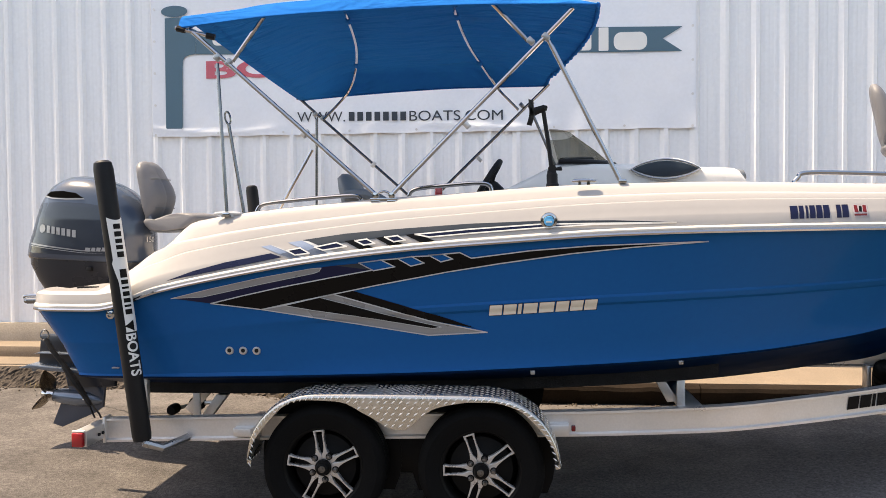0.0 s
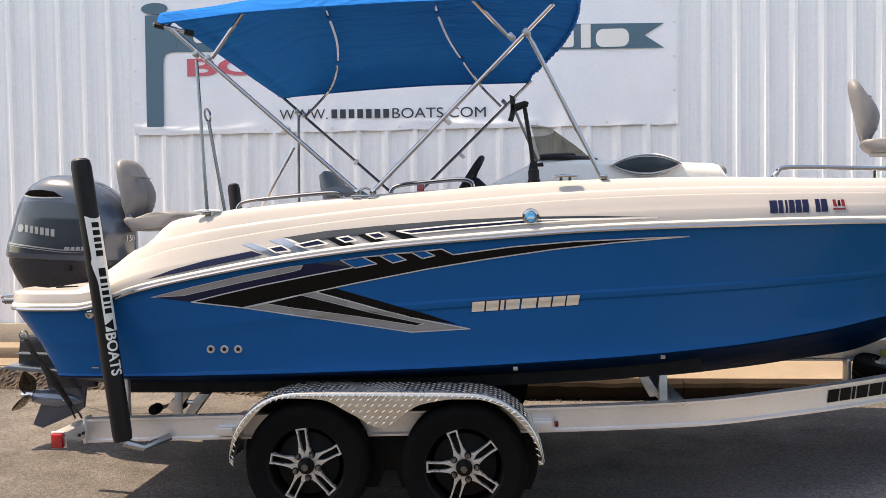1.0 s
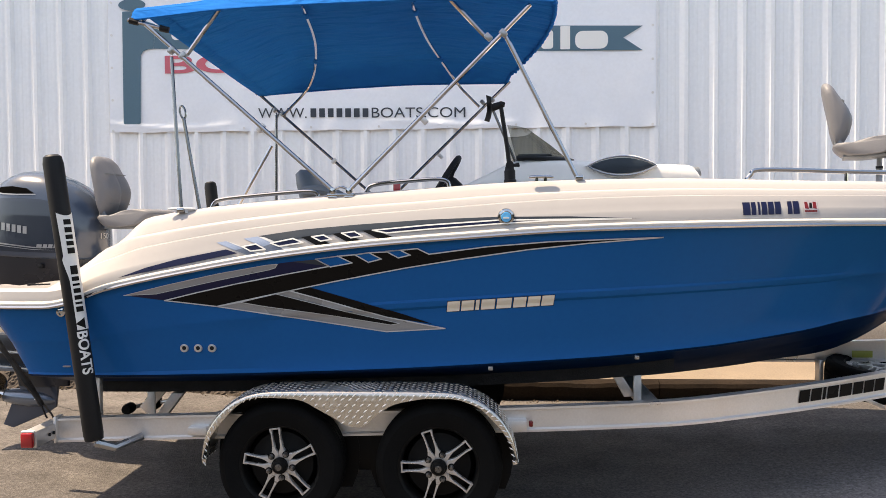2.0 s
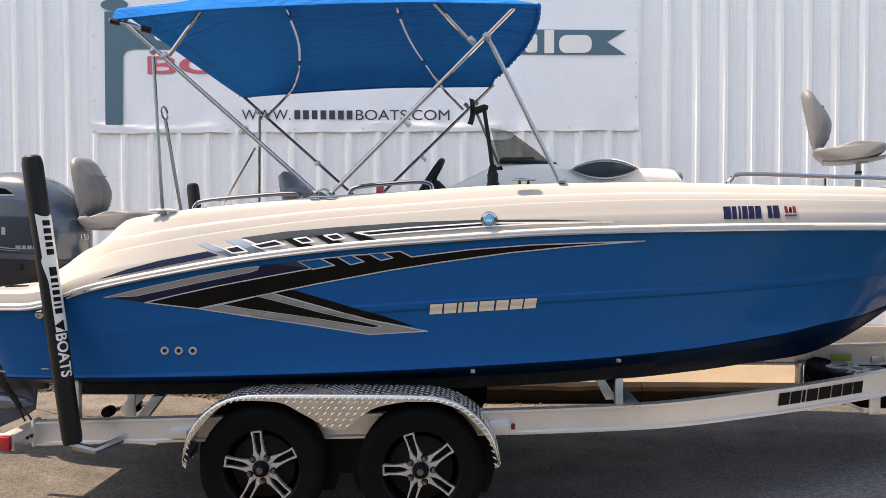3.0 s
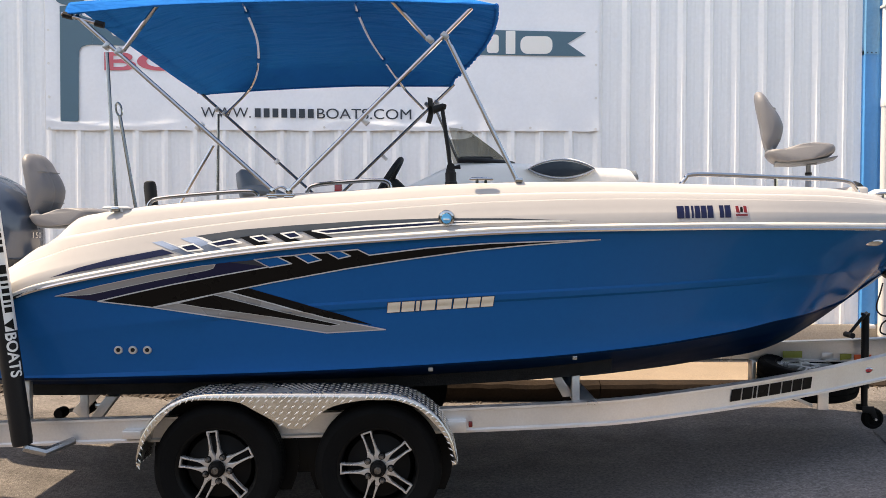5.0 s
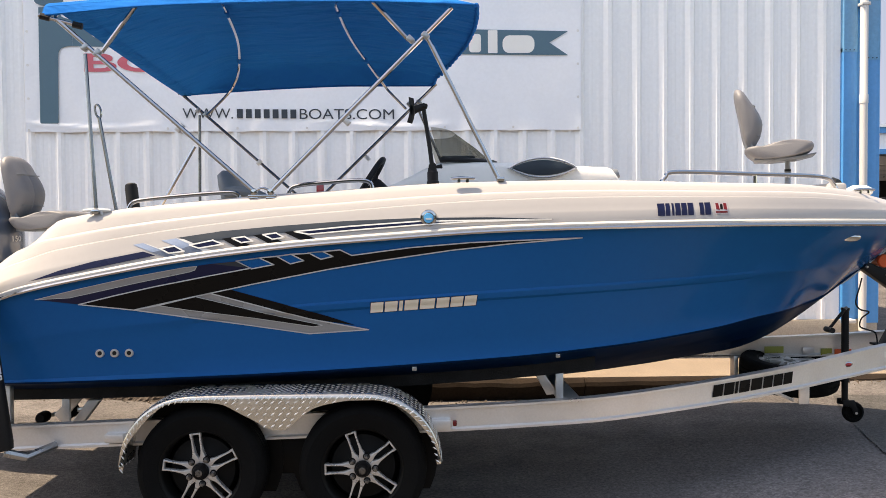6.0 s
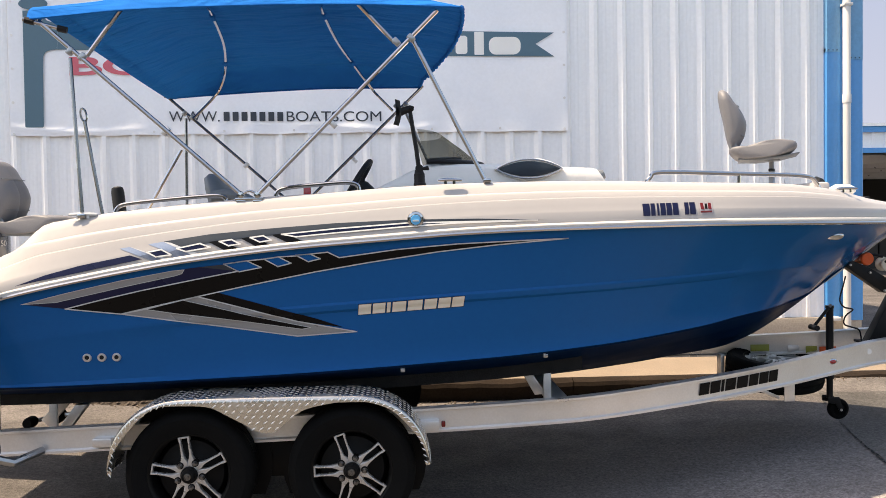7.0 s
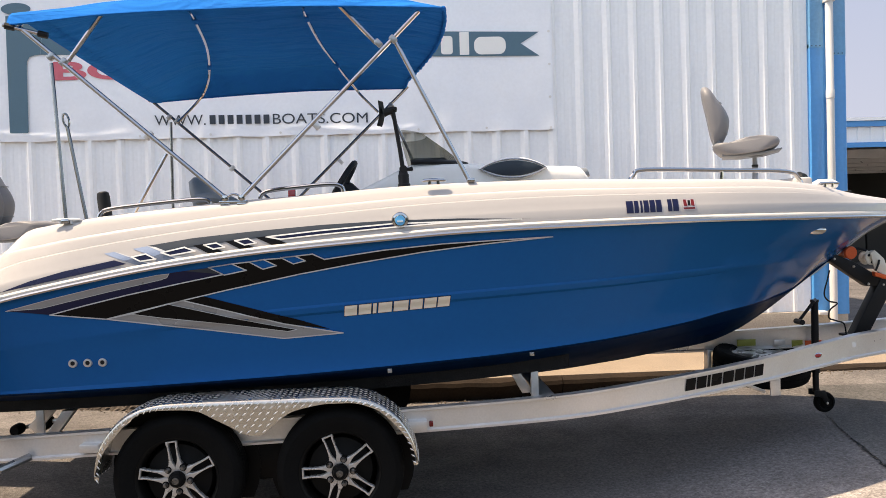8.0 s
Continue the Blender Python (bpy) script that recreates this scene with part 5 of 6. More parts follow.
            while x < 4.1:
                if curve_at(skirt_low, x) + 0.006 < z < curve_at([(q.x, q.z) for q in arch], x) - 0.02:
                    u = Vector((1, 0, 0.75)).normalized()
                    spots.append((Vector((x, y0 + s * 0.0005, z)), u, Vector((-u.z, 0, u.x)), out))
                x += 0.039
            z += 0.030
            nrow += 1
        for i in range(0, len(arch) - 1):
            a, b = arch[i], arch[i + 1]
            d = Vector((b.x - a.x, 0, b.z - a.z))
            m = max(1, int(d.length / 0.026 + 0.5))
            nrm = Vector((-d.z, 0, d.x)).normalized()
            d.normalize()
            for q in range(m):
                p = Vector((a.x + (b.x - a.x) * q / m, 0, a.z + (b.z - a.z) * q / m))
                for j in range(5):
                    y = y1 + (y0 - y1) * (0.12 + 0.18 * j + (0.09 if (i + q) % 2 else 0))
                    if abs(y - y1) < abs(y0 - y1) * 0.93:
                        u = (d + Vector((0, 0.8 * s, 0)) * (1 if (i + q) % 2 else -1)).normalized()
                        spots.append((Vector((p.x, y, p.z)) + nrm * 0.0005, u, u.cross(nrm), nrm))
        run = 0.0
        for i in range(0, len(arch) - 1):                # one row wraps over the rounded edge
            a, b = arch[i], arch[i + 1]
            d = Vector((b.x - a.x, 0, b.z - a.z))
            nrm = Vector((-d.z, 0, d.x)).normalized()
            step = d.length
            d.normalize()
            while run < step:
                c = Vector((a.x, y0 + s * 0.0008, a.z)) + d * run - nrm * 0.021
                u = (d + nrm * 0.9).normalized()
                spots.append((c, u, u.cross(out), out))
                run += 0.034
            run -= step
        tread_lugs(lugs, spots)
        # black plates stand in for the deep shade behind the tyres
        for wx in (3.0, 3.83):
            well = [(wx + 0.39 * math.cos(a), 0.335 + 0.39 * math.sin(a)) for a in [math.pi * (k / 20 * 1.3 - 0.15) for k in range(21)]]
            part("wheel_well", plate(well, YC + s * 0.985 - 0.003, YC + s * 0.985 + 0.003), M_BLACKRIM, guard, "black plate standing in for shade behind the wheel")
        part("tread_pattern", lugs, M_LUG, guard, smooth=0, kind="stuff")
        for x in (2.52, 4.24):
            part("guard_bracket", block(x - 0.05, x + 0.05, min(YC + s * 0.98, YC + s * 1.075), max(YC + s * 0.98, YC + s * 1.075), 0.455 + 0.04 * (x > 3), 0.50 + 0.05 * (x > 3), 0.004), M_ALU, t)
        part("side_marker", block(4.300, 4.322, min(YC + s * 1.06, YC + s * 1.09), max(YC + s * 1.06, YC + s * 1.09), 0.52, 0.55, 0.006), M_DARKRED, t)
    # bunks and their brackets
    for s in (-1, 1):
        bm = bmesh.new()
        rows = []
        for i in range(30):
            x = 1.78 + 3.35 * i / 29
            kz, cz, cb = curve_at(KEEL_Z, x), curve_at(CHINE_Z, x), curve_at(CHINE_B, x)
            row = []
            for b, dz in ((0.60, -0.004), (0.75, -0.004), (0.75, -0.058), (0.60, -0.058)):
                row.append((x, YC + s * b, kz + (cz - kz) * (b if dz > -0.05 else 0.675) / cb + dz))
            rows.append(row)
        grid(bm, rows, loop=True, cap=True)
        part("bunk", bm, M_CARPET, t, "black carpeted bunk board")
        for x in (2.12, 4.93, 3.5):
            zt = curve_at(KEEL_Z, x) + (curve_at(CHINE_Z, x) - curve_at(KEEL_Z, x)) * 0.675 / curve_at(CHINE_B, x) - 0.05
            part("bunk_bracket", block(x - 0.022, x + 0.022, YC + s * 0.72 - 0.012, YC + s * 0.72 + 0.012, 0.44, zt, 0.004), M_ALU, t)
            if x > 4 and s == 1:
                continue
            if x > 4:
                part("bunk_brace", plate([(4.782, 0.74), (4.837, 0.74), (4.925, 0.60), (4.862, 0.595)], YC + s * 0.68 - 0.012, YC + s * 0.68 + 0.012, 0.004), M_ALU, t)
            else:
                part("bunk_brace", block(-0.03, 0.03, -0.012, 0.012, -0.11, 0.11, 0.004, Matrix.Translation((x - 0.05, YC + s * 0.55, 0.55)) @ Matrix.Rotation(radians(42), 4, "Y")), M_ALU, t)
    for y, x, r in ((YC - 0.16, 1.70, 0.036), (YC + 0.02, 1.79, 0.052)):
        part("keel_roller", rod([(x, y, 0.372), (x, y + 0.02, 0.372), (x, y + 0.08, 0.372), (x, y + 0.10, 0.372)], [r * 0.8, r, r, r * 0.8], 16), M_RUBBER, t)
    part("roller_arm", rod([(1.70, YC - 0.11, 0.372), (1.79, YC + 0.07, 0.372), (1.95, YC + 0.07, 0.385)], 0.014, 8), M_ALU, t)
    part("bunk_strut", plate([(2.10, 0.44), (2.165, 0.44), (2.285, 0.595), (2.215, 0.595)], -3.93, -3.87, 0.004), M_ALU, t)
    # guide poles
    for s in (-1, 1):
        y0, y1 = YC + s * 1.30, YC + s * 1.24
        dx = 0.0 if s < 0 else -0.10
        foot, head = Vector((2.036 + dx, y1, 0.475)), Vector((1.875 + dx, y0, 1.95))
        pole = part("guide_pole", rod([foot + (head - foot) * u for u in (0, 0.02, 0.3, 0.6, 0.97, 0.993, 1)], [0.046, 0.05, 0.05, 0.05, 0.05, 0.044, 0.03], 20), M_BLACK, t, "black padded guide pole with white printed sleeve")
        d = (head - foot)

        def shell_strip(bm, u0, u1, a0, a1, r):
            side = Vector((1, 0, 0)) - d.normalized() * d.normalized().x
            side.normalize()
            outw = Vector((0, s, 0))
            rows = []
            for k in range(9):
                u = u0 + (u1 - u0) * k / 8
                rows.append([foot + d * u + (side * math.sin(a) + outw * math.cos(a)) * r for a in [a0 + (a1 - a0) * j / 6 for j in range(7)]])
            grid(bm, rows)
        if s == -1:
            side = (Vector((1, 0, 0)) - d.normalized() * d.normalized().x).normalized()

            def wrap(u, a, r):
                return foot + d * u + (side * math.sin(a) + Vector((0, s, 0)) * math.cos(a)) * r
            bm = bmesh.new()
            rows = []
            for k in range(31):
                u = 0.392 + (0.80 - 0.392) * k / 30
                a0 = curve_at([(0.39, 0.45), (0.56, 0.42), (0.61, 0.15), (0.64, 0.0), (0.645, 0.15), (0.80, 0.05)], u)
                rows.append([wrap(u - 0.012 * math.sin(math.pi * j / 10) * (k == 30), a0 + (1.95 - a0) * j / 10, 0.0515) for j in range(11)])
            grid(bm, rows)
            part("printed_sleeve", bm, M_WHITE, pole)
            for a, b in ((0.775, 0.757), (0.748, 0.730), (0.722, 0.707), (0.70, 0.685), (0.677, 0.657), (0.615, 0.585), (0.577, 0.562), (0.553, 0.545), (0.536, 0.520), (0.512, 0.497), (0.489, 0.481), (0.473, 0.455)):
                bm = bmesh.new()
                shell_strip(bm, b, a, 0.62, 1.35, 0.053)
                part("sleeve_bar", bm, M_INK, pole)
            bm = bmesh.new()
            grid(bm, [[wrap(0.414 + (u - 0.414) * j / 6, 0.36 + 0.95 * j / 6, 0.053) for j in range(7)] for u in (0.394, 0.414, 0.434)])
            part("sleeve_arrow", bm, M_INK, pole)
            bm = lettering("BOATS")
            for q in range(2):
                bmesh.ops.subdivide_edges(bm, edges=[e for e in bm.edges if abs(e.verts[0].co.y - e.verts[1].co.y) > 0.2], cuts=1)
                bmesh.ops.triangulate(bm, faces=bm.faces)
            for v in bm.verts:
                v.co = wrap(0.386 - 0.150 * v.co.x, 0.34 + 1.12 * v.co.y, 0.0525)
            part("sleeve_lettering", bm, M_WHITE, pole, "white capital letters")
        part("pole_bracket", rod([(2.042, y1, 0.46), (2.12, y1 + 0.05 * -s, 0.42), (2.20, y1 - s * 0.2, 0.44)], 0.022, 8), M_STEELCAST, t)
        part("pole_post", block(1.875, 1.925, YC + s * 0.93 - 0.02, YC + s * 0.93 + 0.02, 0.5, 0.75, 0.004), M_ALU, t)
    # winch post, winch and bow stop
    post = part("winch_post", plate([(7.234, 0.76), (7.345, 0.757), (7.56, 1.15), (7.47, 1.20)], YC - 0.04, YC + 0.04, 0.006), M_BLACK, t, "black painted winch post")
    part("post_foot", block(7.19, 7.42, YC - 0.06, YC + 0.06, 0.752, 0.768, 0.003), M_BLACK, post)
    part("winch_arm", plate([(7.085, 1.272), (7.125, 1.318), (7.254, 1.262), (7.40, 1.175), (7.56, 1.19), (7.56, 1.10), (7.41, 1.09), (7.345, 1.093)], YC - 0.035, YC + 0.035, 0.006), M_BLACK, post)
    for x, z in ((7.115, 1.285), (7.25, 1.23), (7.352, 1.108), (7.455, 1.10)):
        part("bolt", turned([(0.0001, 0.010), (0.007, 0.010), (0.009, 0.0)], 8, facing(x, YC - 0.036, z), cap=False), M_ALU, post)
    part("bow_roller", rod([(7.223, YC - 0.06, 1.325), (7.223, YC - 0.045, 1.325), (7.223, YC, 1.325), (7.223, YC + 0.045, 1.325), (7.223, YC + 0.06, 1.325)], [0.040, 0.046, 0.034, 0.046, 0.040], 18), M_AMBER, post, "orange rubber bow roller")
    drum = part("winch_drum", turned([(0.0001, 0.03), (0.046, 0.03), (0.050, 0.024), (0.048, 0.018), (0.026, 0.016), (0.026, -0.04), (0.048, -0.042), (0.050, -0.05), (0.0001, -0.05)], 28, facing(7.368, YC - 0.03, 1.286), cap=False), M_CREAM, post, "pale cream winch drum")
    for a in (0.4, 2.5, 4.6):
        part("drum_hole", turned([(0.0001, 0.032), (0.009, 0.032), (0.009, 0.028)], 10, facing(7.368 + 0.030 * math.cos(a), YC - 0.03, 1.286 + 0.030 * math.sin(a)), cap=False), M_BLACK, drum)
    part("winch_frame", plate([(7.375, 1.20), (7.53, 1.13), (7.535, 1.19), (7.46, 1.22), (7.44, 1.28), (7.375, 1.34), (7.345, 1.32)], YC - 0.078, YC - 0.066, 0.004), M_CREAM, post)
    part("winch_handle", rod([(7.40, YC - 0.085, 1.27), (7.385, YC - 0.10, 1.245), (7.365, YC - 0.10, 1.20)], 0.007, 8), M_BLACK, post)
    part("winch_grip", plate([(7.345, 1.196), (7.352, 1.165), (7.425, 1.142), (7.43, 1.172)], YC - 0.12, YC - 0.08, 0.006), M_AMBER, post, "orange plastic winch grip")
    part("winch_strap", rod([(7.20, YC, 1.35), (7.30, YC, 1.35), (7.36, YC, 1.335)], 0.010, 6), M_BLACK, post)
    part("brake_cable", rod(smooth_path([(7.085, YC - 0.03, 1.21), (7.07, YC - 0.03, 1.15), (7.045, YC - 0.03, 1.05), (7.075, YC - 0.03, 1.0), (7.135, YC - 0.03, 0.982), (7.085, YC - 0.03, 0.94), (7.075, YC - 0.03, 0.885), (7.13, YC - 0.03, 0.862), (7.18, YC - 0.03, 0.84), (7.195, YC - 0.03, 0.765)], 6), 0.0055, 6), M_BLACK, t)
    # jack
    jy = -3.15
    jack = part("tongue_jack", rod([(7.055, jy, 0.49), (7.055, jy, 0.975), (7.055, jy, 0.98), (7.055, jy, 0.996)], [0.025, 0.025, 0.029, 0.029], 16), M_BLACK, t, "black swivel jack with caster wheel")
    part("jack_leg", rod([(7.055, jy, 0.35), (7.055, jy, 0.52)], 0.021, 12), M_BLACK, jack)
    part("jack_collar", rod([(7.055, jy, 0.485), (7.055, jy, 0.515)], 0.030, 16), M_BLACK, jack)
    part("jack_crank", rod([(7.05, jy - 0.02, 0.998), (7.013, jy - 0.07, 0.992), (6.905, jy - 0.08, 0.866)], 0.011, 8), M_BLACK, jack)
    part("jack_knob", rod([(6.90, jy - 0.13, 0.857), (6.90, jy - 0.04, 0.857)], 0.019, 12), M_BLACK, jack)
    fork = [(7.022, 0.365), (7.10, 0.365), (7.128, 0.28), (7.105, 0.262), (7.075, 0.315), (7.022, 0.325)]
    for y in (jy - 0.045, jy + 0.037):
        part("jack_fork", plate(fork, y, y + 0.008, 0.003), M_BLACK, jack)
    wheel = part("jack_wheel", turned([(0.012, -0.026), (0.03, -0.026), (0.034, -0.018), (0.045, -0.018), (0.050, -0.028), (0.064, -0.025), (0.072, -0.012), (0.073, 0), (0.072, 0.012), (0.064, 0.025), (0.050, 0.028), (0.045, 0.018), (0.034, 0.018), (0.03, 0.026), (0.012, 0.026)], 28, facing(7.112, jy, 0.275)), M_RUBBER, jack)
    part("jack_axle", rod([(7.112, jy - 0.05, 0.275), (7.112, jy + 0.05, 0.275)], 0.009, 8), M_ALU, wheel)
    # spare wheel slung flat under the tongue
    m = Matrix.Translation((6.74, -2.98, 0.53)) @ Matrix.Rotation(radians(-84), 4, "X") @ Matrix.Rotation(radians(12), 4, "Y")
    sp = part("spare_wheel", rim, None, t, "black spare wheel carried under the tongue", at=m)
    part("tyre", tyre, None, sp, at=m)
    for k in spokes:
        part("spoke", k, None, sp, at=m)
    part("spare_hanger", block(6.40, 6.43, -2.86, -2.78, 0.44, 0.62, 0.004), M_ALU, t)
    part("step_bracket", block(6.43, 6.495, YC - 0.515, YC - 0.505, 0.478, 0.60, 0.003), M_ALU, t)
    part("step_arm", plate([(6.27, 0.545), (6.43, 0.478), (6.43, 0.498), (6.30, 0.555)], YC - 0.45, YC - 0.41, 0.003), M_ALU, t)
    # reflectors and stickers
    for x0, x1, mat in ((6.62, 6.82, M_YELLOW), (6.86, 6.95, M_ALU), (6.97, 7.05, M_YELLOW), (7.05, 7.17, M_AMBER)):
        part("reflector", block(x0, x1, YC + curve_at(BEAM_Y, (x0 + x1) / 2) - 0.018, YC + curve_at(BEAM_Y, (x0 + x1) / 2) - 0.012, 0.642, 0.690, 0.001), mat, t)
    for a, b in LETTER_SPANS:
        bm = bmesh.new()
        x0, x1 = 5.79 + 0.555 * a, 5.79 + 0.555 * b
        slab(bm, [(x0, 0), (x1, 0), (x1 + 0.010, 0.068), (x0 + 0.010, 0.068)], 0, 0.002)
        for v in bm.verts:
            v.co.z += curve_at(BEAM_Z, v.co.x) + 0.042
            v.co.y = YC - curve_at(BEAM_Y, v.co.x) - 0.0145 - (0.002 if v.co.y < 0.001 else 0)
        part("beam_letter_bar", bm, M_INK, t)
    # side marker lamp and a pale round sticker near the tongue
    m = facing(6.789, YC - curve_at(BEAM_Y, 6.789) - 0.014, 0.700) @ Matrix.Rotation(radians(9), 4, "Z")
    lamp = part("beam_marker", turned([(0.0001, 0.006), (0.020, 0.006), (0.028, 0.003), (0.029, 0.0)], 20, m @ Matrix.Diagonal((1, 0.58, 1, 1)), cap=False), M_CHROME, t)
    part("marker_lens", turned([(0.0001, 0.014), (0.010, 0.013), (0.018, 0.009), (0.020, 0.004)], 18, m @ Matrix.Diagonal((1, 0.6, 1, 1)), cap=False), M_RED, lamp, "small red marker lens")
    part("beam_sticker", turned([(0.0001, 0.003), (0.018, 0.003), (0.018, 0.0)], 18, facing(7.097, YC - curve_at(BEAM_Y, 7.097) - 0.0135, 0.737), cap=False), M_WHITE, t)


build_trailer()


# ---------- vinyl on the boat's side ----------
def build_graphics():
    lower_grey = [[(2.193, 1.224), (2.425, 1.279), (2.702, 1.338), (2.955, 1.382), (3.015, 1.387), (3.003, 1.368), (2.972, 1.358), (2.702, 1.304), (2.436, 1.247), (2.366, 1.232)]]
    lower_navy = [[(2.193, 1.224), (2.366, 1.232), (2.436, 1.247), (2.702, 1.304), (2.972, 1.358), (3.003, 1.368), (3.021, 1.391), (3.087, 1.399), (3.281, 1.375), (3.069, 1.337), (2.793, 1.285), (2.586, 1.24), (2.406, 1.197)]]
    lower_charcoal = [[(3.087, 1.399), (3.21, 1.41), (3.281, 1.375)]]
    lower_black = [[(2.406, 1.197), (2.586, 1.24), (2.793, 1.285), (3.069, 1.337), (3.281, 1.375), (3.213, 1.412), (3.328, 1.427), (3.413, 1.434), (3.487, 1.444), (3.584, 1.448), (3.574, 1.451), (3.646, 1.456), (3.733, 1.464), (3.791, 1.435), (4.086, 1.472), (4.392, 1.495), (4.697, 1.506), (4.96, 1.514), (4.595, 1.487), (4.29, 1.456), (3.943, 1.408), (3.666, 1.364), (3.298, 1.295), (3.0, 1.234), (2.677, 1.165)]]
    lower_blue = [[(3.213, 1.412), (3.328, 1.427), (3.398, 1.392), (3.287, 1.372)], [(3.415, 1.434), (3.487, 1.444), (3.549, 1.411), (3.481, 1.395)], [(3.574, 1.451), (3.646, 1.456), (3.696, 1.431), (3.635, 1.417)]]
    arrow = [[(2.677, 1.165), (2.804, 1.188), (3.0, 1.234), (3.069, 1.247), (3.297, 1.182), (3.56, 1.106), (3.864, 1.044), (3.559, 1.027), (3.192, 1.086)]]
    arrow_black = [[(2.804, 1.187), (2.994, 1.231), (3.183, 1.181), (3.411, 1.121), (3.628, 1.072), (3.582, 1.064), (3.388, 1.096), (3.182, 1.13), (2.953, 1.161)]]
    arrow_fade = [[(3.069, 1.247), (3.166, 1.267), (3.355, 1.21), (3.655, 1.119), (3.8, 1.068), (3.56, 1.106), (3.297, 1.182)]]
    upper_charcoal = [[(2.914, 1.531), (3.141, 1.563), (3.415, 1.586), (3.657, 1.602), (3.78, 1.61), (4.137, 1.622), (4.493, 1.622), (4.847, 1.61), (4.391, 1.612), (4.137, 1.606), (3.78, 1.582), (3.508, 1.558), (3.506, 1.557), (3.346, 1.543), (3.192, 1.524), (2.998, 1.501)]]
    upper_long = [[(3.508, 1.558), (3.78, 1.582), (4.137, 1.605), (4.797, 1.609), (4.391, 1.601), (4.137, 1.587), (3.78, 1.561), (3.58, 1.544)]]
    upper_wedge = [[(2.173, 1.318), (2.324, 1.371), (2.498, 1.416), (2.751, 1.464), (2.814, 1.444), (2.67, 1.416), (2.497, 1.382), (2.324, 1.348)]]
    upper_box = [[(2.837, 1.478), (2.908, 1.491), (2.958, 1.464), (2.882, 1.455)], [(2.985, 1.495), (3.100, 1.518), (3.152, 1.498), (3.030, 1.479)], [(3.197, 1.527), (3.258, 1.535), (3.300, 1.513), (3.243, 1.505)], [(3.351, 1.544), (3.416, 1.552), (3.457, 1.529), (3.398, 1.521)]]
    upper_black = [[(3.142, 1.525), (3.200, 1.533), (3.327, 1.475), (3.257, 1.464)], [(3.302, 1.541), (3.357, 1.548), (3.487, 1.490), (3.415, 1.480)], [(3.454, 1.556), (3.512, 1.562), (3.650, 1.508), (3.576, 1.497)]]
    upper_light = [[(2.912, 1.530), (2.952, 1.524), (3.110, 1.462), (3.075, 1.452), (3.0, 1.492)], [(2.748, 1.506), (2.772, 1.500), (2.950, 1.440), (2.935, 1.436)]]
    upper_pale = [[(2.694, 1.498), (2.746, 1.506), (2.843, 1.47), (2.797, 1.46)], [(2.838, 1.518), (2.912, 1.529), (2.998, 1.495), (2.946, 1.478)]]
    upper_slate = [[(2.797, 1.46), (2.843, 1.47), (2.934, 1.435), (2.888, 1.426)], [(2.946, 1.478), (2.998, 1.495), (3.072, 1.464), (2.997, 1.44), (2.957, 1.453)]]
    for name, polys, mat, lift in (("side_graphic", lower_grey, M_SILVER, 0.002), ("side_graphic", lower_navy, M_NAVY, 0.003), ("side_graphic", lower_charcoal, M_CHARCOAL, 0.003), ("side_graphic", lower_black, M_INK, 0.004),
                                   ("side_graphic", arrow, M_SILVER, 0.002), ("side_graphic", arrow_fade, M_INK, 0.003), ("side_graphic", arrow_black, M_INK, 0.006), ("side_graphic", lower_blue, M_BLUEGEL, 0.006),
                                   ("deck_graphic", upper_charcoal, M_CHARCOAL, 0.002), ("deck_graphic", upper_long + upper_wedge, M_NAVY, 0.004), ("deck_graphic", upper_black, M_INK, 0.003),
                                   ("deck_graphic", upper_pale, M_PALEBLUE, 0.002), ("deck_graphic", upper_slate, M_SLATE, 0.002), ("deck_graphic", upper_light, M_EDGE, 0.003), ("deck_graphic", upper_box, M_NAVY, 0.005)):
        for poly in polys:
            vinyl(name, [poly], mat, BOAT, lift)
    for polys, w, mat, lift in ((lower_grey, 0.003, M_EDGE, 0.007), (lower_black + lower_blue + arrow, 0.006, M_EDGE, 0.008), (arrow_black, 0.003, M_EDGE, 0.009), (upper_box + upper_long, 0.007, M_WHITE, 0.007)):
        for poly in polys:
            vinyl("graphic_edge", outline([poly], w), mat, BOAT, lift)
    # name in plain bars, with a dark edge; registration in bars; sticker
    def bars(x0, x1, z0, h, up, spans, lean):
        out = []
        for p, q in spans:
            a, b = x0 + (x1 - x0) * p, x0 + (x1 - x0) * q
            out.append([(a, z0 + up * p), (b, z0 + up * q), (b + lean, z0 + h + up * q), (a + lean, z0 + h + up * p)])
        return out
    name = bars(3.875, 4.423, 1.133, 0.055, 0.034, LETTER_SPANS, 0.006)
    for poly in name:
        bar = vinyl("name_bar", [poly], M_CREAM, BOAT, 0.004)
        vinyl("bar_edge", outline([poly], 0.005), M_INK, bar, 0.003)
    for poly in bars(5.350, 5.639, 1.622, 0.064, 0.006, [(0.0, 0.13), (0.15, 0.23), (0.265, 0.305), (0.33, 0.425), (0.445, 0.545), (0.565, 0.67), (0.79, 0.87), (0.89, 1.0)], 0.0):
        vinyl("registration_bar", [poly], M_NAVY, BOAT, 0.003)
    vinyl("season_sticker", [[(5.662, 1.630), (5.735, 1.631), (5.735, 1.693), (5.662, 1.692)]], M_STICKER, BOAT, 0.003)
    vinyl("sticker_print", [[(5.668, 1.655), (5.688, 1.652), (5.684, 1.688), (5.668, 1.688)], [(5.710, 1.656), (5.729, 1.652), (5.729, 1.688), (5.712, 1.688)], [(5.666, 1.636), (5.731, 1.637), (5.731, 1.647), (5.666, 1.646)]], M_DARKRED, BOAT, 0.004)
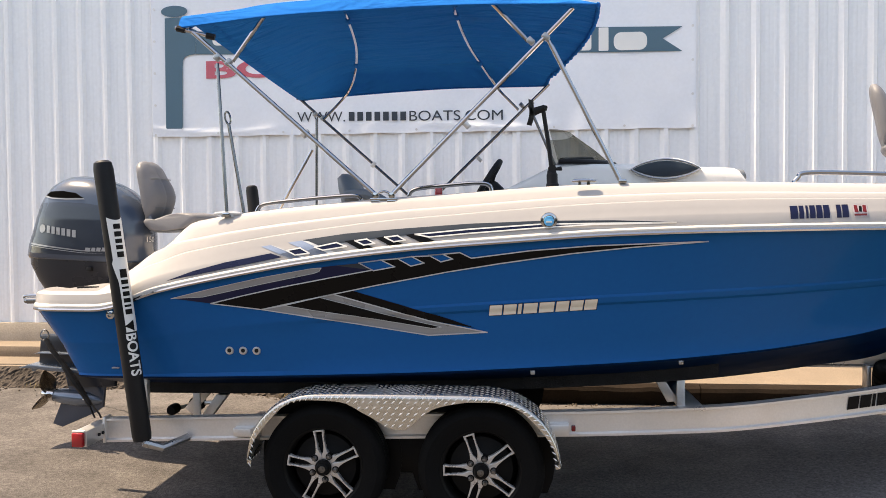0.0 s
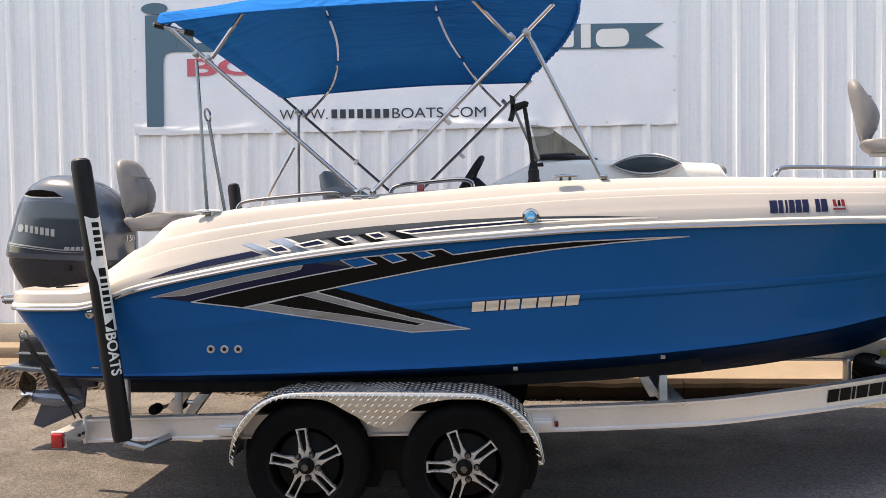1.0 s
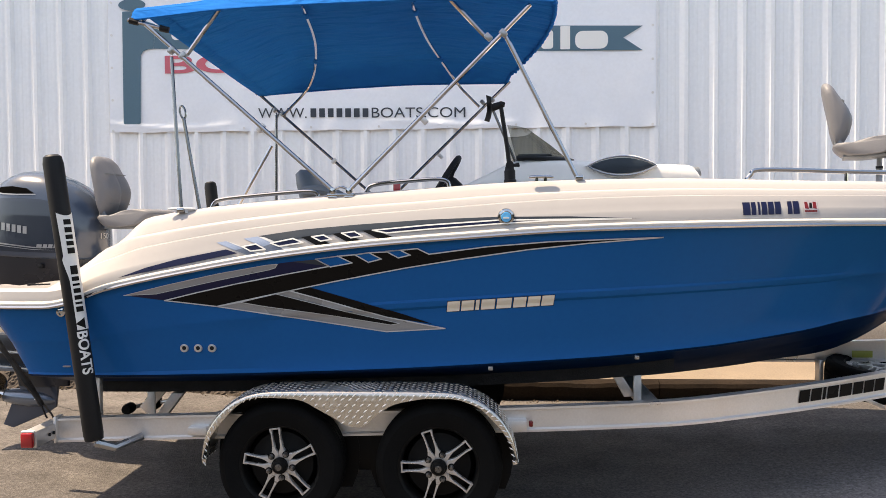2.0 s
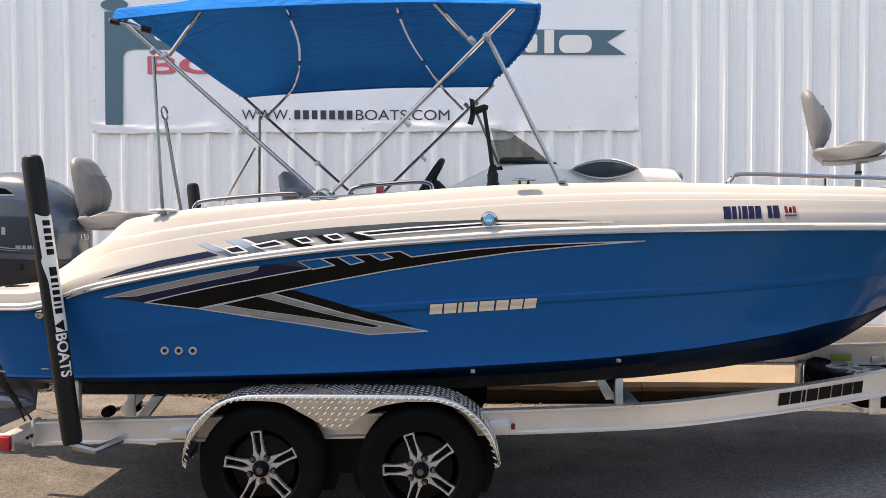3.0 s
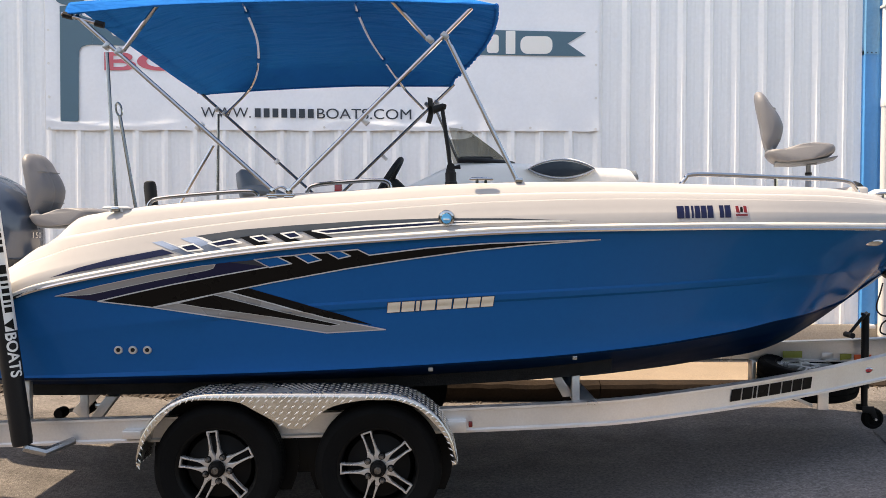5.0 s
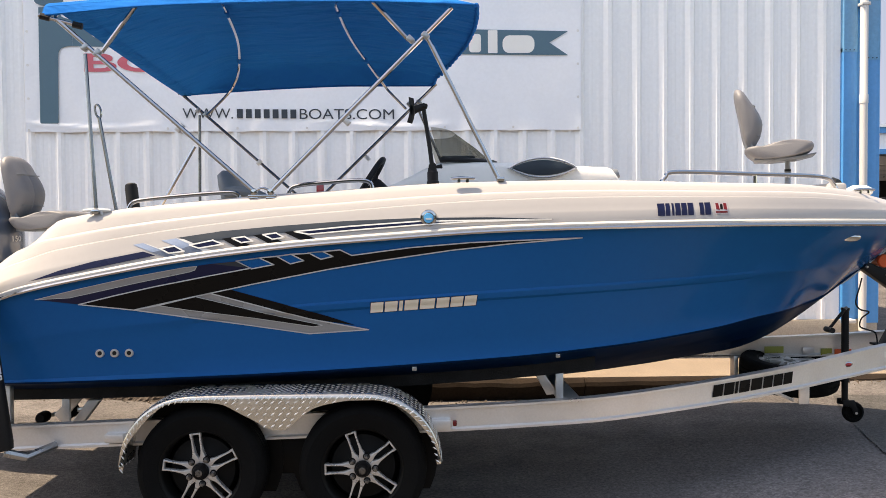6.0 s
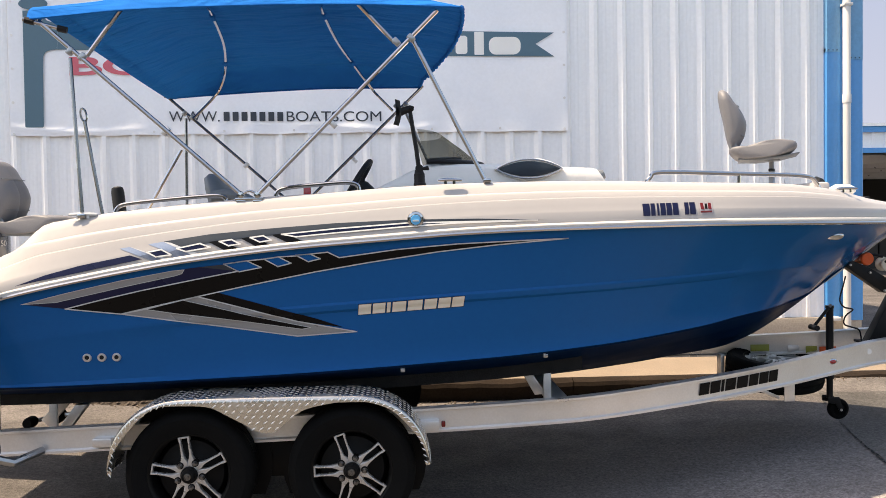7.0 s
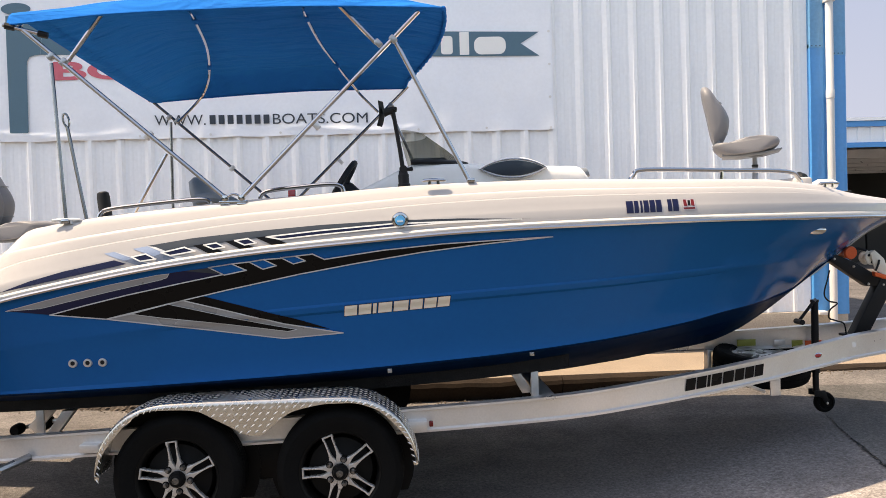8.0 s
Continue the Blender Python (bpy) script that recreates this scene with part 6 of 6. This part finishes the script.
    vinyl("sticker_print", [[(5.690, 1.657), (5.706, 1.655), (5.707, 1.684), (5.694, 1.684)]], M_INK, BOAT, 0.004)


build_graphics()


# ---------- fittings ----------
def on_side(x, z, lift=0.0):
    return facing(x, side_y(x, z) - lift, z)


def gunwale(x, inset):
    """A point on top of the near gunwale."""
    return Vector((x, YC - curve_at(RAIL_B, x) + inset, curve_at(DECK_Z, x)))


def build_fittings():
    for x in (2.475, 2.55, 2.625):
        bm = turned([(0.0001, 0.004), (0.010, 0.003), (0.013, 0.010), (0.021, 0.009), (0.023, 0.0), (0.023, -0.012)], 20, on_side(x, 0.936), cap=False)
        p = part("drain_fitting", bm, M_SPOKE, BOAT, "bright metal through-hull drain")
        part("drain_hole", turned([(0.0001, 0.006), (0.011, 0.006), (0.011, 0.0)], 16, on_side(x, 0.936), cap=False), M_BLACK, p)
    part("stern_eye", turned([(0.0001, 0.002), (0.010, 0.002), (0.014, 0.010), (0.024, 0.008), (0.026, -0.01)], 20, on_side(1.845, 1.135), cap=False), M_CHROME, BOAT)
    v = part("fuel_cap", turned([(0.044, -0.012), (0.044, 0.006), (0.040, 0.012), (0.030, 0.014), (0.028, 0.018), (0.0001, 0.018)], 28, on_side(4.18, 1.62), cap=False), M_CHROME, BOAT, "round chrome fuel cap")
    part("cap_face", turned([(0.026, 0.016), (0.024, 0.021), (0.0001, 0.022)], 24, on_side(4.18, 1.62), cap=False), M_SKYBLUE, v, "light blue cap face")
    part("cap_mark", plate([(4.165, 1.612), (4.195, 1.612), (4.195, 1.620), (4.165, 1.620)], side_y(4.18, 1.62) - 0.026, side_y(4.18, 1.62) - 0.02), M_WHITE, v)
    # bow light let into the topside
    bm = turned([(0.0001, 0.012), (0.02, 0.011), (0.034, 0.006), (0.042, 0.0), (0.042, -0.02)], 20, Matrix(), cap=False)
    bmesh.ops.transform(bm, matrix=on_side(6.612, 1.497) @ Matrix.Diagonal((1.3, 0.62, 1, 1)), verts=bm.verts)
    part("bow_light", bm, M_CHROME, BOAT)
    stem = [(6.96 + 0.045 * k, YC, curve_at(KEEL_Z, 6.96 + 0.045 * k) - 0.002) for k in range(13)]
    part("stem_guard", rod(stem, [0.003] + [0.007] * 11 + [0.003], 10), M_STEELCAST, BOAT, "dull metal strip along the stem")
    for x, z in ((4.87, 0.875), (4.10, 0.823)):
        part("keel_clip", block(x - 0.012, x + 0.012, side_y(x, z + 0.03) - 0.012, side_y(x, z + 0.03) + 0.01, z - 0.006, z + 0.014, 0.003), M_STEELCAST, BOAT)
    part("stern_tab", block(1.787, 1.829, side_y(1.808, 0.84) - 0.006, side_y(1.808, 0.84) + 0.01, 0.824, 0.832, 0.002), M_SILVER, BOAT)

    def rail(pts, r=0.011):
        return part("grab_rail", rod(smooth_path(pts, 6), r, 10), M_CHROME, BOAT)
    a = [gunwale(2.62, 0.17), gunwale(2.69, 0.17), gunwale(3.13, 0.17), gunwale(3.20, 0.17)]
    rail([a[0] - Vector((0, 0, 0.02)), a[0] + Vector((0.015, 0, 0.02)), a[1] + Vector((0.0, 0, 0.035)), (a[1] + a[2]) / 2 + Vector((0, 0, 0.037)), a[2] + Vector((0, 0, 0.032)), a[3] + Vector((-0.01, 0, 0.015)), a[3] - Vector((0, 0, 0.02))])
    a = [gunwale(3.45, 0.17), gunwale(3.52, 0.17), gunwale(3.82, 0.17), gunwale(3.89, 0.17)]
    rail([a[0] - Vector((0, 0, 0.02)), a[0] + Vector((0.015, 0, 0.025)), a[1] + Vector((0, 0, 0.04)), (a[1] + a[2]) / 2 + Vector((0, 0, 0.045)), a[2] + Vector((0, 0, 0.045)), a[3] + Vector((-0.01, 0, 0.025)), a[3] - Vector((0, 0, 0.02))])
    a = [gunwale(x, 0.2) for x in (5.42, 5.52, 5.98, 6.42, 6.56)]
    rail([a[0] - Vector((0, 0, 0.02)), a[0] + Vector((0.03, 0, 0.025)), a[1] + Vector((0, 0, 0.055)), a[2] + Vector((0, 0, 0.052)), a[3] + Vector((0, 0, 0.06)), a[4] + Vector((-0.03, 0, 0.035)), a[4] - Vector((0, 0, 0.02))], 0.012)
    part("rail_post", rod([a[2] - Vector((0, 0, 0.02)), a[2] + Vector((0, 0, 0.05))], 0.010), M_CHROME, BOAT)
    # cleats
    def cleat(x, inset, s=1.0, mat=M_CHROME, sunk=0.0):
        c = gunwale(x, inset) - Vector((0, 0, sunk))
        bm = bmesh.new()
        tube(bm, [c + Vector((dx * s, 0, 0.020 - 0.006 * abs(dx) * 10)) for dx in (-0.062, -0.05, -0.02, 0.02, 0.05, 0.062)], [0.004, 0.008, 0.009, 0.009, 0.008, 0.004], 8)
        for dx in (-0.022, 0.022):
            tube(bm, [c + Vector((dx * s, 0, -0.004)), c + Vector((dx * s, 0, 0.017))], 0.008, 8)
        part("cleat", bm, mat, BOAT)
    cleat(4.36, 0.09)
    cleat(6.70, 0.10)
    cleat(2.475, 0.12, 1.2, M_EDGE, 0.010)
    for k in range(6):
        part("drain_slot", block(1.40 + 0.022 * k, 1.415 + 0.022 * k, -4.02, -3.99, 1.232, 1.252, 0.002), M_BLACK, BOAT)
    # bow clutter: horn, lamp, anchor roller
    part("anchor_locker", block(6.735, 6.85, YC - 0.28, YC + 0.1, 1.70, 1.835, 0.02), M_WHITEGEL, BOAT)
    part("bow_horn", rod([(6.845, YC - 0.2, 1.765), (6.865, YC - 0.2, 1.77), (6.925, YC - 0.2, 1.792), (7.005, YC - 0.2, 1.788), (7.04, YC - 0.2, 1.78), (7.055, YC - 0.2, 1.775)], [0.006, 0.018, 0.028, 0.034, 0.026, 0.008], 16), M_WHITE, BOAT)
    part("bow_speaker", turned([(0.0001, 0.03), (0.03, 0.03), (0.055, 0.0), (0.0001, 0.0)], 20, Matrix.Translation((6.875, YC - 0.08, 1.83)) @ Matrix.Rotation(radians(70), 4, "X") @ Matrix.Rotation(radians(25), 4, "Y"), cap=False), M_BLACK, BOAT)
    part("bow_chock", block(7.12, 7.155, YC - 0.2, YC - 0.14, 1.70, 1.742, 0.006), M_BLACK, BOAT)
    # helm console with its tinted side panel
    bm = bmesh.new()
    rows = []
    for y, k in ((-4.06, 0.955), (-4.045, 0.985), (-4.01, 1.0), (-3.5, 1.0), (-3.42, 0.97), (-3.40, 0.9)):
        zb = 1.2
        out = [(3.78, zb), (3.78, 1.74), (3.985, 1.818), (4.10, 1.872), (4.20, 1.922), (4.25, 1.938), (4.32, 1.942), (4.60, 1.938), (4.80, 1.930), (5.0, 1.916), (5.20, 1.908), (5.228, 1.898), (5.25, 1.87), (5.282, 1.82), (5.285, zb)]
        rows.append([(x, y, zb + (z - zb) * k if z > zb else z) for x, z in out])
    grid(bm, rows, cap=True)
    con = part("helm_console", bm, M_CONSOLE, BOAT, "white moulded helm console", smooth=40)
    bm = bmesh.new()

    def eye_shape(a, h):
        us = [-1 + k / 14 for k in range(29)]
        return [(4.827 + a * u, 1.902 + h * (1 - u * u)**0.92) for u in us] + [(4.827 + a * u, 1.902 - h * (1 - u * u)**0.92) for u in us[-2:0:-1]]
    lens = eye_shape(0.174, 0.043)
    slab(bm, eye_shape(0.198, 0.064), -4.085, -4.00, 0.010)
    fr = part("panel_frame", bm, M_WHITE, con, "ivory bezel")
    rim = [Vector((x, -4.087, z)) for x, z in eye_shape(0.186, 0.053)]
    part("panel_rim", rod(rim + rim[:1], 0.0045, 6), M_CHROME, fr, "thin bright metal rim")
    part("tinted_panel", plate(lens, -4.092, -4.06, 0.003), M_DARKGLASS, fr, "dark tinted oval panel")
    part("console_light", turned([(0.0001, 0.03), (0.018, 0.028), (0.03, 0.0)], 14, Matrix.Translation((5.255, -3.90, 1.865)) @ Matrix.Rotation(radians(70), 4, "Y") @ Matrix.Scale(1.5, 4), cap=False), M_SEATDK, con)
    # windscreen: smoked, wrapped round the console's fore end
    bm = bmesh.new()
    rows = []
    for i in range(13):
        u = i / 12
        a = math.pi * (u - 0.5)
        y = -3.72 + 0.33 * math.sin(a)
        f = math.cos(a)
        rows.append([(4.25 + 0.34 * f, y, 1.945), (4.225 + 0.25 * f, y + 0.01 * math.sin(a), 2.04), (4.20 + 0.15 * f, y + 0.03 * math.sin(a) * -1, 2.14 - 0.01 * f)])
    grid(bm, rows)
    bmesh.ops.solidify(bm, geom=bm.faces[:], thickness=0.005)
    part("windscreen", bm, M_SMOKE, con, "smoked acrylic windscreen", smooth=60)
    bm = bmesh.new()
    tube(bm, [(4.25 + 0.345 * math.cos(a), -3.72 + 0.335 * math.sin(a), 1.952) for a in [math.pi * (k / 14 - 0.5) for k in range(15)]], 0.014, 8)
    part("windscreen_gasket", bm, M_BLACK, con)
    part("dash_pod", block(4.26, 4.46, -3.95, -3.55, 1.94, 1.985, 0.015), M_BLACK, con)
    # steering wheel
    m = Matrix.Translation((3.838, -3.80, 1.845)) @ Matrix.Rotation(radians(-58), 4, "Y")
    bm = bmesh.new()
    ring = [m @ Vector((0.155 * math.cos(a), 0.155 * math.sin(a), 0)) for a in [2 * math.pi * k / 28 for k in range(29)]]
    tube(bm, ring, 0.017, 8, cap=False)
    for k in range(3):
        a = radians(90 + 120 * k)
        tube(bm, [m @ Vector((0, 0, -0.03)), m @ Vector((0.15 * math.cos(a), 0.15 * math.sin(a), 0))], 0.014, 6)
    lathe(bm, [(0.0001, 0.0), (0.04, -0.01), (0.045, -0.05), (0.03, -0.12)], 14, m)
    part("steering_wheel", bm, M_BLACK, con, "black rubber steering wheel")
    part("throttle_knob", block(3.57, 3.61, -4.16, -4.13, 1.72, 1.815, 0.006), M_RED, BOAT, "small red grip beside the helm")
    # folded boarding ladder at the stern
    ladder = part("boarding_ladder", rod([(1.112, -4.08, 1.173), (1.126, -4.08, 1.173), (1.36, -4.08, 1.178)], [0.014, 0.019, 0.019], 14), M_DARKTUBE, BOAT, "folded steel boarding ladder")
    part("ladder_rail", rod(smooth_path([(1.112, -4.08, 1.180), (1.107, -4.08, 1.194), (1.122, -4.08, 1.203), (1.25, -4.08, 1.204), (1.38, -4.08, 1.204)], 4), 0.007, 8), M_CHROME, ladder)
    part("ladder_pin", turned([(0.0001, 0.024), (0.006, 0.023), (0.008, 0.018)], 10, facing(1.128, -4.08, 1.173), cap=False), M_CHROME, ladder)
    part("stern_pole", rod([(2.47, -4.10, 1.64), (2.38, -4.10, 2.19)], 0.010), M_DARKTUBE, BOAT, "slim steel stern pole")
    bm = bmesh.new()
    c = Vector((2.375, -4.10, 2.225))
    tube(bm, [c + Vector((0.016 * math.cos(a) - 0.006 * math.sin(a), 0, 0.036 * math.sin(a))) for a in [2 * math.pi * k / 16 for k in range(17)]], 0.006, 6, cap=False)
    part("pole_loop", bm, M_CHROME, BOAT)
    part("cockpit_strut", rod([(2.09, -2.22, 1.74), (2.37, -2.22, 2.22)], 0.013), M_CHROME, BOAT)


build_fittings()


def build_helm_seat():
    t = thing("helm_seat", (2.98, -3.6, 1.15), "blue-grey vinyl helm chair inside the cockpit", "seat")
    bm = bmesh.new()
    rows = []
    for z, xc, d, w in ((1.58, 3.06, 0.05, 0.21), (1.62, 3.05, 0.07, 0.235), (1.74, 3.02, 0.075, 0.245), (1.83, 2.99, 0.065, 0.235), (1.895, 2.965, 0.05, 0.19), (1.925, 2.955, 0.02, 0.10)):
        rows.append([(xc + d * math.cos(a), -3.6 + w * math.copysign(abs(math.sin(a))**0.7, math.sin(a)), z) for a in [2 * math.pi * k / 20 for k in range(20)]])
    grid(bm, rows, loop=True, cap=True)
    part("backrest", bm, M_SEATDK, t, smooth=60)
    part("side_bolster", rod(smooth_path([(3.0, -3.84, 1.78), (3.10, -3.85, 1.79), (3.2, -3.85, 1.76), (3.28, -3.85, 1.70)]), 0.035, 10), M_SEATDK, t)
    part("seat_cushion", block(3.02, 3.5, -3.84, -3.36, 1.50, 1.62, 0.04), M_SEATDK, t)
    part("seat_base", block(3.06, 3.46, -3.80, -3.40, 1.16, 1.51, 0.02), M_WHITEGEL, t)


build_helm_seat()


def soften(loop):
    """Cut the corners of a closed outline once."""
    out = []
    for k, (x, z) in enumerate(loop):
        x2, z2 = loop[(k + 1) % len(loop)]
        out += [(x * 0.8 + x2 * 0.2, z * 0.8 + z2 * 0.2), (x * 0.2 + x2 * 0.8, z * 0.2 + z2 * 0.8)]
    return out


def fishing_seat(name, x, y, z, turn, label):
    """A padded folding boat chair on a pedestal: z is the height of the cushion's underside, turn its heading from the bow."""
    t = thing(name, (x, y, z - 0.4), label, "seat", group="folding boat seats")
    m = Matrix.Translation((x, y, z)) @ Matrix.Rotation(radians(turn), 4, "Z")

    def piece(kind, bm, mat, smooth=60, parent=t):
        bmesh.ops.transform(bm, matrix=m, verts=bm.verts)
        return part(kind, bm, mat, parent, smooth=smooth)

    bm = bmesh.new()
    rows = []
    prof = [(-0.235, 0.070), (-0.215, 0.035), (-0.17, 0.0), (-0.05, 0.0), (0.10, 0.012), (0.19, 0.032), (0.235, 0.055), (0.248, 0.085), (0.228, 0.112), (0.12, 0.126), (0.0, 0.118), (-0.09, 0.094), (-0.15, 0.080), (-0.21, 0.088)]
    prof = soften([(px if px < -0.2 else -0.2 + 0.88 * (px + 0.2), pz) for px, pz in prof])
    for v, k in ((-1.0, 0.72), (-0.95, 0.86), (-0.8, 0.96), (-0.4, 1.0), (0.0, 0.985), (0.4, 1.0), (0.8, 0.96), (0.95, 0.86), (1.0, 0.72)):
        rows.append([(0.03 + (px - 0.03) * k, 0.195 * v, 0.06 + (pz - 0.06) * (0.55 + 0.45 * k if abs(v) > 0.9 else k)) for px, pz in prof])
    grid(bm, rows, loop=True, cap=True)
    piece("cushion", bm, M_SEAT)
    bm = bmesh.new()
    rows = []
    back = [(-0.215, 0.06), (-0.245, 0.14), (-0.266, 0.26), (-0.292, 0.38), (-0.302, 0.45), (-0.292, 0.480), (-0.262, 0.482), (-0.232, 0.455), (-0.195, 0.39), (-0.148, 0.32), (-0.122, 0.25), (-0.128, 0.19), (-0.15, 0.13), (-0.18, 0.08), (-0.20, 0.058)]
    back = soften(back)
    # two bolsters with a valley between them: (across, width of the section, its bulge to the front)
    for v, k, f in ((-1.0, 0.45, 0.4), (-0.96, 0.62, 0.6), (-0.85, 0.80, 0.85), (-0.6, 0.95, 1.02), (-0.35, 1.0, 1.05), (-0.15, 1.0, 0.98), (-0.04, 0.99, 0.90), (0.0, 0.985, 0.87),
                    (0.04, 0.99, 0.90), (0.15, 1.0, 0.98), (0.35, 1.0, 1.05), (0.6, 0.95, 1.02), (0.85, 0.80, 0.85), (0.96, 0.62, 0.6), (1.0, 0.45, 0.4)):
        rows.append([(-0.225 + (px + 0.225) * (f if px > -0.225 else k), 0.150 * v, 0.26 + (pz - 0.26) * (0.35 + 0.65 * k)) for px, pz in back])
    grid(bm, rows, loop=True, cap=True)
    rest = piece("backrest", bm, M_SEAT)
    for h, dx in ((0.36, -0.171), (0.16, -0.138)):
        line = [(-0.225 + (dx + 0.225) * f, 0.150 * v, h) for v, f in ((-0.85, 0.85), (-0.6, 1.02), (-0.35, 1.05), (-0.15, 0.98), (0.0, 0.87), (0.15, 0.98), (0.35, 1.05), (0.6, 1.02), (0.85, 0.85))]
        piece("seam", rod(smooth_path(line, 3), 0.0035, 6), M_SEATDK, parent=rest)
    for s in (-1, 1):
        piece("hinge", plate([(-0.225, 0.075), (-0.19, 0.03), (-0.14, 0.02), (-0.12, 0.05), (-0.17, 0.08), (-0.19, 0.12), (-0.225, 0.13)], s * 0.125 - 0.006, s * 0.125 + 0.006, 0.003), M_SEATDK)
    piece("mount_plate", block(-0.01, 0.09, -0.05, 0.05, -0.008, 0.014, 0.004), M_SEATDK)
    piece("pedestal", rod([(0.04, 0, -0.42), (0.04, 0, -0.07), (0.04, 0, -0.068), (0.04, 0, -0.01)], [0.019, 0.019, 0.016, 0.016], 12), M_SILVER)
    piece("collar", rod([(0.04, 0, -0.075), (0.04, 0, -0.06)], 0.021, 12), M_BLACK)
    piece("seat_shell", plate([(-0.17, -0.006), (-0.05, -0.010), (0.10, 0.002), (0.20, 0.026), (0.20, 0.034), (0.10, 0.016), (-0.05, 0.006), (-0.17, 0.006)], -0.16, 0.16, 0.003), M_SEATDK)


fishing_seat("bow_seat", 6.55, YC, 2.0, -22, "grey padded folding chair on a pedestal at the bow")
fishing_seat("stern_seat", 1.745, YC + 0.02, 1.575, -5, "grey padded folding chair on a pedestal by the motor")


def build_mount():
    t = thing("device_mount", (4.207, -4.31, 1.795), "black swivel pole mount holding a dark screen", "mount")
    y = -4.31
    part("base_cup", rod([(4.207, y, 1.785), (4.207, y, 1.815), (4.206, y, 1.82), (4.205, y, 1.865), (4.204, y, 1.87), (4.203, y, 1.888)], [0.033, 0.033, 0.029, 0.029, 0.025, 0.022], 18), M_BLACK, t)
    part("knuckle", rod([(4.205, y - 0.024, 1.895), (4.205, y + 0.024, 1.895)], 0.021, 14), M_BLACK, t)
    part("knuckle_knob", rod([(4.222, y, 1.893), (4.252, y, 1.896), (4.256, y, 1.897)], [0.008, 0.012, 0.010], 10), M_BLACK, t)
    part("stem", rod([(4.204, y, 1.885), (4.192, y, 1.99), (4.158, y, 2.215)], [0.012, 0.0115, 0.011], 12), M_BLACK, t)
    part("clamp", rod([(4.180, y, 2.212), (4.165, y, 2.213), (4.120, y, 2.198), (4.112, y, 2.197)], [0.012, 0.018, 0.020, 0.026], 12), M_BLACK, t)
    part("knob", rod([(4.173, y - 0.028, 2.214), (4.173, y + 0.028, 2.214)], 0.009, 8), M_BLACK, t)
    bm = bmesh.new()
    rows = []
    for k, z in enumerate((-0.072, -0.05, -0.02, 0.01, 0.04, 0.062)):
        bend = -0.012 - 0.9 * max(0, -z - 0.02)**1.4 - 0.12 * max(0, z - 0.02)
        rows.append([(bend + 0.35 * w, w * (0.75 if k in (0, 5) else 1.0), z) for w in (-0.038, -0.024, 0, 0.024, 0.038)])
    grid(bm, rows)
    bmesh.ops.solidify(bm, geom=bm.faces[:], thickness=0.014)
    bmesh.ops.transform(bm, matrix=Matrix.Translation((4.112, y, 2.197)), verts=bm.verts)
    part("screen", bm, M_BLACK, t, "thin dark screen seen edge-on")


build_mount()
